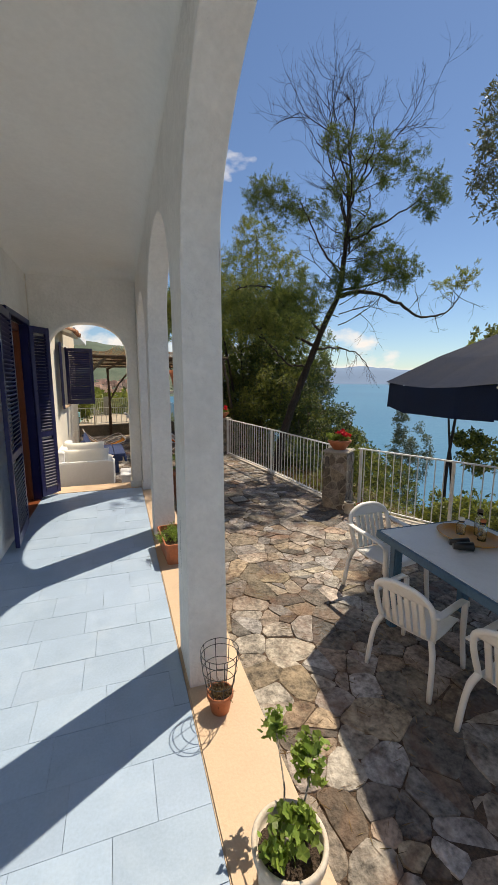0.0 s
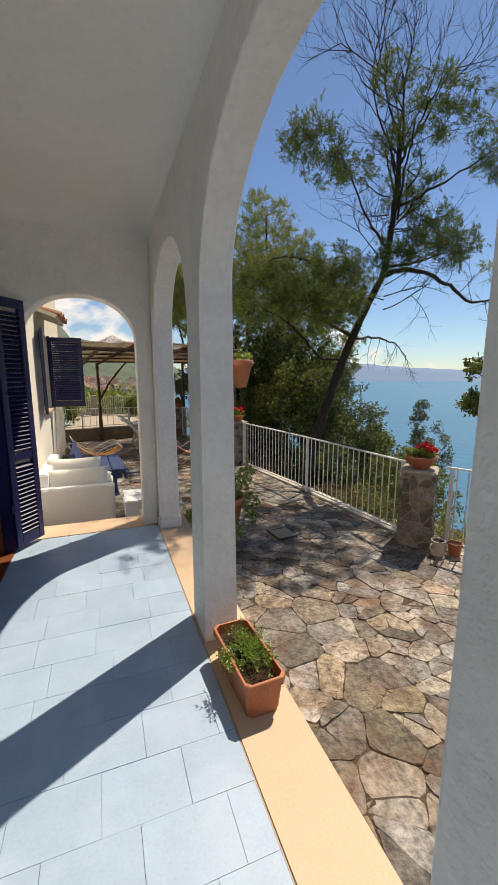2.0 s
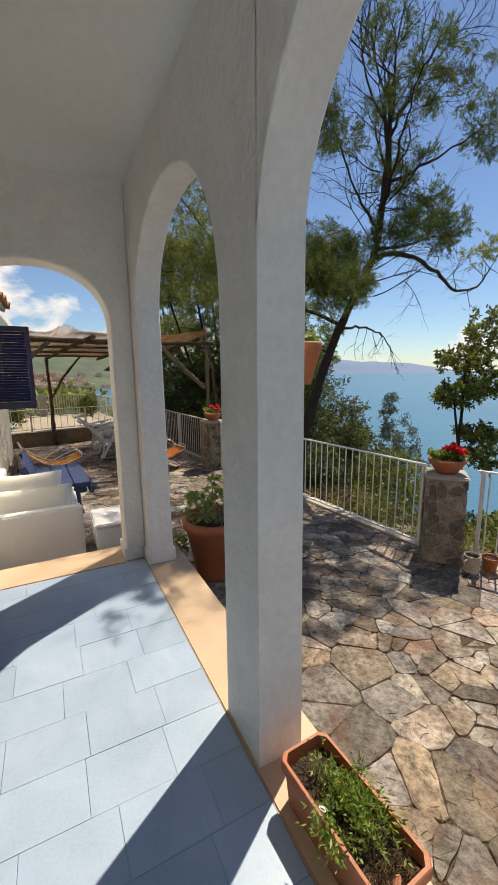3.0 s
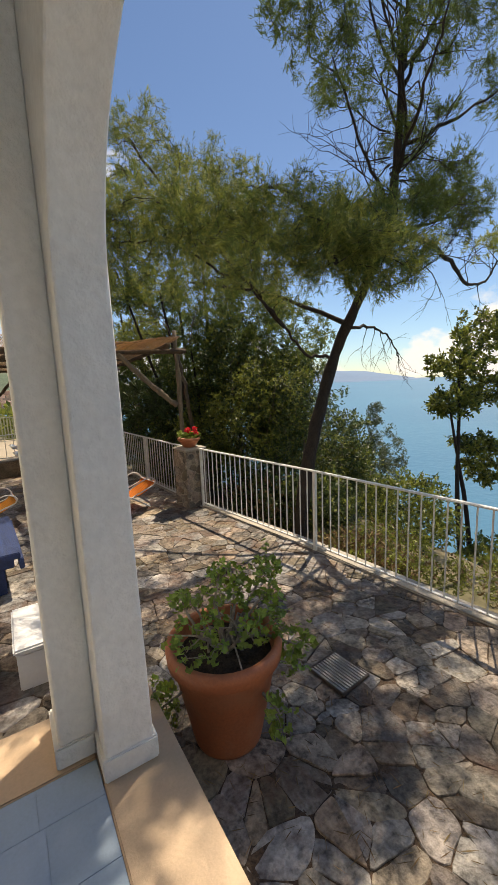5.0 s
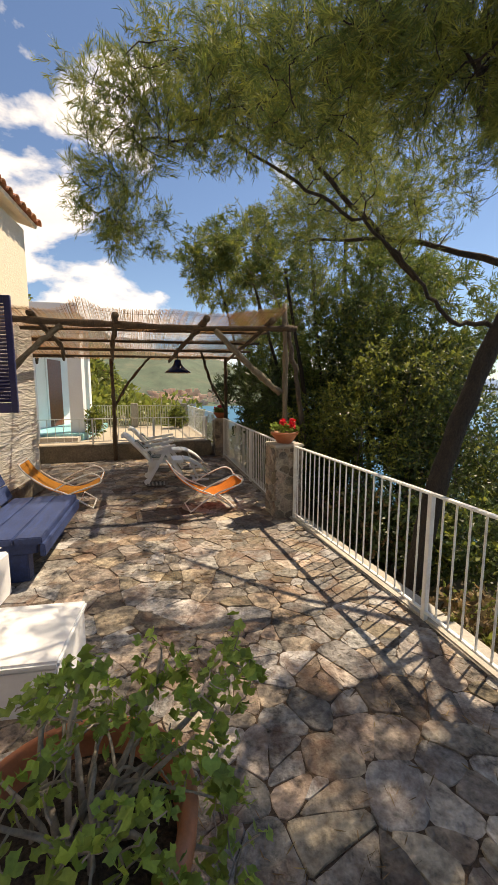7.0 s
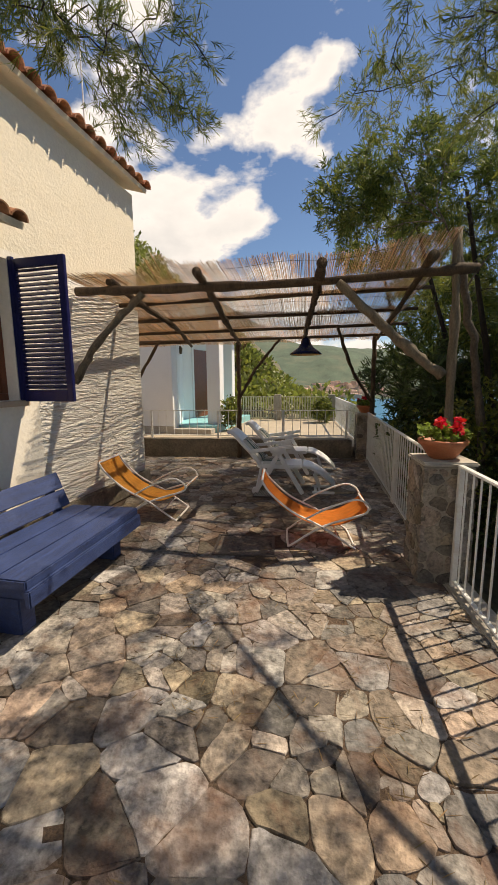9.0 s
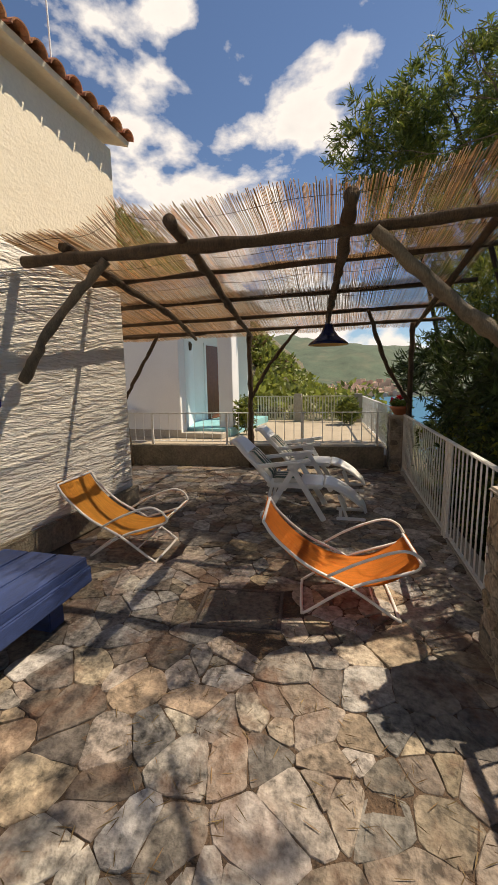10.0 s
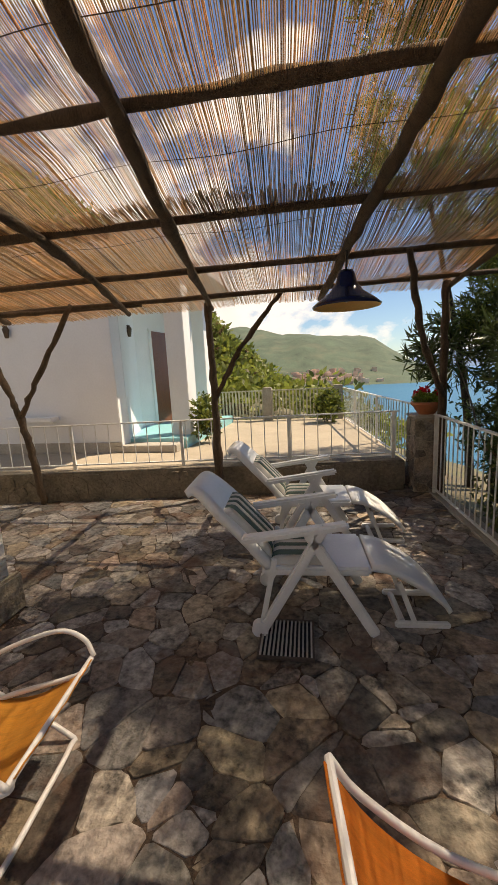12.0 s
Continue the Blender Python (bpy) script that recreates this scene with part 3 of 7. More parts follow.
def flagstones(x0, x1, y0, y1, cell, rnd, gap=0.016, extra=0.4):
    """Irregular stones: cells of scattered points, with clusters of small ones between the large."""
    nx, ny = int((x1 - x0) / cell) + 1, int((y1 - y0) / cell) + 1
    pts = {}
    for i in range(-2, nx + 2):
        for j in range(-2, ny + 2):
            px, py = x0 + (i + 0.5 + rnd.uniform(-0.55, 0.55)) * cell, y0 + (j + 0.5 + (0.5 if i % 2 else 0) + rnd.uniform(-0.5, 0.5)) * cell
            pts[i, j] = [(px, py)]
            if rnd.random() < extra:
                for _ in range(rnd.choice((1, 1, 2, 3))):
                    a, r = rnd.uniform(0, 6.283), cell * rnd.uniform(0.28, 0.62)
                    pts[i, j].append((px + r * math.cos(a), py + r * math.sin(a)))
    polys = []
    for (i, j), group in pts.items():
        for px, py in group:
            s = cell * 2.0
            poly = [(px - s, py - s), (px + s, py - s), (px + s, py + s), (px - s, py + s)]
            for a in range(-2, 3):
                for c in range(-2, 3):
                    for q in pts.get((i + a, j + c), ()):
                        vx, vy = q[0] - px, q[1] - py
                        d = math.hypot(vx, vy)
                        if d < 1e-6 or len(poly) < 3:
                            continue
                        g = gap * rnd.uniform(0.3, 1.6)
                        poly = clip_poly(poly, px + vx / 2 - vx / d * g / 2, py + vy / 2 - vy / d * g / 2, vx / d, vy / d)
            if len(poly) >= 3:
                polys.append(poly)
    return polys


def add_stone(bm, poly, z, rnd):
    """Rounded irregular slab: rough outline, a low shoulder and an uneven top."""
    n = len(poly)
    area = sum(poly[i][0] * poly[(i + 1) % n][1] - poly[(i + 1) % n][0] * poly[i][1] for i in range(n)) / 2
    if abs(area) < 0.0016:
        return False
    out = []
    for i in range(n):
        (ax, ay), (bx, by) = poly[i], poly[(i + 1) % n]
        ln = math.hypot(bx - ax, by - ay)
        cut = min(0.3, 0.012 / max(ln, 0.02)) * rnd.uniform(0.5, 2.2)
        steps = max(1, int(ln / 0.06))
        for q in range(steps + 1):
            t = cut + (1 - 2 * cut) * q / steps
            k = rnd.uniform(-0.007, 0.002) if ln > 0.05 else 0.0
            out.append((ax + (bx - ax) * t - (by - ay) / max(ln, 1e-6) * k, ay + (by - ay) * t + (bx - ax) / max(ln, 1e-6) * k))
    cx, cy = sum(p[0] for p in out) / len(out), sum(p[1] for p in out) / len(out)
    tx, ty, h = rnd.uniform(-0.012, 0.012), rnd.uniform(-0.012, 0.012), z + rnd.uniform(-0.005, 0.006)
    lo = [bm.verts.new((x, y, z - 0.03)) for x, y in out]
    mid = [bm.verts.new((x, y, h - 0.004 + tx * (x - cx) + ty * (y - cy))) for x, y in out]
    top = [bm.verts.new((cx + (x - cx) * 0.975, cy + (y - cy) * 0.975, h + tx * (x - cx) + ty * (y - cy) + rnd.uniform(-0.002, 0.002))) for x, y in out]
    m = len(out)
    for i in range(m):
        j = (i + 1) % m
        bm.faces.new((lo[i], lo[j], mid[j], mid[i]))
        bm.faces.new((mid[i], mid[j], top[j], top[i]))
    bm.faces.new(top)
    return True


def ground_slab():
    edge = [(x - 0.02, y) for x, y in RAIL[:6]]
    return prism([(0.556, -3.0)] + edge + [(2.1, 13.95), (-2.6, 13.3), (-6.0, 12.8), (-6.0, 11.16), (-1.0, 11.16), (-1.0, 5.81), (0.556, 5.81)], T - 0.12, T - 0.006)


terrace = struct("terrace_floor", ground_slab(), EARTH, "earth and mortar bed under the terrace flagstones", "floor")
rndp = random.Random(5)
near, rest = [], bmesh.new()
for poly in flagstones(-6.0, 5.4, -3.0, 13.9, 0.265, rndp, 0.007, 0.8):
    cx, cy = sum(p[0] for p in poly) / len(poly), sum(p[1] for p in poly) / len(poly)
    lim = rail_x(cy) - 0.06
    if cy < 5.95 and cx < 0.4 or cy > 13.3 + 0.16 * (cx + 2.4) or cx > lim + 0.2:
        continue
    if cx < -0.9 and cy < 11.2:
        continue
    poly = clip_poly(poly, lim, cy, 1.0, 0.0)
    if cy < 6.1 and poly:
        poly = clip_poly(poly, 0.565, 0, -1.0, 0.0) if cx > 0.4 else clip_poly(poly, 0, 5.815, 0, -1.0)
    if poly and abs(cx - 0.87) < 0.33 and abs(cy - 9.5) < 0.28:
        continue
    if len(poly) < 3:
        continue
    if 0.5 < cx < 3.4 and 3.3 < cy < 12.2 and len(near) < 295:
        near.append(poly)
    else:
        add_stone(rest, poly, T, rndp)
tagged(part("flagstones", rest, STONER, terrace), kind="stuff")

# ---- pillars with stones
def stone_pillar(label, x, y, w, rot, z1, rnd):
    p = thing("stone_pillar", label, "pillar", Matrix.Translation((x, y, 0)) @ Matrix.Rotation(radians(rot), 4, "Z"), "terrace pillars", )
    part("core", box(-w / 2, w / 2, -w / 2, w / 2, T - 0.02, z1 - 0.03, 0.01), MORTAR, p, "pale mortar core")
    for side in range(4):
        rm = Matrix.Rotation(side * math.pi / 2, 4, "Z")
        for poly in flagstones(-w / 2, w / 2, T, z1 - 0.05, 0.15, rnd, 0.014, 0.3):
            for px, py, nx, ny in ((-w / 2 - 0.006, 0, -1, 0), (w / 2 + 0.006, 0, 1, 0), (0, T, 0, -1), (0, z1 - 0.05, 0, 1)):
                poly = clip_poly(poly, px, py, nx, ny)
                if len(poly) < 3:
                    break
            if len(poly) < 3:
                continue
            bm = bmesh.new()
            if add_stone(bm, poly, w / 2 + 0.008, rnd):
                bmesh.ops.transform(bm, matrix=rm @ Matrix.Rotation(math.pi / 2, 4, "X"), verts=bm.verts)
                part("stone", bm, PILSTONE, p)
            else:
                bm.free()
    part("cap", box(-w / 2 - 0.02, w / 2 + 0.02, -w / 2 - 0.02, w / 2 + 0.02, z1 - 0.03, z1, 0.012), CONCRETE, p, "thin worn stone cap")
    return p


rp = random.Random(3)
stone_pillar("rubble stone pillar carrying a flower bowl, railing on both sides", 3.0, 4.84, 0.33, 40, 0.50, rp)
stone_pillar("rubble stone pillar carrying a flower bowl beside the sun chairs", 2.42, 9.36, 0.34, 8, 0.55, rp)
stone_pillar("rubble stone pillar at the corner of the low wall", 2.05, 13.92, 0.32, 6, 0.52, rp)

# ---- low wall towards the neighbour
LW = Matrix.Translation((-2.35, 13.2, 0)) @ Matrix.Rotation(math.atan2(0.66, 4.25), 4, "Z")
lw = tagged(part("low_wall", box(-4.2, 4.22, 0, 0.26, T - 0.02, 0.0, 0.012), DARKWALL), "dark mossy low stone wall with a rough coping", "wall", kind="structure")
lw.matrix_world = LW
rl = random.Random(8)
for poly in flagstones(-1.5, 4.2, T, -0.02, 0.2, rl, 0.018, 0.3):
    for px, py, nx, ny in ((-1.5, 0, -1, 0), (4.2, 0, 1, 0), (0, T, 0, -1), (0, -0.03, 0, 1)):
        poly = clip_poly(poly, px, py, nx, ny)
        if len(poly) < 3:
            break
    if len(poly) >= 3:
        bm = bmesh.new()
        if add_stone(bm, poly, 0.008, rl):
            bmesh.ops.transform(bm, matrix=Matrix.Rotation(math.pi / 2, 4, "X"), verts=bm.verts)
            part("stone", bm, DARKWALL, lw)
        else:
            bm.free()


# ---- railings
def railing(name, label, a, b, z0, z1, gap, posts=(0.0, 1.0), bar=0.007, group="white railings"):
    a, b = Vector((*a, 0)), Vector((*b, 0))
    ln = (b - a).length
    r = thing(name, label, "railing", Matrix.Translation(a) @ Matrix.Rotation(math.atan2(b.y - a.y, b.x - a.x), 4, "Z"), group)
    part("top_rail", box(0, ln, -0.022, 0.022, z1 - 0.016, z1, 0.005), WHITEMETAL, r)
    part("bottom_rail", box(0, ln, -0.015, 0.015, z0 + 0.05, z0 + 0.066, 0.003), WHITEMETAL, r)
    bm = mesh_of(tube([(0, 0, z0 + 0.066), (0, 0, z1 - 0.016)], bar, 8), "bar")
    bm.materials.append(WHITEMETAL)
    n = int(ln / gap)
    for k in range(1, n):
        part("bar", bm, None, r).location = (ln * k / n, 0, 0)
    for t in posts:
        part("post", box(t * ln - 0.018, t * ln + 0.018, -0.018, 0.018, z0 - 0.03, z1 - 0.014, 0.003), WHITEMETAL, r)
    return r


railing("railing", "white-painted iron bar railing along the terrace edge", (2.99, 5.06), (2.80, 6.98), T, 0.54, 0.105, (0.01,))
railing("railing", "white-painted iron bar railing along the terrace edge", (2.80, 6.98), (2.50, 9.17), T, 0.54, 0.105, (0.0, 0.99))
railing("railing", "white-painted iron bar railing with a gate latch", (2.41, 9.55), (2.10, 13.74), T, 0.54, 0.105, (0.01, 0.36, 0.38, 0.99))
railing("railing", "white-painted iron bar railing along the terrace edge", (3.20, 4.66), (4.35, 2.4), T, 0.54, 0.105, (0.02, 0.5, 1.0))
railing("railing", "white-painted iron bar railing along the terrace edge", (4.35, 2.4), (5.2, -2.9), T, 0.54, 0.105, (0.5, 1.0))
f0, f1 = LW @ Vector((-2.6, 0.16, 0)), LW @ Vector((4.2, 0.16, 0))
railing("railing", "low white iron railing on the stone wall", (f0.x, f0.y), (f1.x, f1.y), 0.0, 0.56, 0.155, (0.03, 0.22, 0.42, 0.62, 0.81, 0.99), 0.006)
# kerb under the railing
for k, ((x0, y0), (x1, y1)) in enumerate(zip(RAIL[:-2], RAIL[1:-1])):
    L = math.hypot(x1 - x0, y1 - y0)
    kb = struct("kerb", box(0, L, -0.12, 0.07, T - 0.25, T + 0.012, 0.012), CONCRETE, "rough mortar kerb under the railing", "kerb")
    kb.matrix_world = Matrix.Translation((x0, y0, 0)) @ Matrix.Rotation(math.atan2(y1 - y0, x1 - x0), 4, "Z")

# ---- pergola
pg = thing("pergola", "rustic pergola of crooked round poles against the house", "pergola")
rpg = random.Random(21)


def pole(name, pts, r0, r1, material=POLE, parent=None, wob=0.018, label=""):
    P = smooth_path(pts, 9)
    n = len(P)
    Q, R = [], []
    thin = 0.72 if name == "rafter" else 0.86
    for i, p in enumerate(P):
        k = 0 if i in (0, n - 1) else wob * 0.5
        Q.append(p + Vector((rpg.uniform(-k, k), rpg.uniform(-k, k), rpg.uniform(-k, k) * 0.6)))
        R.append(thin * (r0 + (r1 - r0) * i / (n - 1)) * rpg.uniform(0.84, 1.2) * (1.22 if rpg.random() < 0.1 else 1.0))
    return part(name, tube(Q, R, 10), material, parent or pg, label, smooth=True)


pole("beam", [(-0.97, 9.86, 2.03), (0.3, 9.92, 2.0), (1.4, 9.97, 1.99), (2.75, 10.05, 2.03)], 0.05, 0.042, wob=0.012)
pole("rafter", [(0.43, 9.62, 2.06), (0.24, 10.7, 2.0), (0.0, 11.9, 1.92), (-0.3, 13.62, 1.80)], 0.055, 0.04)
pole("rafter", [(1.50, 9.66, 2.06), (1.34, 10.8, 2.0), (1.15, 12.0, 1.92), (0.9, 13.6, 1.80)], 0.055, 0.042)
pole("rafter", [(-0.58, 9.85, 2.10), (-0.68, 10.8, 2.0), (-0.85, 12.0, 1.92), (-1.25, 13.5, 1.80)], 0.05, 0.04)
pole("rafter", [(2.36, 9.8, 2.09), (2.3, 11.2, 2.0), (2.2, 13.8, 1.85)], 0.045, 0.035)
for y, z in ((10.75, 2.04), (11.65, 1.98), (12.55, 1.92), (13.35, 1.86)):
    pole("purlin", [(-1.0 if y < 11.2 else -3.2, y - (0.07 if y < 11.2 else 0.2), z), (0.6, y, z + 0.015), (2.55, y + 0.1, z + 0.03)], 0.032, 0.026, wob=0.012)
pole("rafter", [(-2.1, 11.4, 1.98), (-2.4, 12.4, 1.9), (-2.75, 13.4, 1.80)], 0.045, 0.04)
# posts and braces
pole("post", [(-0.30, 13.46, T), (-0.28, 13.44, 0.8), (-0.3, 13.46, 1.84)], 0.05, 0.042)
pole("brace", [(-0.29, 13.44, 0.78), (0.04, 13.47, 1.34), (0.5, 13.50, 1.90)], 0.032, 0.028)
pole("post", [(-2.40, 13.12, T), (-2.45, 13.1, 0.3), (-2.52, 13.08, 0.72)], 0.05, 0.05)
pole("brace", [(-2.52, 13.08, 0.68), (-2.62, 13.05, 1.1), (-2.87, 13.0, 1.88)], 0.035, 0.03)
pole("brace", [(-2.52, 13.08, 0.68), (-2.2, 13.12, 1.2), (-1.76, 13.2, 1.9)], 0.035, 0.03)
pole("purlin", [(-3.3, 12.95, 1.83), (-2.2, 13.15, 1.84), (-1.0, 13.33, 1.86)], 0.032, 0.03)
pole("post", [(2.16, 13.72, T), (2.15, 13.7, 0.9), (2.16, 13.72, 1.9)], 0.05, 0.045)
pole("brace", [(2.13, 13.6, 0.75), (1.8, 13.0, 1.25), (1.55, 12.4, 1.9)], 0.035, 0.03)
pole("post", [(2.62, 10.03, T - 0.3), (2.60, 10.02, 1.0), (2.58, 10.05, 2.35)], 0.045, 0.04, POLEG)
pole("brace", [(2.52, 10.0, 1.15), (2.1, 9.98, 1.5), (1.62, 9.95, 1.97)], 0.05, 0.042, POLEG)
pole("brace", [(-0.985, 9.75, 1.12), (-0.7, 9.82, 1.55), (-0.25, 9.9, 1.98)], 0.045, 0.04, POLEG)


# reed mat: thin canes laid side by side over the poles
def mat_z(u, y):
    """Height of the mat over the plan; u runs 0..1 from the house to the sea."""
    base = 2.125 - 0.062 * (y - 9.7)
    sag = 0.016 * math.sin((y - 9.85) / 0.9 * 2 * math.pi)
    lift = max(0, 10.0 - y)
    front = lift * (0.32 * math.exp(-((u - 0.27) / 0.05) ** 2) + 0.5 * max(0, u - 0.72) + 0.02)
    return base + sag + front + 0.012 * math.sin(u * 23) + max(0, u - 0.8) * 0.25 * math.exp(-((y - 9.6) / 0.7) ** 2)


def reeds(count, ya, yb, lift, rnd, xl=-0.95, wide=3.45, r0=0.0027):
    verts, faces = [], []
    for i in range(count):
        u = (i + rnd.uniform(-0.3, 0.3)) / (count - 1)
        a, b = ya + rnd.uniform(-0.05, 0.05) + 0.04 * math.sin(u * 9), yb + rnd.uniform(-0.05, 0.05)
        r = r0 * rnd.uniform(0.75, 1.3)
        sk = rnd.uniform(-0.012, 0.012)
        n = 12
        for k in range(n):
            t = k / (n - 1)
            y = a + (b - a) * t
            x = xl + wide * u - 0.19 * (y - 9.8) * (0.9 - 0.55 * u) + sk * (t - 0.5)
            z = mat_z(u, y) + lift
            for q in range(3):
                an = 2 * math.pi * q / 3 + 0.5
                verts.append((x + r * math.cos(an), y, z + r * math.sin(an)))
            if k:
                o = len(verts) - 6
                for q in range(3):
                    w = (q + 1) % 3
                    faces.append((o + q, o + w, o + 3 + w, o + 3 + q))
    me = bpy.data.meshes.new("reeds")
    me.from_pydata(verts, [], faces)
    me.materials.append(REED)
    me.polygons.foreach_set("use_smooth", [True] * len(me.polygons))
    return me


rr = random.Random(77)
rm = thing("reed_mat", "sun-bleached split reed mat laid over the pergola poles", "reed mat")
tagged(part("reeds", reeds(450, 9.62, 11.75, 0.0, rr), None, rm), kind="stuff")
tagged(part("reeds", reeds(740, 11.45, 13.95, 0.012, rr, -2.75, 5.25, 0.0031), None, rm), kind="stuff")
for y in (9.75, 10.4, 11.1, 11.9, 12.6, 13.3):
    pts = [(-0.95 + 3.45 * u - 0.19 * (y - 9.8) * (0.9 - 0.55 * u), y, mat_z(u, y) - 0.006) for u in (k / 40 for k in range(41))]
    part("binding_wire", tube(pts, 0.0016, 4), POLE, rm)

# ---- plants: growth and foliage
BARK = mat("dark_bark", (0.045, 0.033, 0.024), 0.95, 0.4, 6.0, 40.0, 1.0, stretch=(3, 3, 1), dist=0.015)
BARKG = mat("grey_bark", (0.16, 0.13, 0.10), 0.95, 0.35, 6.0, 40.0, 1.0, stretch=(3, 3, 1), dist=0.012)
NEEDLE = mat("dark_needle", (0.12, 0.17, 0.036), 0.55, 0.2, 1.2, 9.0, 0.0, per=0.45, island=True, trans=0.4)
NEEDLEY = mat("yellow_needle", (0.245, 0.275, 0.055), 0.55, 0.2, 1.2, 9.0, 0.0, per=0.45, island=True, trans=0.45)
LEAFD = mat("dark_leaf", (0.075, 0.112, 0.034), 0.45, 0.2, 1.2, 9.0, 0.0, per=0.5, island=True, trans=0.35)
LEAFY = mat("yellow_green_leaf", (0.22, 0.25, 0.05), 0.5, 0.2, 1.2, 9.0, 0.0, per=0.4, island=True, trans=0.45)
LEAFO = mat("olive_leaf", (0.16, 0.185, 0.105), 0.5, 0.2, 1.2, 9.0, 0.0, per=0.4, island=True, trans=0.3)
LEAFG = mat("geranium_leaf", (0.24, 0.34, 0.06), 0.5, 0.2, 10.0, 60.0, 0.2, per=0.35, island=True, trans=0.4)
DRY = mat("dry_twig_leaf", (0.22, 0.15, 0.07), 0.8, 0.3, 2.0, 20.0, 0.0, per=0.5, island=True, trans=0.3)


def unit(rng, n):
    v = rng.normal(size=(n, 3))
    return v / np.linalg.norm(v, axis=1, keepdims=True)


def blades(points, dirs, rng, ln, wd, name, material, curl=0.15):
    """One bent blade a point: two quads, base at the point, along dirs."""
    n = len(points)
    ln_ = ln * rng.uniform(0.6, 1.3, (n, 1))
    d = dirs / np.linalg.norm(dirs, axis=1, keepdims=True)
    s = np.cross(d, unit(rng, n))
    s /= np.maximum(np.linalg.norm(s, axis=1, keepdims=True), 1e-6)
    u = np.cross(s, d)
    w = wd * rng.uniform(0.7, 1.25, (n, 1)) / 2
    mid = points + d * ln_ * 0.5
    tip = points + d * ln_ - u * ln_ * curl
    v = np.stack([points - s * w * 0.35, points + s * w * 0.35, mid + s * w, tip + s * w * 0.15, tip - s * w * 0.15, mid - s * w], axis=1).reshape(-1, 3)
    base = np.arange(n)[:, None] * 6
    f = np.concatenate([base + np.array([[0, 1, 2, 5]]), base + np.array([[5, 2, 3, 4]])], axis=1).reshape(-1)
    me = bpy.data.meshes.new(name)
    me.vertices.add(n * 6)
    me.vertices.foreach_set("co", v.astype(np.float32).ravel())
    me.loops.add(n * 8)
    me.loops.foreach_set("vertex_index", f.astype(np.int32))
    me.polygons.add(n * 2)
    me.polygons.foreach_set("loop_start", np.arange(0, n * 8, 4, dtype=np.int32))
    me.update(calc_edges=True)
    me.materials.append(material)
    return me


def grow_to(skel, clumps, rng, bm, r_tip, sides=4, droop=0.0):
    """Branches from the nearest skeleton node out to points scattered in each clump (centre, radii, count). Returns twig tips."""
    tips = []
    for c, rad, cnt in clumps:
        p = unit(rng, cnt) * (rng.uniform(0.15, 1.0, (cnt, 1)) ** 0.45) * np.array(rad) + np.array(c)
        dist = np.min(np.linalg.norm(p[:, None, :] - np.array([s[0] for s in skel])[None], axis=2), axis=1)
        for q in p[np.argsort(dist)]:
            P = np.array([s[0] for s in skel])
            d = np.linalg.norm(P - q, axis=1) + 0.25 * np.maximum(0, P[:, 2] - q[2])
            i = int(np.argmin(d))
            a, ra = skel[i]
            v = q - a
            L = np.linalg.norm(v)
            if L < 0.01:
                continue
            m = a + v * 0.5 + unit(rng, 1)[0] * L * 0.14 + np.array([0, 0, L * 0.08])
            r0 = min(ra * 0.8, r_tip + 0.016 * L)
            m2 = a + v * 0.78 + unit(rng, 1)[0] * L * 0.08
            add_tube(bm, [a, m, m2, q], [r0, (r0 * 2 + r_tip) / 3, (r0 + r_tip * 2) / 3, r_tip * 0.7], sides, cap=False)
            skel.append((m, r0 * 0.75))
            if L > 0.3:
                skel.append((m2, r0 * 0.6))
            skel.append((q, r_tip))
            tips.append((m2, q))
    return tips


def tufts(tips, rng, per, n_blades, ln, wd, name, material, spread=0.7, scatter=0.05):
    pts, dr = [], []
    for a, b in tips:
        d = b - a
        L = np.linalg.norm(d) + 1e-6
        d = d / L
        for _ in range(per):
            t = rng.uniform(0.1, 1.08)
            o = a + (b - a) * t + rng.normal(size=3) * scatter
            dd = d + rng.normal(size=3) * 0.5
            dd /= np.linalg.norm(dd)
            for k in range(n_blades):
                pts.append(o + dd * rng.uniform(-0.02, 0.06))
                dr.append(dd + rng.normal(size=3) * spread * 0.75)
    return blades(np.array(pts), np.array(dr), rng, ln, wd, name, material)


def limb(bm, pts, r0, r1, rng, skel, sides=8, wob=0.03, steps=6):
    P = smooth_path(pts, steps)
    n = len(P)
    R = [(r0 + (r1 - r0) * (i / (n - 1)) ** 0.8) * rng.uniform(0.9, 1.12) for i in range(n)]
    P = [p + Vector(rng.normal(size=3) * wob * 0.4 * (0 if i in (0, n - 1) else 1)) for i, p in enumerate(P)]
    add_tube(bm, P, R, sides)
    skel += [(np.array(p), r) for p, r in zip(P, R)]
    return P


def twigs(bm, start, direction, L, r, depth, rng, out, up=0.15, spread=0.55):
    """Bare forking twigs."""
    d = np.array(direction) / np.linalg.norm(direction)
    pts, p = [np.array(start)], np.array(start)
    for k in range(4):
        d = d + rng.normal(size=3) * 0.16 + np.array([0, 0, up * 0.25])
        d /= np.linalg.norm(d)
        p = p + d * L / 4
        pts.append(p)
    add_tube(bm, pts, [r, r * 0.85, r * 0.7, r * 0.6, r * 0.45], 4, cap=False)
    out.append((pts[-2], pts[-1]))
    if depth > 0:
        for k in range(rng.integers(2, 4)):
            i = rng.integers(2, 5)
            dd = d + rng.normal(size=3) * spread
            twigs(bm, pts[i], dd, L * rng.uniform(0.6, 0.85), r * 0.58, depth - 1, rng, out, up, spread)


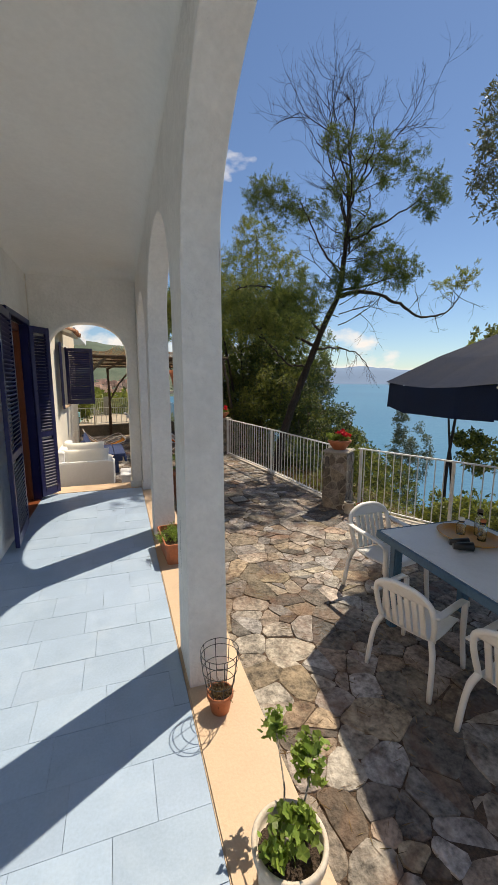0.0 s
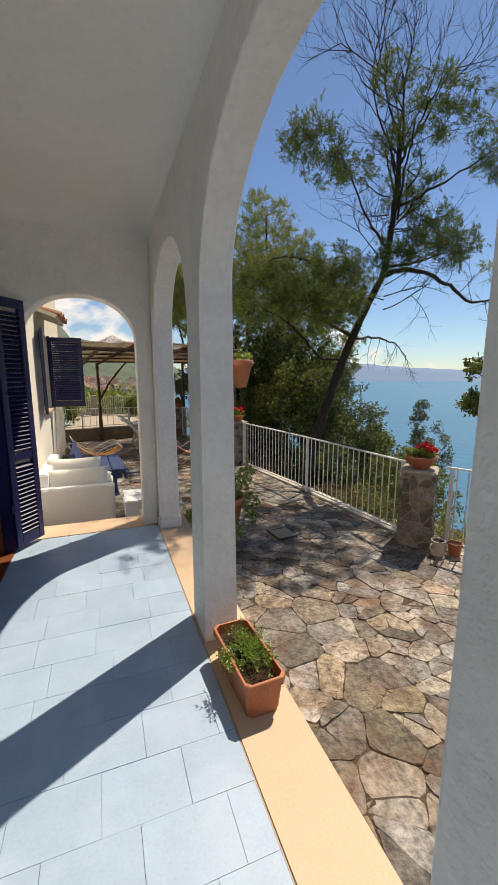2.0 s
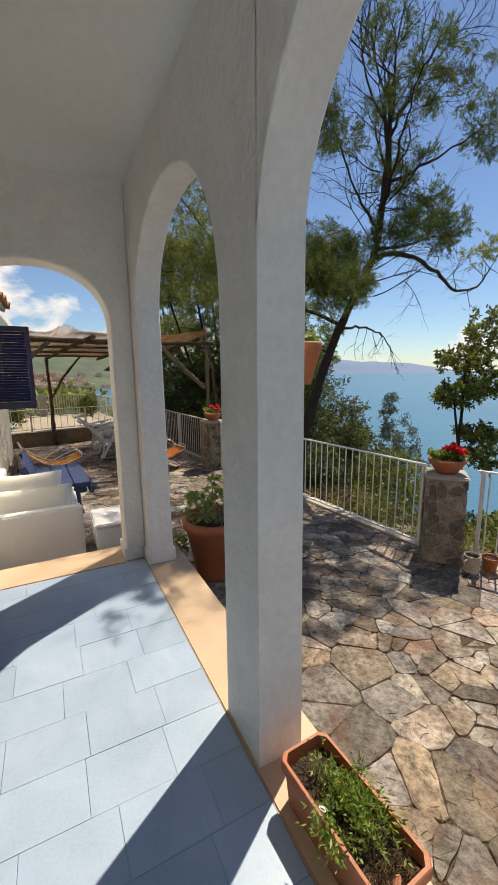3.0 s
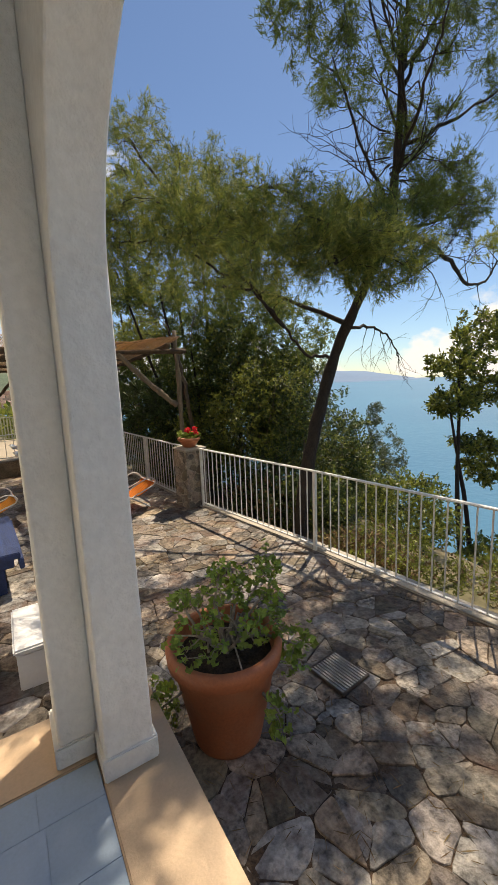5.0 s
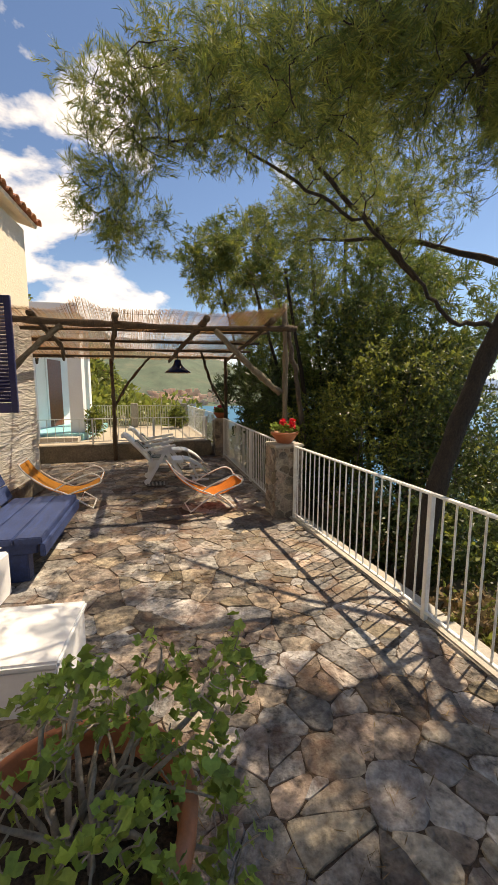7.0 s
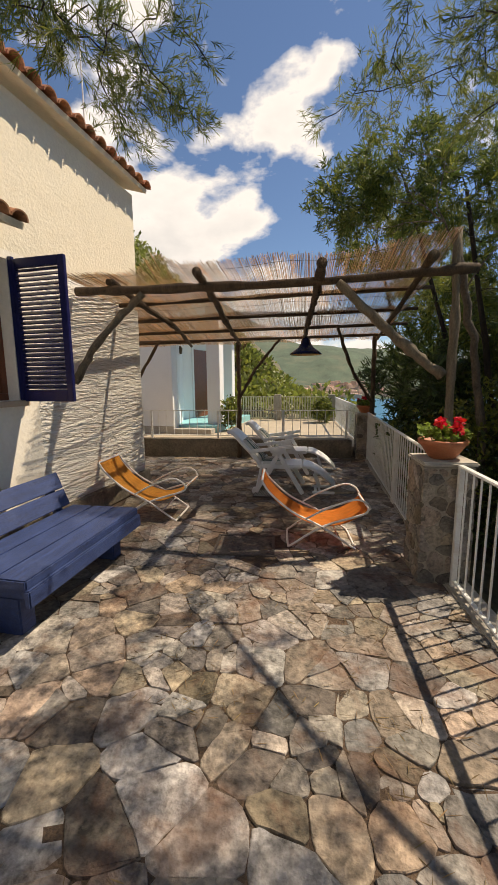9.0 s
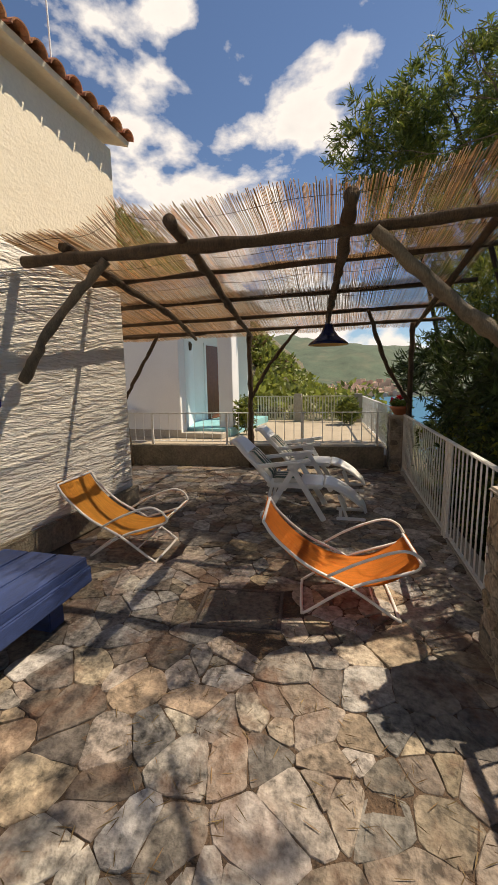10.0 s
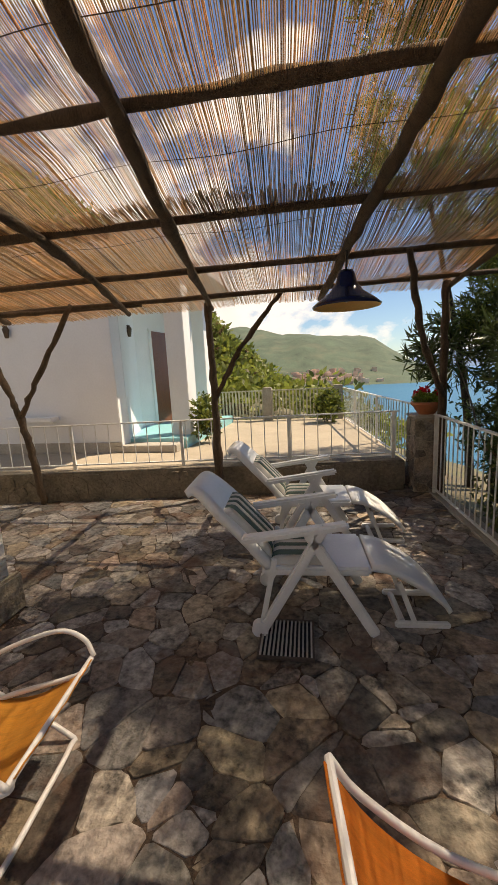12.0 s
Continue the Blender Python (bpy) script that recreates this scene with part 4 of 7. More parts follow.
def plant(name, label, category, wood, wood_mat, crowns, group=""):
    t = thing(name, label, category, None, group)
    part("trunk", wood, wood_mat, t, smooth=True)
    for me in crowns:
        part("crown", me, None, t)
    return t


# the leaning pine behind the railing, with one limb reaching over the terrace
rng = np.random.default_rng(4)
bm, sk = bmesh.new(), []
limb(bm, [(3.16, 7.75, -1.5), (3.24, 7.76, -0.4), (3.56, 7.85, 0.7), (4.02, 7.9, 1.8), (4.16, 7.6, 2.5), (4.42, 7.38, 3.3), (4.50, 7.3, 4.4), (4.54, 7.32, 5.3)], 0.108, 0.035, rng, sk, 12, 0.012)
trunk_sk = list(sk)
over = list(sk)
limb(bm, [(4.0, 7.9, 1.78), (3.6, 8.0, 1.82), (3.2, 7.95, 2.15), (2.7, 7.8, 2.45), (2.1, 7.6, 2.6), (1.5, 7.4, 2.75), (1.0, 7.2, 2.6)], 0.024, 0.006, rng, over)
limb(bm, [(3.2, 7.95, 2.15), (2.6, 8.2, 2.9), (2.0, 8.3, 3.5), (1.5, 8.4, 4.1)], 0.026, 0.012, rng, over)
limb(bm, [(4.16, 7.6, 2.5), (3.3, 7.4, 3.1), (2.6, 7.0, 3.2), (2.0, 6.7, 3.0)], 0.028, 0.012, rng, over)
limb(bm, [(4.1, 7.75, 2.2), (3.4, 8.6, 2.7), (2.7, 9.6, 3.0)], 0.035, 0.012, rng, over)
limb(bm, [(3.3, 7.4, 3.1), (2.9, 6.9, 2.75), (2.5, 6.4, 2.5), (2.2, 6.05, 2.3)], 0.024, 0.008, rng, over)
clumps = [((0.85, 7.3, 2.72), (0.3, 0.35, 0.3), 55), ((0.72, 7.4, 2.32), (0.26, 0.3, 0.16), 30), ((1.2, 7.1, 2.75), (0.35, 0.35, 0.36), 75), ((1.5, 7.0, 2.78), (0.36, 0.36, 0.36), 75),
          ((1.95, 7.1, 3.0), (0.42, 0.4, 0.36), 80), ((2.1, 6.5, 2.75), (0.4, 0.36, 0.3), 75), ((2.2, 6.1, 2.42), (0.42, 0.3, 0.24), 95), ((2.55, 5.9, 2.32), (0.36, 0.3, 0.22), 90),
          ((2.65, 6.3, 2.7), (0.42, 0.4, 0.34), 95), ((3.1, 6.6, 2.75), (0.46, 0.4, 0.32), 95), ((1.75, 6.35, 2.35), (0.32, 0.3, 0.2), 40), ((1.5, 8.1, 3.55), (0.5, 0.55, 0.6), 85),
          ((1.85, 8.8, 4.25), (0.45, 0.5, 0.5), 55), ((2.6, 8.5, 3.8), (0.7, 0.6, 0.6), 80), ((2.5, 9.7, 3.3), (0.7, 0.6, 0.5), 36), ((2.9, 9.2, 3.4), (0.6, 0.6, 0.6), 55),
          ((3.3, 8.4, 3.2), (0.7, 0.6, 0.5), 65), ((3.1, 7.9, 2.65), (0.6, 0.4, 0.3), 44), ((2.4, 8.2, 2.6), (0.6, 0.5, 0.3), 44), ((2.2, 7.6, 3.05), (0.6, 0.6, 0.42), 80),
          ((2.9, 7.3, 3.1), (0.6, 0.5, 0.4), 80), ((3.7, 7.3, 2.95), (0.55, 0.5, 0.38), 70), ((1.9, 8.9, 2.75), (0.5, 0.3, 0.2), 16), ((0.85, 8.0, 2.4), (0.35, 0.35, 0.2), 36)]
clumps = [(c, r, int(n * 0.85)) for c, r, n in clumps]
t1 = grow_to(over, clumps, rng, bm, 0.003)
# upper crown clumps; the flat ones above z 5.4 are added to shade the paving
up = list(trunk_sk)
for pts in ([(4.45, 7.36, 3.6), (4.0, 7.4, 4.1), (3.5, 7.4, 4.9)], [(4.5, 7.33, 4.2), (5.2, 7.0, 4.6), (5.8, 6.7, 5.0)], [(4.42, 7.38, 3.3), (5.1, 7.3, 3.45), (5.8, 7.3, 3.7)], [(4.48, 7.33, 3.9), (4.2, 6.8, 4.4), (4.0, 6.4, 4.9)], [(4.5, 7.3, 4.8), (4.6, 7.0, 5.3), (4.5, 6.5, 5.6)]):
    limb(bm, pts, 0.028, 0.01, rng, up, 6)
t2 = grow_to(up, [((2.5, 6.6, 4.5), (0.4, 0.4, 0.25), 14), ((2.9, 6.8, 4.3), (0.4, 0.4, 0.25), 10), ((2.75, 6.8, 4.65), (0.5, 0.4, 0.25), 26), ((5.9, 6.65, 5.0), (0.38, 0.45, 0.4), 40), ((4.8, 7.3, 4.5), (0.5, 0.5, 0.35), 40), ((5.0, 7.1, 3.7), (0.5, 0.4, 0.3), 34), ((4.3, 7.0, 3.4), (0.4, 0.35, 0.25), 30),
                  ((5.85, 7.25, 3.75), (0.4, 0.4, 0.35), 46), ((3.85, 7.6, 4.8), (0.4, 0.4, 0.22), 22), ((5.3, 7.2, 4.05), (0.5, 0.4, 0.25), 20), ((4.2, 7.0, 5.0), (0.5, 0.4, 0.2), 18), ((4.5, 6.8, 5.7), (0.9, 0.7, 0.22), 44), ((5.4, 6.9, 5.5), (0.8, 0.6, 0.2), 34), ((3.8, 7.5, 3.3), (0.5, 0.4, 0.35), 18)], rng, bm, 0.003)
# long right limb with bare twigs, dead low branch, bare top
bare, sk2 = [], []
P = limb(bm, [(4.40, 7.38, 3.2), (5.1, 7.45, 3.35), (5.9, 7.5, 3.2), (6.8, 7.65, 2.95), (7.7, 7.8, 3.15), (8.0, 7.8, 3.5)], 0.05, 0.012, rng, sk2, 8)
for i in range(6, len(P), 3):
    twigs(bm, P[i], (rng.uniform(-0.3, 0.6), rng.uniform(-0.5, 0.5), rng.uniform(-0.6, 0.9)), 0.4, 0.008, 2, rng, bare)
tipr = grow_to(sk2, [((7.6, 7.75, 3.75), (0.3, 0.4, 0.1), 14), ((8.3, 7.8, 3.85), (0.3, 0.4, 0.1), 14)], rng, bm, 0.003)
for i in range(len(P) - 6, len(P), 2):
    twigs(bm, P[i], (0.2, rng.uniform(-0.4, 0.4), 1), 0.45, 0.008, 2, rng, tipr)
P = limb(bm, [(4.12, 7.7, 2.15), (4.8, 7.9, 2.2), (5.4, 8.1, 2.1), (5.8, 8.2, 1.8)], 0.025, 0.008, rng, sk2, 6)
for i in range(4, len(P), 2):
    twigs(bm, P[i], (rng.uniform(-0.2, 0.6), rng.uniform(-0.5, 0.5), -0.6), 0.35, 0.006, 2, rng, bare, -0.4)
for k in range(9):
    a = 2 * math.pi * k / 9 + rng.uniform(-0.3, 0.3)
    h = rng.uniform(3.9, 5.3)
    twigs(bm, (4.5 + 0.02 * h, 7.32, h), (math.cos(a) * 0.75, math.sin(a) * 0.5, 1.0), rng.uniform(0.85, 1.15), 0.022, 5, rng, bare, 0.35, 0.42)
for k in range(16):
    a = rng.uniform(0, 6.28)
    h = rng.uniform(2.6, 4.4)
    twigs(bm, (4.42, 7.36, h), (math.cos(a), math.sin(a), 0.3), rng.uniform(0.5, 0.8), 0.012, 3, rng, bare, 0.1, 0.6)
plant("pine_tree", "leaning dark-barked pine with half-bare crown behind the railing", "tree", bm, BARK,
      [tufts(t1, rng, 6, 16, 0.042, 0.0034, "crown", NEEDLE, 0.6, 0.035), tufts(t1, rng, 6, 16, 0.046, 0.0034, "crown", NEEDLEY, 0.6, 0.045),
       tufts(t2, rng, 20, 12, 0.055, 0.0055, "crown", NEEDLE, 0.6, 0.05), tufts(tipr, rng, 5, 7, 0.07, 0.011, "crown", NEEDLEY, 0.7, 0.03)])


def bush(name, label, base, clumps, seed, material, wood_mat=BARKG, ln=0.06, wd=0.028, per=7, nb=3, trunks=3, r0=0.03, category="shrub", extra=None, group="", scatter=0.06, r_tip=0.003):
    rng = np.random.default_rng(seed)
    clumps = [(c, r, int(n * 1.35)) for c, r, n in clumps]
    per = int(per * 1.38)
    bm, sk = bmesh.new(), []
    cs = [np.array(c[0]) for c in clumps]
    for k in range(trunks):
        c = cs[k % len(cs)]
        b = np.array(base) + np.array([rng.uniform(-0.2, 0.2), rng.uniform(-0.2, 0.2), -0.15]) * (1 if trunks > 1 else 0.2)
        m = b * 0.55 + c * 0.45 + rng.normal(size=3) * 0.08
        limb(bm, [b, m, c], r0, r0 * 0.3, rng, sk, 7, 0.02, 5)
    tips = grow_to(sk, clumps, rng, bm, r_tip)
    crowns = [tufts(tips, rng, per, nb, ln, wd, "crown", material, 0.9, scatter)]
    if extra:
        crowns.append(tufts(tips, rng, max(1, per // 3), nb, ln, wd, "crown", extra, 0.9, scatter))
    return plant(name, label, category, bm, wood_mat, crowns, group)


# trees and scrub outside the railing
G = "trees beyond the railing"
bush("evergreen_tree", "dense evergreen tree with dark glossy foliage and a leaning trunk", (9.0, 8.6, -4.2),
     [((9.9, 9.7, 0.75), (0.75, 0.7, 0.35), 40), ((10.5, 9.8, 1.75), (0.7, 0.9, 0.4), 48), ((11.3, 9.6, 1.0), (0.8, 0.8, 0.5), 50), ((10.4, 9.2, -0.35), (0.55, 0.7, 0.28), 28), ((11.6, 9.8, 2.6), (0.9, 0.9, 0.6), 60), ((11.0, 9.2, -0.9), (0.9, 0.8, 0.6), 45)], 31, LEAFY, BARK, 0.09, 0.05, 7, 4, 2, 0.09, "tree", LEAFD, G)
bush("cypress_tree", "slim blue-green young cypress below the terrace", (10.9, 12.9, -5.2),
     [((10.9, 12.9, -3.2), (0.75, 0.75, 1.2), 80), ((10.9, 12.9, -1.6), (0.6, 0.6, 1.2), 80), ((10.9, 12.9, -0.2), (0.3, 0.3, 0.9), 30), ((11.9, 13.0, -1.7), (0.5, 0.5, 1.5), 50)], 32, LEAFO, BARKG, 0.10, 0.022, 7, 4, 2, 0.05, "tree", LEAFD, G)
bush("olive_tree", "silvery olive tree with hanging branches", (6.2, 3.8, -1.2),
     [((4.95, 4.2, 4.5), (0.45, 0.45, 0.95), 55), ((5.6, 4.3, 4.9), (0.7, 0.6, 0.9), 60), ((6.3, 4.2, 4.4), (0.8, 0.7, 0.9), 60)], 33, LEAFO, BARKG, 0.065, 0.016, 9, 5, 2, 0.08, "tree", None, G)
bush("evergreen_tree", "dense dark evergreen tree behind the pergola", (3.4, 15.6, -1.6),
     [((2.2, 15.6, 4.1), (0.9, 0.9, 0.9), 100), ((3.3, 15.8, 3.6), (1.1, 0.9, 1.2), 120), ((3.4, 14.4, 2.4), (0.9, 0.9, 0.9), 90), ((4.3, 15.0, 3.2), (1.1, 0.9, 1.3), 90)], 34, NEEDLEY, BARK, 0.10, 0.016, 6, 7, 3, 0.08, "tree", NEEDLE, G)
bush("evergreen_tree", "dense dark evergreen tree beside the pergola", (3.9, 11.6, -1.8),
     [((3.7, 11.9, 2.2), (0.9, 0.9, 0.8), 80), ((3.0, 11.7, 3.3), (0.7, 0.8, 0.5), 40), ((2.4, 12.6, 3.9), (0.8, 0.8, 0.7), 70), ((1.6, 12.3, 3.6), (0.6, 0.6, 0.5), 45), ((4.6, 11.0, 2.9), (1.1, 1.0, 1.0), 90), ((4.2, 12.4, 1.4), (0.9, 0.9, 0.9), 90), ((5.0, 10.2, 2.2), (1.0, 0.9, 0.9), 90)], 35, NEEDLE, BARK, 0.10, 0.016, 6, 7, 3, 0.07, "tree", NEEDLEY, G)
bush("pine_tree", "tall yellow-green pine with dense feathery foliage on the slope", (4.8, 13.2, -2.6),
     [((4.6, 13.0, 6.1), (0.8, 0.8, 0.8), 70), ((3.9, 13.3, 4.9), (0.9, 0.9, 0.8), 80), ((5.4, 12.9, 5.0), (0.9, 0.9, 0.9), 90), ((4.6, 12.8, 3.7), (1.1, 1.0, 0.9), 100), ((5.9, 12.6, 3.4), (0.9, 0.9, 0.9), 80)], 39, NEEDLEY, BARK, 0.085, 0.010, 7, 8, 3, 0.08, "tree", NEEDLE, G)
bush("oleander", "oleander with long narrow leaves and pink flowers by the railing", (2.75, 12.6, -0.8),
     [((2.7, 12.9, 1.0), (0.35, 0.6, 0.6), 34), ((3.0, 12.0, 0.9), (0.4, 0.7, 0.7), 40), ((2.5, 14.6, 1.2), (0.5, 0.4, 0.5), 34)], 36, LEAFD, BARKG, 0.17, 0.026, 6, 4, 4, 0.022, "shrub", None, "scrub beyond the railing")
bush("evergreen_tree", "feathery evergreen tree outside the railing corner", (3.6, 14.2, -1.4),
     [((2.95, 14.2, 1.75), (0.55, 0.6, 0.6), 55), ((3.7, 14.6, 1.1), (0.7, 0.7, 0.8), 60), ((3.3, 12.9, 1.5), (0.45, 0.6, 0.7), 50), ((4.4, 14.2, 1.7), (0.8, 0.7, 0.9), 55)], 38, NEEDLE, BARK, 0.10, 0.018, 5, 5, 3, 0.045, "tree", LEAFD, G)
G = "scrub beyond the railing"
bush("shrub", "twiggy dusty evergreen shrub behind the railing", (3.7, 9.8, -1.1), [((3.6, 9.7, 0.7), (0.6, 0.8, 0.9), 110), ((3.9, 10.7, 0.3), (0.7, 0.8, 0.9), 90), ((4.1, 9.4, 1.4), (0.7, 0.7, 0.5), 70)], 41, LEAFY, BARKG, 0.05, 0.022, 5, 4, 5, 0.02, "shrub", LEAFD, G)
bush("shrub", "tall brown-green shrub with tangled bare twigs", (4.3, 8.8, -1.4), [((4.3, 8.9, 0.5), (0.7, 0.6, 0.9), 90), ((4.9, 9.4, 0.9), (0.8, 0.8, 0.9), 80), ((5.0, 8.6, -0.3), (0.7, 0.6, 0.7), 50)], 42, LEAFD, BARKG, 0.05, 0.022, 5, 4, 5, 0.02, "shrub", LEAFY, G)
bush("shrub", "sunlit dry yellow-green scrub below the railing", (3.9, 6.6, -1.3), [((3.7, 6.5, -0.75), (0.45, 0.7, 0.45), 60), ((4.5, 5.8, -1.0), (0.6, 0.7, 0.5), 60), ((4.1, 7.3, -0.8), (0.5, 0.5, 0.4), 40)], 43, LEAFY, BARKG, 0.05, 0.018, 6, 4, 5, 0.015, "shrub", DRY, G)
bush("shrub", "bright green bush below the railing", (5.2, 7.6, -1.8), [((5.4, 7.7, -0.6), (0.8, 0.8, 0.6), 80), ((6.6, 8.3, -1.3), (0.9, 0.8, 0.7), 70), ((5.0, 4.6, -0.75), (0.7, 0.7, 0.5), 70)], 44, LEAFY, BARKG, 0.06, 0.03, 7, 4, 5, 0.015, "shrub", LEAFD, G)
bush("shrub", "low bright bush beside the railing", (4.6, 3.4, -0.9), [((4.9, 3.5, -0.4), (0.5, 0.8, 0.5), 70), ((5.9, 2.4, -0.5), (0.6, 0.9, 0.6), 60)], 45, LEAFY, BARKG, 0.06, 0.03, 7, 4, 4, 0.015, "shrub", LEAFD, G)
bush("shrub", "dark shrub under the trees by the pergola", (3.2, 11.0, -0.9), [((3.1, 10.8, 0.0), (0.4, 0.9, 0.6), 70), ((3.0, 12.8, -0.1), (0.4, 0.8, 0.6), 60), ((3.1, 14.6, 0.2), (0.6, 0.7, 0.6), 60)], 46, LEAFD, BARKG, 0.06, 0.025, 6, 4, 4, 0.015, "shrub", None, G)
bush("shrub", "grey-green bushes lower on the slope", (7.4, 10.8, -3.2), [((7.2, 10.6, -1.3), (1.0, 1.0, 0.9), 80), ((8.6, 12.2, -2.3), (1.2, 1.0, 0.9), 80), ((7.6, 14.0, -0.9), (1.2, 1.2, 1.4), 90)], 47, LEAFD, BARKG, 0.09, 0.045, 7, 4, 4, 0.03, "shrub", LEAFO, G)
bush("shrub", "green scrub lower on the slope", (7.6, 6.6, -3.0), [((7.4, 6.4, -1.9), (1.1, 1.0, 0.7), 80), ((8.8, 7.6, -2.6), (1.2, 1.0, 0.7), 70), ((7.4, 4.2, -1.7), (1.0, 1.0, 0.7), 60)], 48, LEAFY, BARKG, 0.08, 0.045, 7, 4, 4, 0.03, "shrub", LEAFD, G)
for k, (x, y, z, m, e) in enumerate(((3.5, 8.7, -0.3, LEAFD, DRY), (3.4, 10.6, 0.5, LEAFY, LEAFD), (4.8, 10.2, 1.4, LEAFD, LEAFY), (5.4, 11.8, 0.9, LEAFD, LEAFY), (4.6, 13.2, 0.8, LEAFD, LEAFO), (6.2, 9.8, -0.2, LEAFY, LEAFD), (5.2, 14.8, 1.2, LEAFD, LEAFY), (3.3, 7.0, -0.75, DRY, LEAFY), (6.6, 12.8, 0.2, LEAFD, LEAFO), (4.1, 10.9, 1.9, LEAFD, LEAFY), (4.5, 9.9, 0.9, LEAFD, LEAFY), (5.1, 10.6, 0.7, LEAFD, DRY), (5.6, 9.3, 0.2, LEAFD, LEAFY), (3.7, 12.0, 0.9, LEAFD, LEAFY), (4.8, 12.0, 2.2, LEAFD, LEAFY), (6.0, 11.4, 1.6, LEAFD, LEAFO), (3.9, 8.2, -0.3, LEAFD, LEAFY), (2.85, 12.5, 0.1, LEAFD, LEAFY), (3.0, 11.3, 0.1, LEAFD, LEAFY), (3.2, 13.4, 0.3, LEAFD, DRY))):
    bush("shrub", "dense tangled evergreen scrub behind the railing", (x, y, ground_z(x, y)), [((x, y, z), (0.65, 0.7, 0.75 if z > 0 else 0.4), 90), ((x + 0.3, y + 0.4, z - 0.7), (0.7, 0.7, 0.6), 60)], 80 + k, m, BARKG, 0.055, 0.028, 7, 4, 4, 0.02, "shrub", e, G)
# slender bare trunks behind the pergola post
for k, pts in enumerate(([(3.1, 10.6, -0.8), (3.0, 10.5, 0.6), (2.8, 10.3, 1.5), (2.62, 10.2, 2.3)], [(4.6, 11.4, -1.2), (4.5, 11.3, 0.8), (4.5, 11.2, 2.6)], [(3.9, 13.4, -1.2), (3.8, 13.4, 0.8), (3.6, 13.5, 2.6)])):
    rng = np.random.default_rng(60 + k)
    bm = bmesh.new()
    limb(bm, pts, 0.045, 0.03, rng, [], 8)
    bare = []
    for q in (0.5, 0.8):
        p = Vector(pts[-2]).lerp(Vector(pts[-1]), q)
        twigs(bm, p, (rng.uniform(-1, 1), rng.uniform(-1, 1), 0.8), 0.5, 0.012, 3, rng, bare)
    t = thing("bare_tree", "slender pale-barked trunk with bare twigs", "tree", None, "trees beyond the railing")
    part("trunk", bm, BARKG if k == 0 else BARK, t, smooth=True)

# hillside scrub behind the neighbouring terrace, one dense mass
rng = np.random.default_rng(9)
pts, dr = [], []
for k in range(420):
    x, y = rng.uniform(-14, 3.5), rng.uniform(20.5, 46)
    z = ground_z(x, y) + 0.5
    r = rng.uniform(0.5, 1.3)
    m = 70
    u = unit(rng, m)
    u[:, 2] = np.abs(u[:, 2])
    q = np.array([x, y, z]) + u * r * np.array([1, 1, 0.9]) * rng.uniform(0.75, 1.05, (m, 1))
    pts.append(q)
    dr.append(u + rng.normal(size=(m, 3)) * 0.6)
ob = part("hillside_scrub", blades(np.concatenate(pts), np.concatenate(dr), rng, 0.26, 0.17, "hillside_scrub", LEAFY), None)
tagged(ob, "yellow-green scrub covering the hillside", "scrub", kind="stuff")

# ---- far shore: hills with a white town
HILL = mat("far_hill_green", (0.085, 0.12, 0.075), 0.95, 0.3, 0.02, 0.3, 0.0, stain=(0.16, 0.16, 0.10), stain_amt=0.7, stain_scale=0.01)
# the headland's blue base colour stands in for distance haze
HAZE = mat("headland_haze_tint", (0.15, 0.24, 0.37), 0.95, 0.05, 0.01, 0.1, 0.0)


def ridge(name, label, az0, az1, dist, depth, height, seed, material, n=70):
    bm = bmesh.new()
    rows = []
    for j, (t, k) in enumerate(((0, 0), (0.12, 0.14), (0.3, 0.4), (0.5, 0.68), (0.75, 0.92), (1.0, 1.0), (1.4, 0.6))):
        row = []
        for i in range(n + 1):
            s = i / n
            az = radians(az0 + (az1 - az0) * s)
            h = height(s) * (1 + 0.22 * noise.fractal(Vector((s * 9, t * 3, seed)), 1.0, 2.0, 4))
            d = dist + depth * t + 40 * noise.noise(Vector((s * 14, t * 5, seed + 3)))
            row.append(bm.verts.new((d * math.sin(az), d * math.cos(az), SEA - 1 + h * k)))
        rows.append(row)
    for a, b in zip(rows, rows[1:]):
        for i in range(n):
            bm.faces.new((a[i], a[i + 1], b[i + 1], b[i]))
    return struct(name, bm, material, label, "hill", smooth=True)


ridge("backdrop_hill", "green hills across the bay", -52, 16, 900, 900, lambda s: (95 + 260 * (1 - s) ** 0.8) * min(1, (1 - s) * 7), 2, HILL)
ridge("backdrop_headland", "headland on the horizon, tinted blue for the haze", 0, 58, 3400, 700, lambda s: 150 * math.sin(math.pi * min(1, s * 1.05)) ** 0.7 + 12, 5, HAZE)
TOWN = mat("town_walls", (0.68, 0.50, 0.38), 0.9, 0.1, 0.1, 1.0, 0.0, per=0.35, island=True)
bm = bmesh.new()
rt = random.Random(4)
for k in range(420):
    az = radians(rt.gauss(-6, 5))
    d = rt.uniform(900, 1060)
    zb = SEA + (d - 900) * 0.16 * rt.uniform(0.6, 1.2)
    w, h = rt.uniform(7, 16), rt.uniform(6, 13)
    x, y = d * math.sin(az), d * math.cos(az)
    add_box(bm, x - w / 2, x + w / 2, y - w / 2, y + w / 2, zb - 6, zb + h)
tagged(part("far_town", bm, TOWN), "cluster of pale houses of a town on the far shore", "town", kind="stuff")

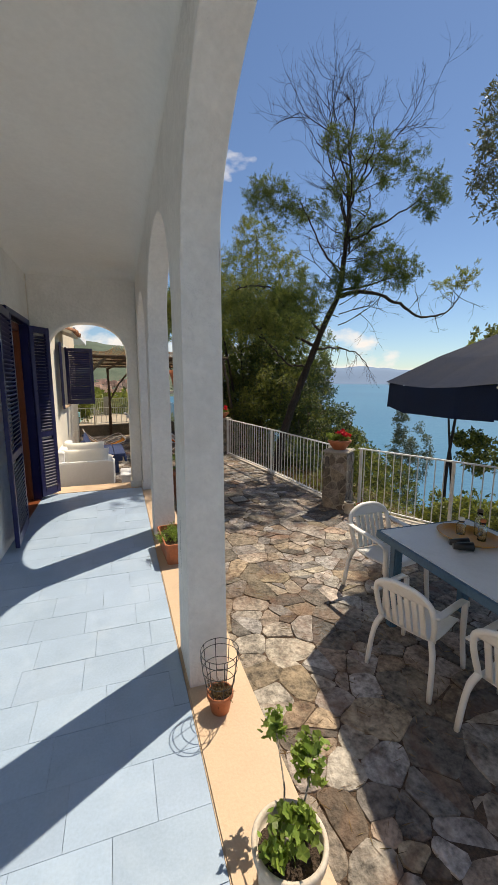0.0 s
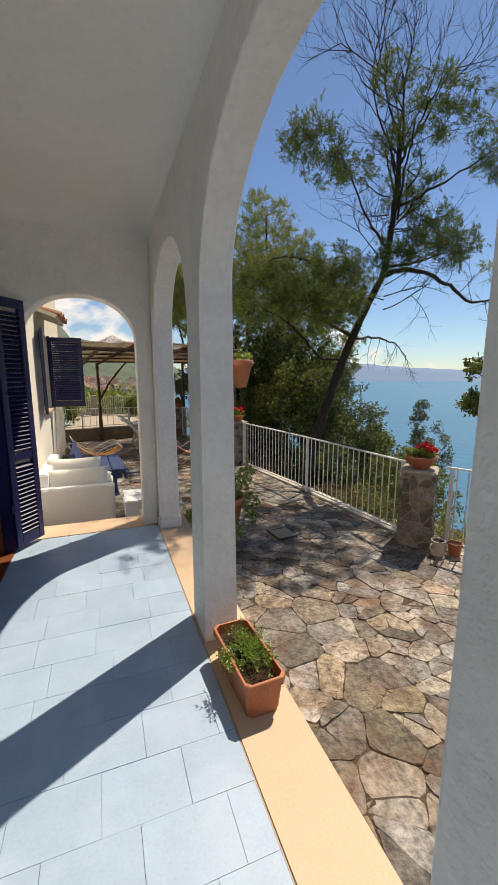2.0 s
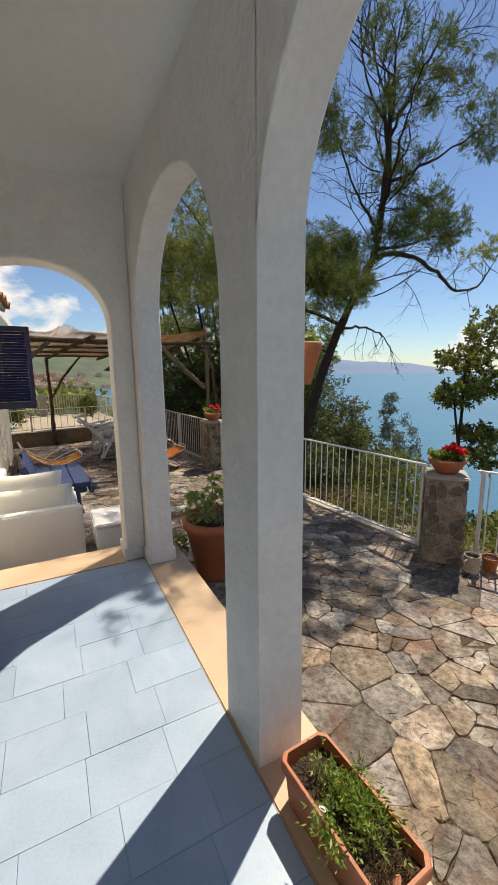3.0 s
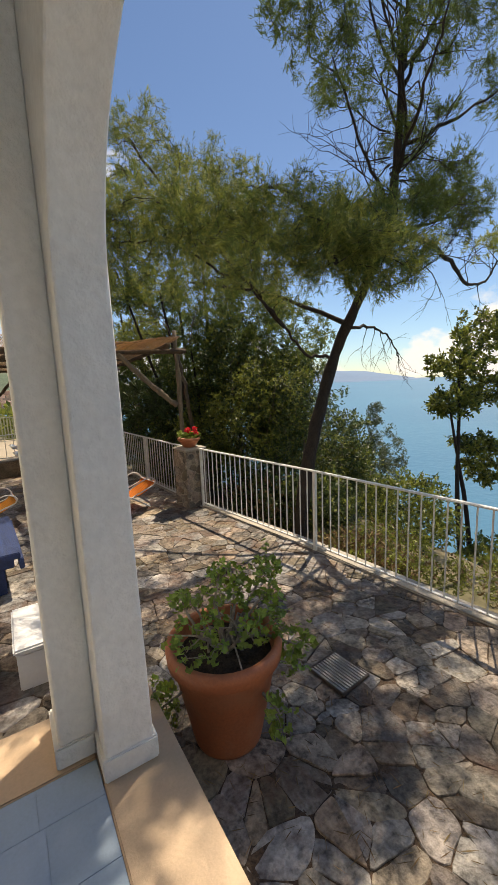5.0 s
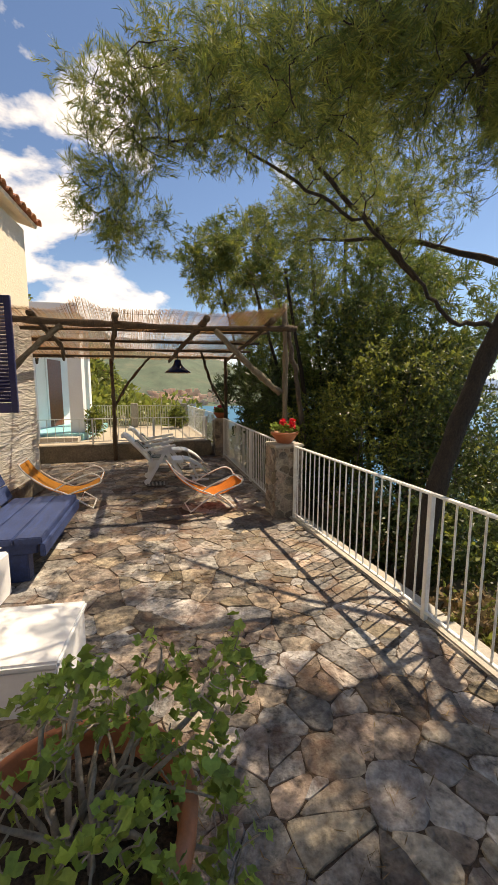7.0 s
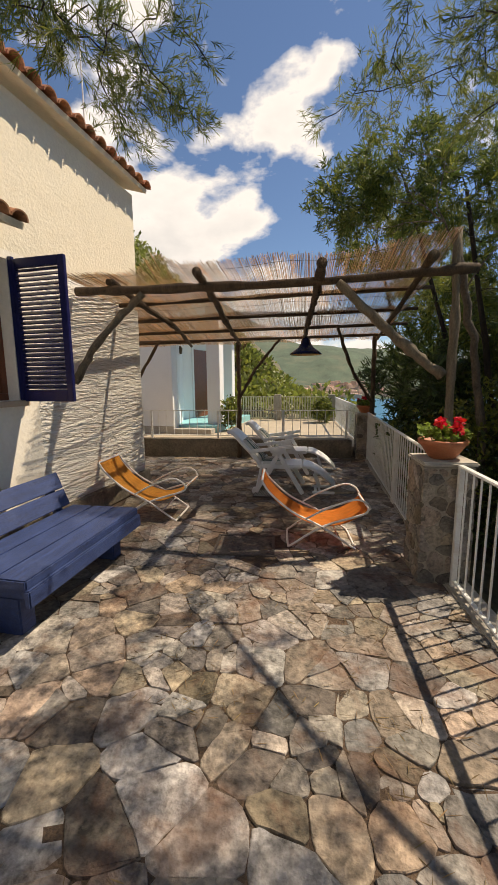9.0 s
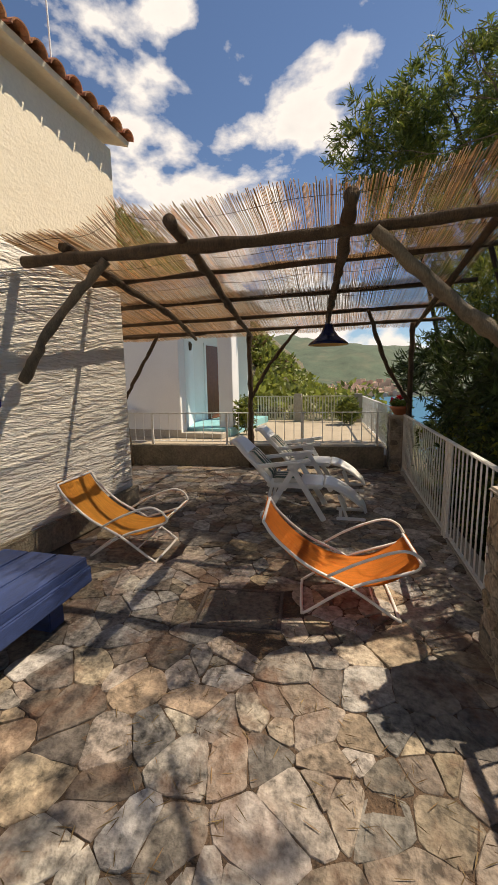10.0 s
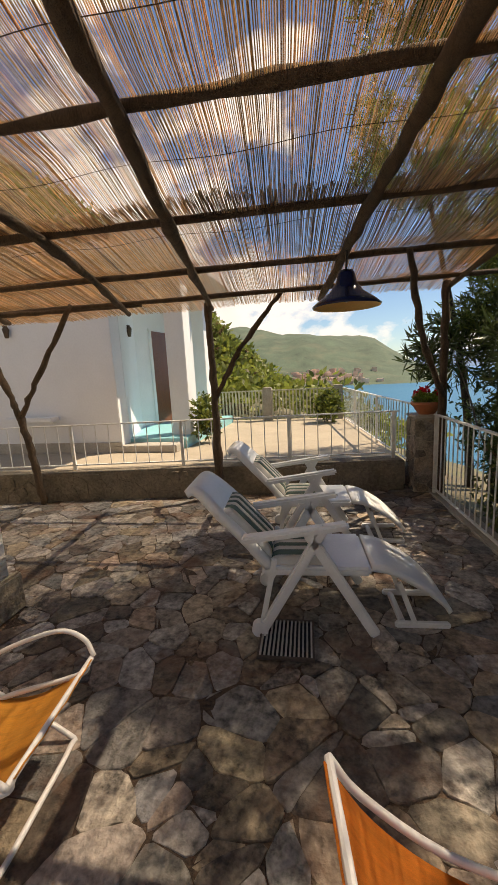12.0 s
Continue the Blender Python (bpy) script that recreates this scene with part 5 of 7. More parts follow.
# ---- neighbouring house and terrace behind the low wall
AQUA = mat("turquoise_floor", (0.25, 0.55, 0.58), 0.5, 0.05, 4.0, 50.0, 0.1)
PAVE = mat("pale_concrete_paving", (0.42, 0.35, 0.26), 0.9, 0.12, 2.0, 40.0, 0.4, stain=(0.3, 0.25, 0.18), stain_amt=0.4)
struct("neighbour_terrace", prism([(-6.5, 13.0), (-2.3, 13.42), (1.95, 14.08), (1.45, 19.3), (-6.5, 19.3)], -0.5, -0.16), PAVE, "pale paved terrace of the neighbouring house", "pavement")
at0 = Matrix.Translation((-3.0, 17.0, 0)) @ Matrix.Rotation(-math.atan2(0.4, 2.6), 4, "Z")
nh = thing("neighbour_house", "plain white neighbouring house with a recessed porch", "house")
part("wall", box(-9.0, -2.5, 15.2, 15.5, -0.2, 3.2, 0.01), NBWHITE, nh)
part("wall", prism([(-2.501, 15.501), (-3.0, 17.0), (-3.3, 17.0), (-2.9, 15.501)], -0.2, 3.2), NBWHITE, nh)
part("wall", prism([(-3.0, 17.0), (-2.6, 19.6), (-2.9, 19.6), (-3.3, 17.0)], -0.2, 3.2), NBWHITE, nh)
part("plinth", box(-9.0, -2.49, 15.17, 15.2, -0.2, 0.02, 0.004), CONCRETE, nh, "dark grey base strip")
part("door", box(-0.03, 0.02, 0.6, 1.5, 0.02, 2.1, 0.01, at0), DOORWOOD, nh, "narrow brown door")
part("door", box(-0.03, 0.03, 0.5, 0.6, 0.02, 2.15, 0.01, at0), NBWHITE, nh, "white door surround")
part("porch_floor", box(-3.0, -1.45, 15.505, 18.9, -0.2, 0.02, 0.008), AQUA, nh, "turquoise tiled porch floor")
part("step", box(-2.6, -1.5, 15.16, 15.5, -0.16, -0.04, 0.01), CONCRETE, nh, "weathered concrete step")
part("pillar", box(-1.85, -1.5, 15.9, 16.25, 0.02, 3.0, 0.01), NBWHITE, nh)
part("pillar", box(-2.08, -1.8, 18.0, 18.3, 0.02, 3.0, 0.01), NBWHITE, nh)
part("roof", box(-9.2, -1.3, 15.0, 19.8, 3.0, 3.25, 0.02), NBWHITE, nh, "flat white roof slab")
for x, y in ((-4.4, 15.17), (-2.72, 16.3)):
    wl = thing("wall_lantern", "small black wall lantern on the white house", "lamp", Matrix.Translation((x, y - 0.03, 1.95)), "wall lanterns")
    part("bracket", box(-0.012, 0.012, -0.06, 0.03, 0.1, 0.125, 0.003), POLE, wl)
    part("body", lathe([(0, -0.09), (0.03, -0.085), (0.055, 0.06), (0.03, 0.1), (0, 0.115)], 8), POLE, wl)
struct("neighbour_bench", box(-4.6, -3.6, 14.95, 15.15, 0.42, 0.5, 0.01), NBWHITE, "white ledge along the neighbouring wall", "ledge")
FENCEY = mat("pale_slat_fence", (0.52, 0.50, 0.36), 0.7, 0.1, 8.0, 50.0, 0.2)


def slat_fence(a, b, z0, z1, gap, posts):
    a, b = Vector((*a, 0)), Vector((*b, 0))
    ln = (b - a).length
    f = thing("slat_fence", "pale metal slat fence round the neighbouring terrace", "fence", Matrix.Translation(a) @ Matrix.Rotation(math.atan2(b.y - a.y, b.x - a.x), 4, "Z"), "slat fences")
    part("top_rail", box(0, ln, -0.02, 0.02, z1 - 0.03, z1, 0.004), FENCEY, f)
    part("bottom_rail", box(0, ln, -0.02, 0.02, z0 + 0.05, z0 + 0.08, 0.004), FENCEY, f)
    me = mesh_of(box(-0.018, 0.018, -0.008, 0.008, z0 + 0.08, z1 - 0.03), "slat")
    me.materials.append(FENCEY)
    n = int(ln / gap)
    for k in range(1, n):
        part("slat", me, None, f).location = (ln * k / n, 0, 0)
    for t in posts:
        part("post", box(ln * t - 0.11, ln * t + 0.11, -0.11, 0.11, z0, z1 + 0.06, 0.01), MORTAR, f, "rough stone post")
    return f


slat_fence((-1.9, 19.05), (1.3, 19.15), -0.16, 0.62, 0.085, (0.42, 0.97))
railing("railing", "white iron railing beside the neighbouring terrace", (1.32, 18.9), (1.95, 14.2), -0.16, 0.62, 0.12, (0.3, 0.66))
bush("potted_shrub", "leafy plant growing at the terrace corner", (0.95, 18.5, -0.16), [((0.95, 18.5, 0.25), (0.3, 0.3, 0.3), 34)], 71, LEAFY, BARKG, 0.09, 0.04, 6, 4, 2, 0.012, "plant", LEAFD)
bush("climbing_plant", "small climbing plant beside the white pillar", (-1.25, 16.0, -0.16), [((-1.25, 16.0, 0.35), (0.16, 0.16, 0.4), 26)], 72, LEAFY, BARKG, 0.08, 0.04, 6, 4, 2, 0.01, "plant", LEAFD)
bush("tree_on_slope", "yellow-green tree against the hillside", (-6.0, 30, -0.5), [((-6.0, 30, 3.2), (1.8, 1.6, 1.5), 60), ((-3.9, 29, 1.5), (1.3, 1.4, 1.1), 60)], 73, LEAFY, BARKG, 0.2, 0.12, 7, 4, 2, 0.1, "tree", DRY, "trees beyond the railing")

# ---- furniture and loose things
CANVAS = mat("orange_canvas", (0.80, 0.26, 0.035), 0.85, 0.16, 5.0, 160.0, 0.3, stretch=(1, 9, 1), stain=(0.55, 0.15, 0.03), stain_amt=0.5, stain_scale=4.0, trans=0.5)
CANVAS2 = mat("ochre_canvas", (0.78, 0.34, 0.05), 0.85, 0.16, 5.0, 160.0, 0.3, stretch=(1, 9, 1), stain=(0.5, 0.18, 0.03), stain_amt=0.5, stain_scale=4.0, trans=0.35)
PLASTIC = mat("white_plastic", (0.80, 0.80, 0.79), 0.35, 0.03, 5.0, 60.0, 0.06, stain=(0.55, 0.55, 0.52), stain_amt=0.25, stain_scale=6.0)
NAVYCLOTH = mat("navy_canvas", (0.005, 0.014, 0.04), 0.85, 0.2, 5.0, 150.0, 0.3, spec=0.2)
WHITEPAINT = mat("white_painted_masonry", (0.80, 0.80, 0.80), 0.7, 0.03, 3.0, 40.0, 0.25, stain=(0.62, 0.62, 0.60), stain_amt=0.3)
CUSHION = mat("white_cushion_cloth", (0.78, 0.75, 0.68), 0.95, 0.05, 4.0, 120.0, 0.3)
BLUECLOTH = mat("blue_cloth", (0.03, 0.10, 0.36), 0.9, 0.15, 6.0, 120.0, 0.3)
STRIPE_G = mat("green_stripe_cloth", (0.10, 0.155, 0.13), 0.9, 0.1, 8.0, 150.0, 0.3)
STRIPE_W = mat("white_stripe_cloth", (0.66, 0.64, 0.58), 0.9, 0.06, 8.0, 150.0, 0.3)
SOIL = mat("potting_soil", (0.07, 0.045, 0.03), 0.95, 0.4, 15.0, 80.0, 1.0, dist=0.02)
IRON = mat("rusty_iron", (0.10, 0.075, 0.06), 0.7, 0.3, 15.0, 80.0, 0.4)
GALV = mat("pale_grating", (0.42, 0.41, 0.39), 0.5, 0.1, 15.0, 80.0, 0.2)
DRAINSHADE = mat("drain_shade", (0.01, 0.01, 0.01), 0.9, 0.1, 8, 40, 0.2)
WIRE = mat("dark_wire", (0.03, 0.03, 0.03), 0.5, 0.1, 20, 90, 0.1)
REDFLOWER = mat("red_petal", (0.75, 0.02, 0.03), 0.6, 0.1, 20, 90, 0.1, per=0.25, island=True, trans=0.35)
LAMPBLUE = mat("navy_enamel", (0.008, 0.01, 0.05), 0.2, 0.1, 8, 60, 0.05)
LAMPIN = mat("warm_lamp_lining", (0.62, 0.38, 0.12), 0.5, 0.1, 8, 60, 0.1)
OLDPOT = mat("limewashed_pot", (0.66, 0.58, 0.48), 0.8, 0.12, 6.0, 60.0, 0.4, stain=(0.42, 0.2, 0.1), stain_amt=0.4, stain_scale=7.0)
TRAYM = mat("yellow_tray", (0.68, 0.33, 0.06), 0.4, 0.1, 10, 80, 0.1)
BLACK = mat("black_plastic", (0.012, 0.012, 0.012), 0.35, 0.1, 10, 80, 0.1)
GLASSY = bpy.data.materials.new("clear_glass")
nt = tree_nodes(GLASSY)
b = link(nt, "ShaderNodeBsdfPrincipled", {"Base Color": (0.9, 0.93, 0.92, 1), "Roughness": 0.04})
b.inputs["Transmission Weight"].default_value = 1.0
link(nt, "ShaderNodeOutputMaterial", {"Surface": b.outputs[0]})


def at(x, y, z, rot=0.0):
    return Matrix.Translation((x, y, z)) @ Matrix.Rotation(radians(rot), 4, "Z")


def sheet(path, width, thick=0.004, across=8, sag=0.0):
    """A cloth or board swept along a path in xz, spread across y."""
    bm = bmesh.new()
    P = [Vector(p) for p in path]
    rows = []
    for side in (1, -1):
        g = []
        for i, p in enumerate(P):
            d = (P[min(i + 1, len(P) - 1)] - P[max(i - 1, 0)]).normalized()
            nrm = Vector((-d.z, 0, d.x))
            g.append([bm.verts.new(p + nrm * side * thick / 2 + Vector((0, width * (k / across - 0.5), -sag * (1 - (2 * k / across - 1) ** 2)))) for k in range(across + 1)])
        rows.append(g)
    for g in rows:
        for a, b_ in zip(g, g[1:]):
            for k in range(across):
                bm.faces.new((a[k], a[k + 1], b_[k + 1], b_[k]))
    t, u = rows
    n = len(P) - 1
    for i in range(n):
        for k in (0, across):
            bm.faces.new((t[i][k], t[i + 1][k], u[i + 1][k], u[i][k]))
    for i in (0, n):
        for k in range(across):
            bm.faces.new((t[i][k], t[i][k + 1], u[i][k + 1], u[i][k]))
    bmesh.ops.recalc_face_normals(bm, faces=bm.faces)
    return bm


def deck_chair(label, m, canvas):
    c = thing("deck_chair", label, "deck chair", m, "deck chairs")
    h, r = 0.27, 0.0115
    part("back_frame", tube(smooth_path([(-0.60, h, 0.70), (-0.52, h, 0.58), (-0.3, h, 0.39), (0.0, h, 0.235), (0.30, h, 0.03), (0.33, h - 0.04, 0.012), (0.335, 0, 0.012), (0.33, -h + 0.04, 0.012), (0.30, -h, 0.03), (0.0, -h, 0.235), (-0.3, -h, 0.39), (-0.52, -h, 0.58), (-0.60, -h, 0.70)], 4), r, 8), WHITETUBE, c, smooth=True)
    g = h - 0.028
    part("seat_frame", tube(smooth_path([(0.46, g, 0.42), (0.40, g, 0.36), (0.0, g, 0.225), (-0.30, g, 0.03), (-0.335, g - 0.04, 0.012), (-0.34, 0, 0.012), (-0.335, -g + 0.04, 0.012), (-0.30, -g, 0.03), (0.0, -g, 0.225), (0.40, -g, 0.36), (0.46, -g, 0.42)], 4), r, 8), WHITETUBE, c, smooth=True)
    for s in (1, -1):
        part("armrest", tube(smooth_path([(-0.16, s * (h + 0.015), 0.325), (0.05, s * (h + 0.03), 0.44), (0.30, s * (h + 0.03), 0.53), (0.42, s * (h + 0.025), 0.50), (0.47, s * (h + 0.005), 0.43)], 5), 0.0105, 8), WHITETUBE, c, smooth=True)
        part("rivet", tube([(0.0, s * (h - 0.03), 0.232), (0.0, s * (h + 0.02), 0.232)], 0.007, 8), IRON, c)
    part("head_bar", tube([(-0.60, -h, 0.70), (-0.60, h, 0.70)], r, 8), WHITETUBE, c)
    part("front_bar", tube([(0.46, -h, 0.425), (0.46, h, 0.425)], r, 8), WHITETUBE, c)
    part("cross_bar", tube([(0.16, -h, 0.125), (0.16, h, 0.125)], 0.007, 8), WHITETUBE, c)
    path = smooth_path([(-0.615, 0, 0.715), (-0.50, 0, 0.535), (-0.32, 0, 0.37), (-0.08, 0, 0.255), (0.16, 0, 0.25), (0.36, 0, 0.34), (0.475, 0, 0.44)], 5)
    bm = sheet(path, 2 * h - 0.05, 0.004, 10, 0.012)
    for v in bm.verts:
        v.co.z += 0.004 * math.sin(v.co.y * 40 + v.co.x * 5)
    part("sling", bm, canvas, c, smooth=True)
    return c


deck_chair("faded orange canvas deck chair on white tubes beside the pillar", at(1.51, 9.81, T, 10) @ Matrix.Scale(0.87, 4), CANVAS)
deck_chair("ochre canvas deck chair on white tubes by the house wall", at(-0.32, 10.12, T, 7) @ Matrix.Scale(0.89, 4), CANVAS2)


def cushion(path, width, thick, stripes):
    """Padded cushion along a path, in alternate bands across its width."""
    out = []
    n = stripes
    for k in range(n):
        a, b_ = -0.5 + k / n, -0.5 + (k + 1) / n
        bm = bmesh.new()
        P = [Vector(p) for p in path]
        g = []
        for i, p in enumerate(P):
            d = (P[min(i + 1, len(P) - 1)] - P[max(i - 1, 0)]).normalized()
            nrm = Vector((-d.z, 0, d.x))
            e = min(1, math.sin(math.pi * min(1, max(0, (i + 0.15) / (len(P) - 0.7)))) * 2.2) ** 0.5
            row = []
            for q in (a, (a + b_) / 2, b_):
                w = max(0.15, 1 - (abs(q) * 2) ** 6) * e
                row.append((p + nrm * thick * w + Vector((0, q * width, 0)), p + Vector((0, q * width, 0))))
            g.append([[bm.verts.new(v[0]) for v in row], [bm.verts.new(v[1]) for v in row]])
        for (t0, u0), (t1, u1) in zip(g, g[1:]):
            for q in range(2):
                bm.faces.new((t0[q], t0[q + 1], t1[q + 1], t1[q]))
                bm.faces.new((u0[q + 1], u0[q], u1[q], u1[q + 1]))
            bm.faces.new((t0[0], t1[0], u1[0], u0[0]))
            bm.faces.new((t1[2], t0[2], u0[2], u1[2]))
        for t0, u0 in (g[0], g[-1]):
            for q in range(2):
                bm.faces.new((t0[q], u0[q], u0[q + 1], t0[q + 1]))
        bmesh.ops.recalc_face_normals(bm, faces=bm.faces)
        out.append(bm)
    return out


def lounger(label, m):
    c = thing("sun_lounger", label, "sun lounger", m, "sun loungers")
    W = 0.52
    for s in (-1, 1):
        y = s * W / 2
        part("rear_leg", box(-0.027, 0.027, -0.02, 0.02, -0.36, 0.36, 0.009, Matrix.Translation((0.18, y, 0.325)) @ Matrix.Rotation(radians(30), 4, "Y")), PLASTIC, c)
        part("front_leg", box(-0.028, 0.028, -0.02, 0.02, -0.345, 0.33, 0.009, Matrix.Translation((0.44, y, 0.315)) @ Matrix.Rotation(radians(-31), 4, "Y")), PLASTIC, c)
        part("wheel", tube([(0.0, y - 0.022, 0.045), (0.0, y + 0.022, 0.045)], 0.045, 16), PLASTIC, c)
        part("armrest", box(-0.28, 0.28, -0.034, 0.034, -0.02, 0.02, 0.013, Matrix.Translation((0.20, y, 0.60)) @ Matrix.Rotation(radians(-8), 4, "Y")), PLASTIC, c)
        part("rear_strut", box(-0.015, 0.015, -0.012, 0.012, -0.2, 0.2, 0.005, Matrix.Translation((0.05, y * 0.86, 0.24)) @ Matrix.Rotation(radians(12), 4, "Y")), PLASTIC, c)
    part("seat", box(0.02, 0.60, -W / 2 + 0.03, W / 2 - 0.03, 0.335, 0.385, 0.014), PLASTIC, c)
    back = smooth_path([(0.06, 0, 0.38), (-0.05, 0, 0.52), (-0.19, 0, 0.67), (-0.29, 0, 0.775), (-0.345, 0, 0.805), (-0.38, 0, 0.79)], 4)
    bm = sheet(back, W - 0.06, 0.045, 8)
    for v in bm.verts:
        k = max(0.0, (v.co.z - 0.62) / 0.17)
        v.co.y *= 1 - 0.2 * min(1, k) ** 2
    part("backrest", bm, PLASTIC, c, smooth=True)
    leg = smooth_path([(0.605, 0, 0.372), (0.72, 0, 0.345), (0.88, 0, 0.25), (1.0, 0, 0.14), (1.035, 0, 0.085)], 4)
    bm = sheet(leg, W - 0.10, 0.028, 8)
    for v in bm.verts:
        k = max(0.0, (v.co.x - 0.8) / 0.24)
        v.co.y *= 1 - 0.3 * min(1, k) ** 2
    part("leg_rest", bm, PLASTIC, c, smooth=True)
    for s in (-1, 1):
        part("leg_rest_strut", box(-0.014, 0.014, -0.012, 0.012, -0.125, 0.125, 0.005, Matrix.Translation((0.80, s * 0.16, 0.15)) @ Matrix.Rotation(radians(-20), 4, "Y")), PLASTIC, c)
        part("foot_bar", box(0.74, 1.03, s * 0.16 - 0.018, s * 0.16 + 0.018, 0.0, 0.034, 0.008), PLASTIC, c)
    part("cross_bar", box(0.765, 0.80, -0.141, 0.141, 0.002, 0.03, 0.006), PLASTIC, c)
    for k, bm in enumerate(cushion(smooth_path([(-0.185, 0, 0.69), (-0.12, 0, 0.622), (-0.018, 0, 0.51), (0.068, 0, 0.415)], 5), 0.36, 0.05, 9)):
        part("back_cushion_band", bm, STRIPE_G if k % 2 else STRIPE_W, c, "green and white striped cushion band", smooth=True)
    for k, bm in enumerate(cushion(smooth_path([(0.06, 0, 0.387), (0.16, 0, 0.387), (0.27, 0, 0.387), (0.36, 0, 0.387)], 4), 0.40, 0.05, 9)):
        part("seat_cushion_band", bm, STRIPE_G if k % 2 else STRIPE_W, c, "green and white striped cushion band", smooth=True)
    return c


l1 = lounger("white plastic sun lounger with a green striped cushion", at(0.56, 11.38, T, 5))
copy_thing(l1, at(0.52, 12.46, T, 5))


def grate(label, m, w, d, n, group="drain grates"):
    g = thing("drain_grate", label, "grate", m, group)
    # thin near-black plate: the drain's inner shade is put in as colour
    part("pit", box(-w / 2 + 0.005, w / 2 - 0.005, -d / 2 + 0.005, d / 2 - 0.005, 0.009, 0.012), DRAINSHADE, g, "near-black plate for the shade below the bars")
    for a, b_, c_, e in ((-w / 2, w / 2, -d / 2, -d / 2 + 0.012), (-w / 2, w / 2, d / 2 - 0.012, d / 2), (-w / 2, -w / 2 + 0.01, -d / 2 + 0.0121, d / 2 - 0.0121), (w / 2 - 0.01, w / 2, -d / 2 + 0.0121, d / 2 - 0.0121)):
        part("frame", box(a, b_, c_, e, 0.006, 0.026, 0.002), IRON, g, "rusty frame")
    me = mesh_of(box(-0.0045, 0.0045, -d / 2 + 0.013, d / 2 - 0.013, 0.013, 0.024), "bar")
    me.materials.append(GALV)
    for k in range(n):
        part("bar", me, None, g).location = (-w / 2 + w * (k + 0.7) / (n + 0.4), 0, 0)
    return g


grate("square pale metal drain grate set in the paving", at(0.73, 11.09, T, 3), 0.29, 0.31, 13)
grate("pale metal drain grate in the paving by the flower pot", at(1.685, 5.53, T, 5), 0.25, 0.28, 11)
hc = thing("manhole_cover", "stone-filled manhole cover flush with the paving", "manhole cover", at(0.87, 9.51, T, 10))
part("cover", box(-0.245, 0.245, -0.20, 0.20, -0.02, 0.004, 0.006), STONE, hc, "worn stone slab")
for a, b_, c_, e in ((-0.27, 0.27, -0.225, -0.201), (-0.27, 0.27, 0.201, 0.225), (-0.27, -0.246, -0.2, 0.2), (0.246, 0.27, -0.2, 0.2)):
    part("rim", box(a, b_, c_, e, -0.02, 0.008, 0.003), IRON, hc, "rusty rim")

# blue plank bench
bb = thing("bench", "weathered blue plank bench with a sloping back", "bench", at(-0.45, 8.5, T, 3))
for k in range(3):
    x = -0.13 + k * 0.21
    part("seat_plank", box(x, x + 0.203, -0.64, 0.64, 0.335 + 0.003 * k, 0.395 + 0.003 * k, 0.008), NAVYWOOD, bb)
LEAN_BACK = Matrix.Translation((-0.14, 0, 0.40)) @ Matrix.Rotation(radians(-22), 4, "Y")
for k in range(2):
    part("back_plank", box(-0.02, 0.02, -0.62, 0.60, 0.01 + k * 0.155, 0.155 + k * 0.155, 0.006, LEAN_BACK), NAVYWOOD, bb)
for y in (-0.5, 0.5):
    part("leg", box(-0.20, 0.36, y - 0.06, y + 0.06, 0.0, 0.24, 0.008), NAVYWOOD, bb)
    part("bearer", box(-0.22, 0.44, y - 0.07, y + 0.07, 0.241, 0.334, 0.008), NAVYWOOD, bb)
    part("back_post", box(-0.07, -0.021, y - 0.04, y + 0.04, -0.14, 0.30, 0.006, LEAN_BACK), NAVYWOOD, bb)
part("seat_front", box(0.475, 0.515, -0.645, 0.645, 0.24, 0.345, 0.008), NAVYWOOD, bb)

# white masonry seat with cushions, and the low white block
so = thing("masonry_sofa", "white painted masonry seat with loose cushions", "sofa", at(-0.55, 6.85, T))
part("base", box(-0.40, 0.42, -0.35, 0.95, 0.0, 0.34, 0.012), WHITEPAINT, so)
part("end_wall", box(-0.40, 0.42, -0.47, -0.351, 0.0, 0.57, 0.015), WHITEPAINT, so)
part("back", box(-0.42, -0.30, -0.35, 0.95, 0.341, 0.72, 0.015), WHITEPAINT, so)


def pillow(name, label, m, sx, sy, sz, material, cat="cushion", group=""):
    bm = bmesh.new()
    n = 12
    top, bot = [], []
    for i in range(n + 1):
        a, b_ = [], []
        for j in range(n + 1):
            u, v = 2 * i / n - 1, 2 * j / n - 1
            h = (max(0, 1 - u ** 4) * max(0, 1 - v ** 4)) ** 0.5 * sz / 2
            k = 1 - 0.07 * (1 - abs(u)) * abs(v) - 0.07 * (1 - abs(v)) * abs(u)
            w = 0.06 * sz * noise.noise(Vector((u * 2, v * 2, sx * 9)))
            a.append(bm.verts.new((u * sx / 2 * k, v * sy / 2 * k, h + w + 0.004)))
            b_.append(bm.verts.new((u * sx / 2 * k, v * sy / 2 * k, -h + w)))
        top.append(a)
        bot.append(b_)
    for i in range(n):
        for j in range(n):
            bm.faces.new((top[i][j], top[i + 1][j], top[i + 1][j + 1], top[i][j + 1]))
            bm.faces.new((bot[i][j + 1], bot[i + 1][j + 1], bot[i + 1][j], bot[i][j]))
    bmesh.ops.remove_doubles(bm, verts=bm.verts, dist=0.0045)
    ob = part(name, bm, material, smooth=True)
    ob.matrix_world = m
    return tagged(ob, label, cat, group)


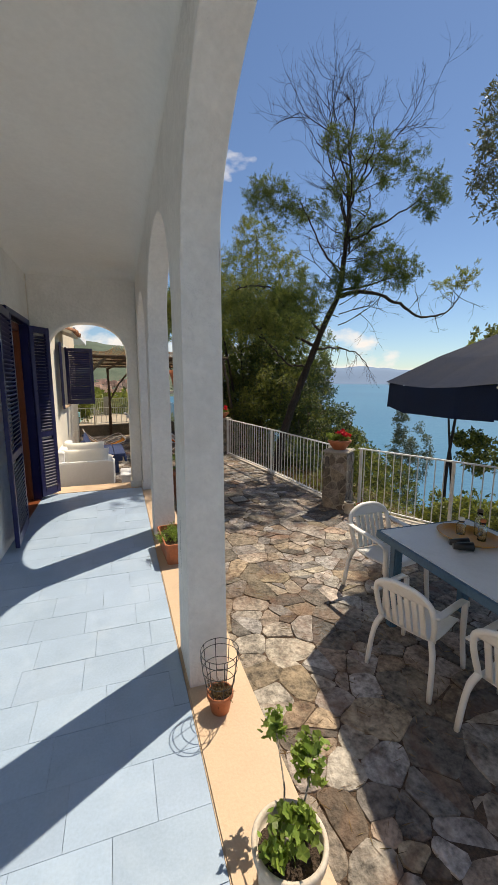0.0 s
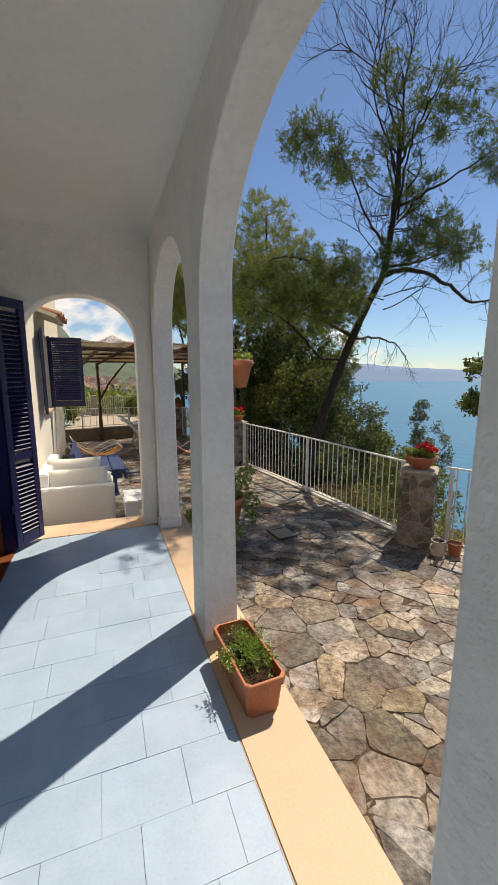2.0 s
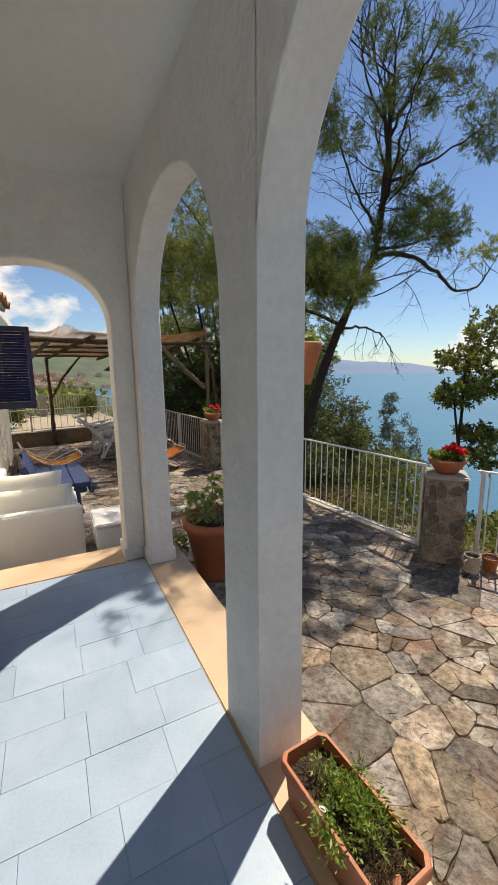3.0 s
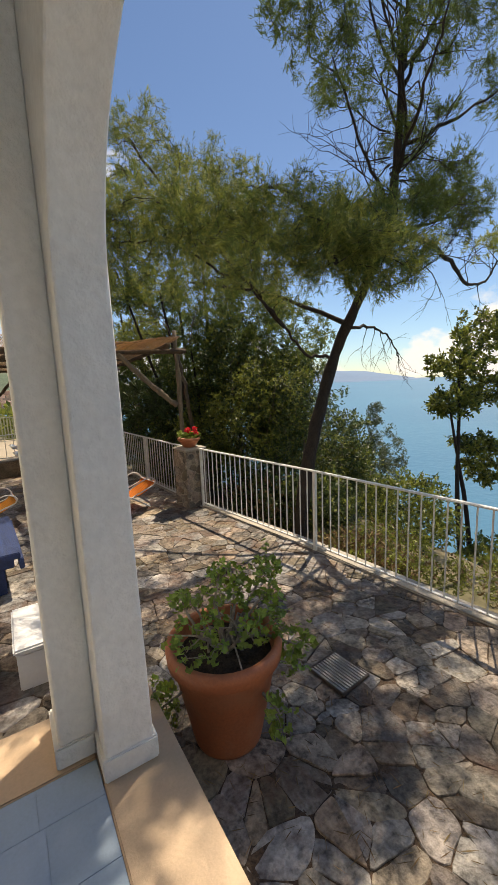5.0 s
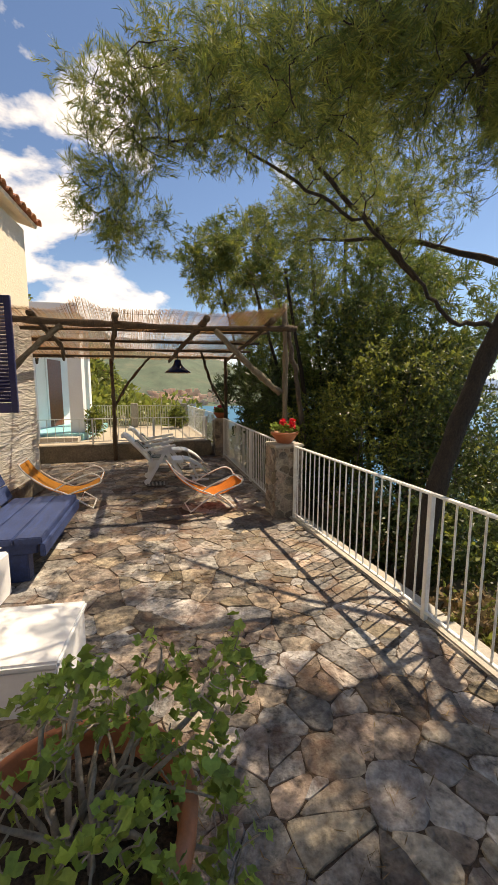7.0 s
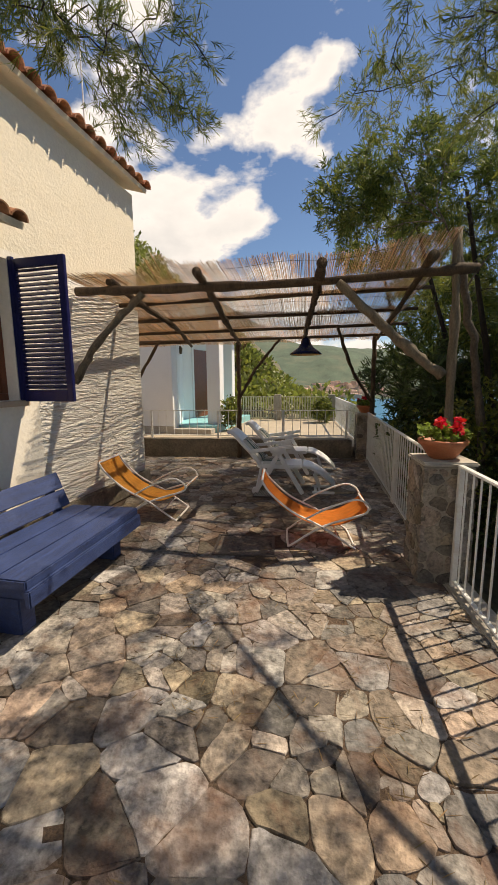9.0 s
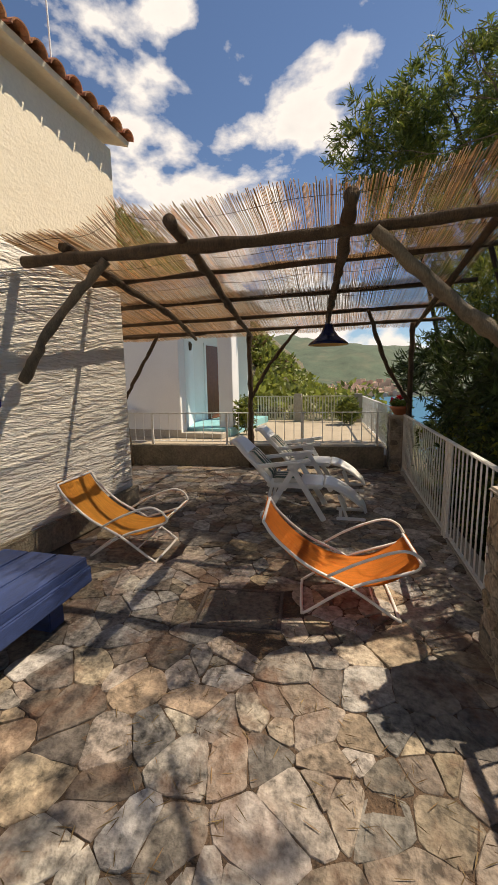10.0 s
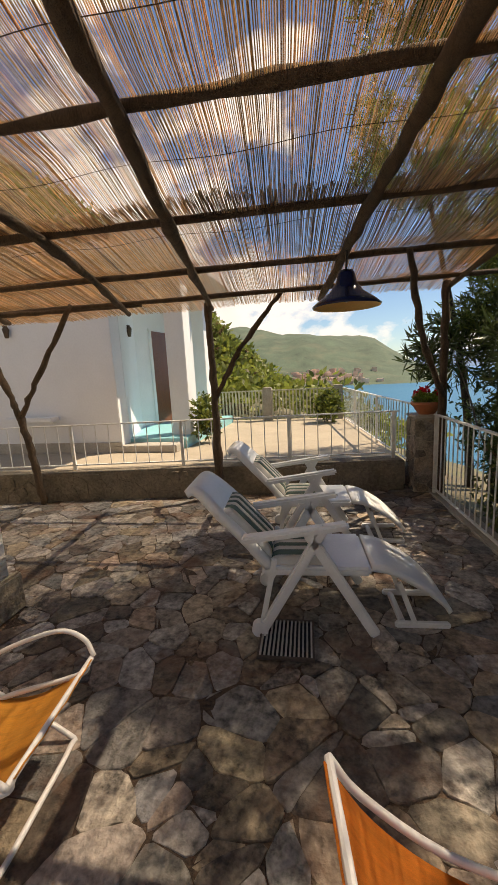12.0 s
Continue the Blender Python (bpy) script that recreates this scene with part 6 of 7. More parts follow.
pillow("seat_cushion", "thick off-white seat cushion on the masonry seat", at(-0.52, 6.78, 0.055), 0.72, 0.60, 0.14, CUSHION, group="sofa cushions")
pillow("seat_cushion", "thick off-white seat cushion on the masonry seat", at(-0.50, 7.42, 0.055), 0.72, 0.60, 0.14, CUSHION, group="sofa cushions")
pillow("back_cushion", "plump off-white cushion propped upright on the seat", at(-0.55, 6.63, 0.22) @ Matrix.Rotation(radians(74), 4, "X"), 0.72, 0.34, 0.14, CUSHION, group="sofa cushions")
pillow("back_cushion", "plump off-white cushion propped upright on the seat", at(-0.60, 7.05, 0.26) @ Matrix.Rotation(radians(70), 4, "X"), 0.66, 0.36, 0.14, CUSHION, group="sofa cushions")
pillow("blue_cloth", "crumpled bright blue cloth lying on the cushions", at(-0.50, 6.86, 0.20, 20) @ Matrix.Rotation(radians(25), 4, "X"), 0.30, 0.2, 0.1, BLUECLOTH, "cloth")
wb = thing("side_block", "low white painted block table beside the seat", "side table", at(0.28, 6.79, T, 0))
part("top", box(-0.31, 0.32, -0.27, 0.28, 0.25, 0.29, 0.012), WHITEPAINT, wb)
part("body", box(-0.295, 0.305, -0.255, 0.265, 0.0, 0.249, 0.01), WHITEPAINT, wb)

# hanging lamp
lp = thing("pendant_lamp", "navy enamel pendant lamp hanging from the pergola", "lamp", at(1.10, 12.2, 1.50))
part("shade", lathe([(0.235, 0.0), (0.24, 0.01), (0.20, 0.045), (0.12, 0.10), (0.075, 0.16), (0.06, 0.22), (0.045, 0.245), (0.0, 0.25)], 32), LAMPBLUE, lp, smooth=True)
part("lining", lathe([(0.232, 0.001), (0.195, 0.04), (0.115, 0.092), (0.07, 0.15), (0.0, 0.19)], 32), LAMPIN, lp, "warm yellow reflector lining", smooth=True)
part("bulb", lathe([(0, 0.03), (0.03, 0.045), (0.036, 0.08), (0.02, 0.12), (0.014, 0.15)], 16), mat("frosted_bulb", (0.8, 0.78, 0.7), 0.3), lp, smooth=True)
part("cord", tube([(0, 0, 0.25), (0.005, 0, 0.36), (0.0, 0.01, 0.45)], 0.008, 8), WIRE, lp)


# pots
def pot(name, label, m, r, h, material, rim=0.02, squash=(1, 1), cat="flower pot", group="", taper=0.72):
    p = thing(name, label, cat, m, group)
    part("pot", lathe([(0, 0), (r * taper, 0), (r * taper * 1.02, h * 0.03), (r * 0.95, h - rim * 1.9), (r * 1.04, h - rim * 1.8), (r * 1.06, h - rim * 0.3), (r * 1.02, h), (r * 0.93, h), (r * 0.90, h - rim), (r * 0.86, h - rim * 2.2), (0, h - rim * 2.2)], 36, squash), material, p, smooth=False)
    bm = lathe([(r * 0.87, h - rim * 2.0), (r * 0.6, h - rim * 1.5), (r * 0.3, h - rim * 1.2), (0, h - rim * 1.3)], 24, squash)
    for v in bm.verts:
        v.co.z += 0.012 * noise.noise(v.co * 30)
    part("soil", bm, SOIL, p, "dark dry soil", smooth=True)
    for o in p.children:
        if o.name.startswith("pot"):
            o.data.polygons.foreach_set("use_smooth", [True] * len(o.data.polygons))
    return p


def lobed_leaf(rng, size):
    """Fan-shaped scalloped leaf: points in its own plane."""
    pts = [(0, 0)]
    n = 11
    for k in range(n):
        a = radians(-140 + 280 * k / (n - 1))
        r = size * (0.85 + 0.15 * math.cos(5 * a)) * (0.75 + 0.25 * math.cos(a / 2))
        pts.append((r * math.sin(a), r * math.cos(a)))
    return pts


def leafy(name, tips, rng, size, material, per=6, scatter=0.05):
    verts, faces = [], []
    for a, b_ in tips:
        for _ in range(per):
            o = a + (b_ - a) * rng.uniform(0.3, 1.15) + rng.normal(size=3) * scatter
            nrm = Vector(rng.normal(size=3) * 0.75 + np.array([0, 0, 0.75])).normalized()
            t = nrm.orthogonal().normalized()
            t = Matrix.Rotation(rng.uniform(0, 6.28), 3, nrm) @ t
            s = nrm.cross(t)
            k0 = len(verts)
            sz = size * rng.uniform(0.6, 1.25)
            for px, py in lobed_leaf(rng, sz):
                verts.append(Vector(o) + t * px + s * py + nrm * (0.22 * (px * px + py * py) / sz + rng.normal() * 0.05 * sz))
            m = len(verts) - k0
            for q in range(1, m - 1):
                faces.append((k0, k0 + q, k0 + q + 1))
    me = bpy.data.meshes.new(name)
    me.from_pydata([tuple(v) for v in verts], [], faces)
    me.materials.append(material)
    return me


STEMG = mat("pale_woody_stem", (0.30, 0.255, 0.21), 0.9, 0.3, 12.0, 60.0, 0.7)


def geranium(p, base, clumps, seed, size, per, r0=0.008, flowers=0, stem=STEMG):
    """Stems, leaves and flower heads planted in the pot p; places in the pot's own frame."""
    rng = np.random.default_rng(seed)
    bm, sk = bmesh.new(), []
    for c, rad, cnt in clumps:
        b = np.array(base) + np.array([rng.uniform(-0.06, 0.06), rng.uniform(-0.06, 0.06), -0.02]) * min(1, np.linalg.norm(rad) * 2.5)
        limb(bm, [b, b * 0.5 + np.array(c) * 0.5 + rng.normal(size=3) * 0.02 + np.array([0, 0, 0.02]), c], r0, r0 * 0.45, rng, sk, 6, 0.004, 5)
    tips = grow_to(sk, [(c, r, n * 2) for c, r, n in clumps], rng, bm, r0 * 0.2)
    part("stem", bm, stem, p, "gnarled grey stems", smooth=True)
    part("foliage", leafy("foliage", tips, rng, size, LEAFG, per, size * 0.7), None, p, "scalloped green leaves")
    if flowers:
        pts, dr = [], []
        for k in range(flowers):
            a, b = tips[int(rng.integers(len(tips)))]
            o = b + np.array([rng.normal() * 0.02, rng.normal() * 0.02, 0.05 + 0.03 * rng.random()])
            u = unit(rng, 40)
            pts.append(o + u * 0.016)
            dr.append(u + rng.normal(size=(40, 3)) * 0.3)
        part("blossom", blades(np.concatenate(pts), np.concatenate(dr), rng, 0.03, 0.03, "blossom", REDFLOWER, 0.4), None, p, "bright red flower heads")


big = pot("flower_pot", "large terracotta pot with a sprawling geranium on the paving", at(0.92, 5.59, T), 0.285, 0.55, TERRA, 0.045, taper=0.63)
geranium(big, (0.0, 0.0, 0.48), [((0.0, 0.08, 0.72), (0.17, 0.14, 0.10), 12), ((0.30, 0.06, 0.66), (0.14, 0.18, 0.16), 18), ((0.12, -0.14, 0.62), (0.15, 0.1, 0.08), 10), ((-0.16, -0.06, 0.64), (0.16, 0.15, 0.09), 12),
                                 ((0.02, 0.06, 0.86), (0.05, 0.05, 0.06), 5), ((0.38, 0.0, 0.36), (0.09, 0.16, 0.2), 14), ((0.10, -0.34, 0.30), (0.07, 0.06, 0.14), 6), ((-0.34, 0.02, 0.30), (0.07, 0.12, 0.2), 11), ((0.2, 0.26, 0.74), (0.1, 0.08, 0.1), 8),
                                 ((0.42, 0.2, 0.74), (0.08, 0.1, 0.10), 8), ((0.3, -0.2, 0.50), (0.1, 0.08, 0.1), 8), ((-0.12, 0.24, 0.66), (0.1, 0.08, 0.1), 8)], 5, 0.025, 4, 0.012)
# older woody stems that have shed their leaves
rng = np.random.default_rng(91)
bm = bmesh.new()
for k in range(14):
    a = rng.uniform(0, 6.28)
    r, h = rng.uniform(0.12, 0.36), rng.uniform(0.52, 0.8)
    s = np.array([math.cos(a), math.sin(a), 0])
    b = np.array([rng.uniform(-0.1, 0.1), rng.uniform(-0.1, 0.1), 0.46])
    limb(bm, [b, b + s * r * 0.35 + np.array([0, 0, 0.10 + rng.uniform(0, 0.08)]), b * 0.4 + s * r + np.array([0, 0, h * 0.6])], rng.uniform(0.006, 0.013), 0.003, rng, [], 6, 0.006, 5)
part("old_stem", bm, STEMG, big, "bare gnarled grey stems", smooth=True)
small = pot("flower_pot", "limewashed round pot with a leafy plant on the edge strip", at(0.405, 0.83, 0.0), 0.105, 0.2, OLDPOT, 0.018, group="small pots", taper=0.8)
geranium(small, (0, 0, 0.17), [((0.02, 0.0, 0.24), (0.05, 0.05, 0.03), 12), ((0.12, 0.12, 0.30), (0.05, 0.05, 0.06), 12), ((0.05, 0.25, 0.33), (0.03, 0.04, 0.06), 6), ((-0.04, -0.03, 0.22), (0.04, 0.04, 0.03), 8)], 6, 0.020, 6, 0.004)
tr = thing("planter_trough", "rectangular terracotta trough with herbs and dry grass", "planter", at(0.385, 3.225, 0.0, 3))


def trough(w, l, h, t=0.014):
    bm = bmesh.new()
    rings = []
    for sx, z in ((0.82, 0.0), (0.93, h - 0.04), (1.03, h - 0.038), (1.03, h - 0.004), (1.0, h), (0.90, h), (0.88, h - 0.05)):
        a, b_ = w / 2 * sx, l / 2 - (w / 2 - w / 2 * sx)
        c = 0.022
        rings.append([bm.verts.new((x, y, z)) for x, y in ((a - c, -b_), (a, -b_ + c), (a, b_ - c), (a - c, b_), (-a + c, b_), (-a, b_ - c), (-a, -b_ + c), (-a + c, -b_))])
    for p, q in zip(rings, rings[1:]):
        for k in range(8):
            bm.faces.new((p[k], p[(k + 1) % 8], q[(k + 1) % 8], q[k]))
    bm.faces.new(rings[0][::-1])
    bm.faces.new(rings[-1])
    bmesh.ops.recalc_face_normals(bm, faces=bm.faces)
    return bm


part("trough", trough(0.195, 0.46, 0.178), TERRA, tr)
bm = bmesh.new()
bmesh.ops.create_grid(bm, x_segments=10, y_segments=20, size=0.5, matrix=Matrix.Translation((0, 0, 0.138)) @ Matrix.Diagonal((0.158, 0.41, 1, 1)))
for v in bm.verts:
    v.co.z += 0.02 * noise.noise(v.co * 18)
part("soil", bm, SOIL, tr, "dry crumbly soil", smooth=True)
rng = np.random.default_rng(11)
tips, bm = [], bmesh.new()
for k in range(46):
    o = np.array([rng.normal() * 0.035 + 0.02, rng.normal() * 0.055 - 0.01, 0.15])
    e = o + np.array([rng.normal() * 0.03, rng.normal() * 0.03, rng.uniform(0.015, 0.05)])
    add_tube(bm, [o, e], [0.002, 0.0012], 4, cap=False)
    tips.append((o, e))
for k in range(10):
    o = np.array([rng.normal() * 0.02 - 0.07, rng.normal() * 0.03 + -0.04, 0.15])
    e = o + np.array([-0.03 + rng.normal() * 0.015, rng.normal() * 0.02, 0.02])
    tips.append((o, e))
part("stem", bm, BARKG, tr)
part("herb_foliage", tufts(tips, rng, 7, 6, 0.018, 0.006, "herb_leaves", LEAFG, 0.9, 0.008), None, tr, "bright green feathery herb")
gp = rng.uniform((-0.07, -0.19, 0.135), (0.07, 0.19, 0.14), (240, 3))
gp[:120, 1] = rng.normal(-0.16, 0.03, 120)
part("dry_grass", blades(gp, rng.normal(size=(240, 3)) + np.array([0, 0, 0.7]), rng, 0.045, 0.003, "dry_grass", DRY, 0.5), None, tr, "dry straw-coloured grass")
part("pebble", lathe([(0, 0.133), (0.014, 0.138), (0.018, 0.153), (0.012, 0.17), (0, 0.174)], 12), WHITEPAINT, tr, "white pebble").location = (-0.075, 0.03, 0)

cg = pot("caged_pot", "small terracotta pot with a wire cage and dry plant", at(0.375, 1.525, 0.0), 0.058, 0.095, TERRA, 0.012, group="small pots")
for k, (r, z) in enumerate(((0.052, 0.09), (0.066, 0.15), (0.078, 0.21), (0.086, 0.27), (0.086, 0.30))):
    part("ring", tube([(r * math.cos(a), r * math.sin(a), z) for a in (2 * math.pi * i / 24 for i in range(25))], 0.0018, 5), WIRE, cg, "thin dark wire")
for k in range(8):
    a = 2 * math.pi * k / 8
    part("upright", tube([(r * math.cos(a), r * math.sin(a), z) for r, z in ((0.05, 0.06), (0.066, 0.15), (0.078, 0.21), (0.086, 0.30))], 0.0018, 5), WIRE, cg, "thin dark wire")
gp = rng.uniform((-0.035, -0.035, 0.075), (0.035, 0.035, 0.09), (120, 3))
part("dry_plant", blades(gp, rng.normal(size=(120, 3)) + np.array([0, 0, 0.8]), rng, 0.05, 0.005, "dry_plant", DRY, 0.4), None, cg, "withered brown plant")

hp = pot("wall_pot", "terracotta half pot hung on the outer face of the pier", at(0.528, 3.72, 1.43), 0.085, 0.15, TERRA, 0.018, (0.8, 1.0), "wall pot", taper=0.55)
geranium(hp, (0, 0, 0.12), [((0.03, 0.0, 0.17), (0.04, 0.05, 0.03), 8)], 13, 0.018, 4, 0.004)
mug = pot("cream_pot", "cream glazed pot with a side handle beside the pillar", at(2.985, 4.50, T), 0.068, 0.16, OLDPOT, 0.008, group="small pots", taper=0.95)
part("handle", tube(smooth_path([(-0.06, 0.0, 0.13), (-0.10, 0, 0.12), (-0.10, 0, 0.07), (-0.06, 0, 0.05)], 4), 0.008, 6), OLDPOT, mug)
pot("flower_pot", "small terracotta pot with a dry plant beside the pillar", at(3.13, 4.42, T), 0.07, 0.14, TERRA, 0.014, group="small pots")
for k, (x, y, z) in enumerate(((3.0, 4.84, 0.50), (2.42, 9.36, 0.55), (2.05, 13.92, 0.52))):
    bowl = thing("flower_bowl", "terracotta bowl of red geraniums on a stone pillar", "flower bowl", at(x, y, z, 30 * k), "flower bowls")
    part("bowl", lathe([(0, 0), (0.085, 0), (0.10, 0.02), (0.155, 0.10), (0.165, 0.105), (0.172, 0.13), (0.165, 0.14), (0.150, 0.14), (0.145, 0.115), (0, 0.115)], 32), TERRA, bowl, smooth=True)
    geranium(bowl, (0, 0, 0.10), [((0.05, 0.0, 0.19), (0.10, 0.11, 0.05), 16), ((-0.09, 0.03, 0.18), (0.08, 0.09, 0.05), 12), ((0.02, -0.10, 0.16), (0.09, 0.06, 0.05), 8)], 20 + k, 0.024, 7, 0.005, 5)


# garden table, chairs, umbrella
tb = thing("garden_table", "white-topped garden table with a blue edge and legs", "table", at(2.20, 1.62, T, -2))
BLUEEDGE = mat("faded_blue_plastic", (0.05, 0.13, 0.22), 0.5, 0.12, 6, 60, 0.1)
part("tabletop", box(-0.41, 0.41, -0.68, 0.68, 0.715, 0.735, 0.006), PLASTIC, tb)
for a, b_, c_, d in ((-0.43, -0.411, -0.70, 0.70), (0.411, 0.43, -0.70, 0.70), (-0.41, 0.41, -0.70, -0.681), (-0.41, 0.41, 0.681, 0.70)):
    part("edge", box(a, b_, c_, d, 0.675, 0.733, 0.005), BLUEEDGE, tb, "faded blue edge band")
for x in (-0.33, 0.33):
    for y in (-0.58, 0.58):
        part("leg", box(x - 0.035, x + 0.035, y - 0.035, y + 0.035, 0, 0.714, 0.01), BLUEEDGE, tb, "blue leg")


def plastic_chair(label, m):
    c = thing("garden_chair", label, "chair", m, "chairs round the garden table")
    part("seat", sheet(smooth_path([(-0.20, 0, 0.415), (-0.05, 0, 0.405), (0.12, 0, 0.42), (0.21, 0, 0.43), (0.235, 0, 0.405)], 4), 0.43, 0.014, 8, 0.012), PLASTIC, c, smooth=True)
    for k in range(6):
        y = -0.145 + k * 0.058
        part("back_slat", sheet([tuple(p) for p in smooth_path([(-0.205, 0, 0.42), (-0.245, 0, 0.58), (-0.292, 0, 0.75)], 4)], 0.04, 0.012, 3), PLASTIC, c, smooth=True).location = (0, y, 0)
    band = sheet([tuple(p) for p in smooth_path([(-0.280, 0, 0.715), (-0.297, 0, 0.765), (-0.308, 0, 0.80)], 3)], 0.40, 0.016, 8)
    for v in band.verts:
        v.co.z -= 0.9 * v.co.y ** 2 * max(0.0, (v.co.z - 0.72) / 0.08)
    part("back_band", band, PLASTIC, c, smooth=True)
    part("back_rim", tube(smooth_path([(-0.20, -0.215, 0.42), (-0.25, -0.235, 0.60), (-0.29, -0.215, 0.735), (-0.305, -0.12, 0.80), (-0.31, 0, 0.815), (-0.305, 0.12, 0.80), (-0.29, 0.215, 0.735), (-0.25, 0.235, 0.60), (-0.20, 0.215, 0.42)], 4), 0.022, 8), PLASTIC, c, smooth=True)
    for s in (-1, 1):
        part("armrest", sheet([tuple(p) for p in smooth_path([(-0.275, 0, 0.66), (-0.15, 0, 0.645), (0.10, 0, 0.635), (0.21, 0, 0.615), (0.235, 0, 0.57)], 4)], 0.05, 0.016, 4), PLASTIC, c, smooth=True).location = (0, s * 0.255, 0)
        for x0, x1, w in ((0.225, 0.265, 1), (-0.21, -0.30, 0)):
            top = 0.60 if w else 0.43
            P = [(x0, s * (0.25 if w else 0.205), top), ((x0 + x1) / 2, s * 0.245, 0.3), (x1, s * 0.265, 0.0)]
            part("leg", tube(smooth_path(P, 4), [0.024] * 4 + [0.021] * 4 + [0.018], 6), PLASTIC, c, smooth=True)
    return c


ch = plastic_chair("white moulded plastic armchair at the garden table", at(2.13, 2.60, T, -84) @ Matrix.Scale(0.9, 4))
copy_thing(ch, at(1.77, 1.82, T, 20) @ Matrix.Scale(0.88, 4))
copy_thing(ch, at(1.91, 1.20, T, 14) @ Matrix.Scale(0.9, 4))
um = thing("garden_umbrella", "navy canvas garden umbrella with a hanging valance", "umbrella", at(3.38, 1.85, T, 12))
UR, UN = 1.55, 8
bm = bmesh.new()
apex = bm.verts.new((0, 0, 2.42))
rings = []
for f, z in ((0.25, 2.33), (0.5, 2.19), (0.75, 2.03), (1.0, 1.83)):
    ring = []
    for k in range(UN * 4):
        a = 2 * math.pi * k / (UN * 4)
        seg = (k % 4) / 4
        edge = math.cos(math.pi / UN) / math.cos((seg - 0.5) * 2 * math.pi / UN)
        ring.append(bm.verts.new((UR * f * edge * math.cos(a), UR * f * edge * math.sin(a), z - 0.035 * f * math.sin(math.pi * seg))))
    rings.append(ring)
n = UN * 4
for k in range(n):
    bm.faces.new((apex, rings[0][k], rings[0][(k + 1) % n]))
for a, b_ in zip(rings, rings[1:]):
    for k in range(n):
        bm.faces.new((a[k], b_[k], b_[(k + 1) % n], a[(k + 1) % n]))
part("canopy", bm, NAVYCLOTH, um)
for k in range(UN):
    vb = bmesh.new()
    cols = []
    for j in range(5):
        a = 2 * math.pi * (k * 4 + j) / n
        edge = math.cos(math.pi / UN) / math.cos((j / 4 - 0.5) * 2 * math.pi / UN)
        x, y = UR * edge * math.cos(a), UR * edge * math.sin(a)
        z = 1.828 - 0.035 * math.sin(math.pi * (j / 4 if j < 4 else 0))
        g = 1.0 - (0.02 if j in (0, 4) else 0)
        cols.append((vb.verts.new((x * g, y * g, z)), vb.verts.new((x * g * 1.006, y * g * 1.006, z - 0.19 - 0.01 * math.sin(j * 2)))))
    for p, q in zip(cols, cols[1:]):
        vb.faces.new((p[0], q[0], q[1], p[1]))
    part("valance", vb, NAVYCLOTH, um)
part("pole", tube([(0, 0, 0), (0, 0, 2.44)], 0.02, 12), WHITEMETAL, um)
part("base", lathe([(0, 0), (0.25, 0), (0.25, 0.05), (0.06, 0.09), (0.04, 0.25), (0, 0.25)], 28), CONCRETE, um)
for k in range(UN):
    a = 2 * math.pi * k / UN
    part("rib", tube([(0, 0, 2.39), (UR * 0.5 * math.cos(a), UR * 0.5 * math.sin(a), 2.165), (UR * 0.985 * math.cos(a), UR * 0.985 * math.sin(a), 1.81)], 0.008, 5), WHITEMETAL, um)
ty = thing("serving_tray", "round yellow serving tray on the garden table", "tray", at(2.33, 2.0, T + 0.735))
part("tray", lathe([(0, 0.0), (0.15, 0.0), (0.18, 0.02), (0.185, 0.022), (0.178, 0.025), (0.148, 0.007), (0, 0.007)], 32, (1.0, 1.25)), TRAYM, ty, smooth=True)
for k, (x, y, h, r) in enumerate(((2.32, 2.06, 0.10, 0.032), (2.42, 2.0, 0.17, 0.03), (2.36, 1.92, 0.13, 0.028))):
    gb = thing("glass_jar", "clear glass cruet jar with a dark lid on the tray", "jar", at(x, y, T + 0.743), "jars on the tray")
    part("jar", lathe([(0, 0), (r, 0), (r, h * 0.7), (r * 0.6, h * 0.85), (r * 0.6, h), (r * 0.5, h), (r * 0.5, h * 0.84), (r * 0.9, h * 0.68), (r * 0.9, 0.004), (0, 0.004)], 18), GLASSY, gb, smooth=True)
    part("lid", lathe([(0, h + 0.02), (r * 0.66, h + 0.02), (r * 0.66, h + 0.001), (0, h + 0.001)], 18), [WHITEPAINT, IRON, TERRA][k], gb, "small screw lid", smooth=False)
bn = thing("binoculars", "black binoculars lying on the garden table", "binoculars", at(2.12, 1.87, T + 0.735, -25))
for s in (-1, 1):
    part("barrel", tube([(-0.06, s * 0.033, 0.03), (0.0, s * 0.033, 0.032), (0.06, s * 0.036, 0.034)], [0.02, 0.026, 0.031], 14), BLACK, bn, smooth=True)
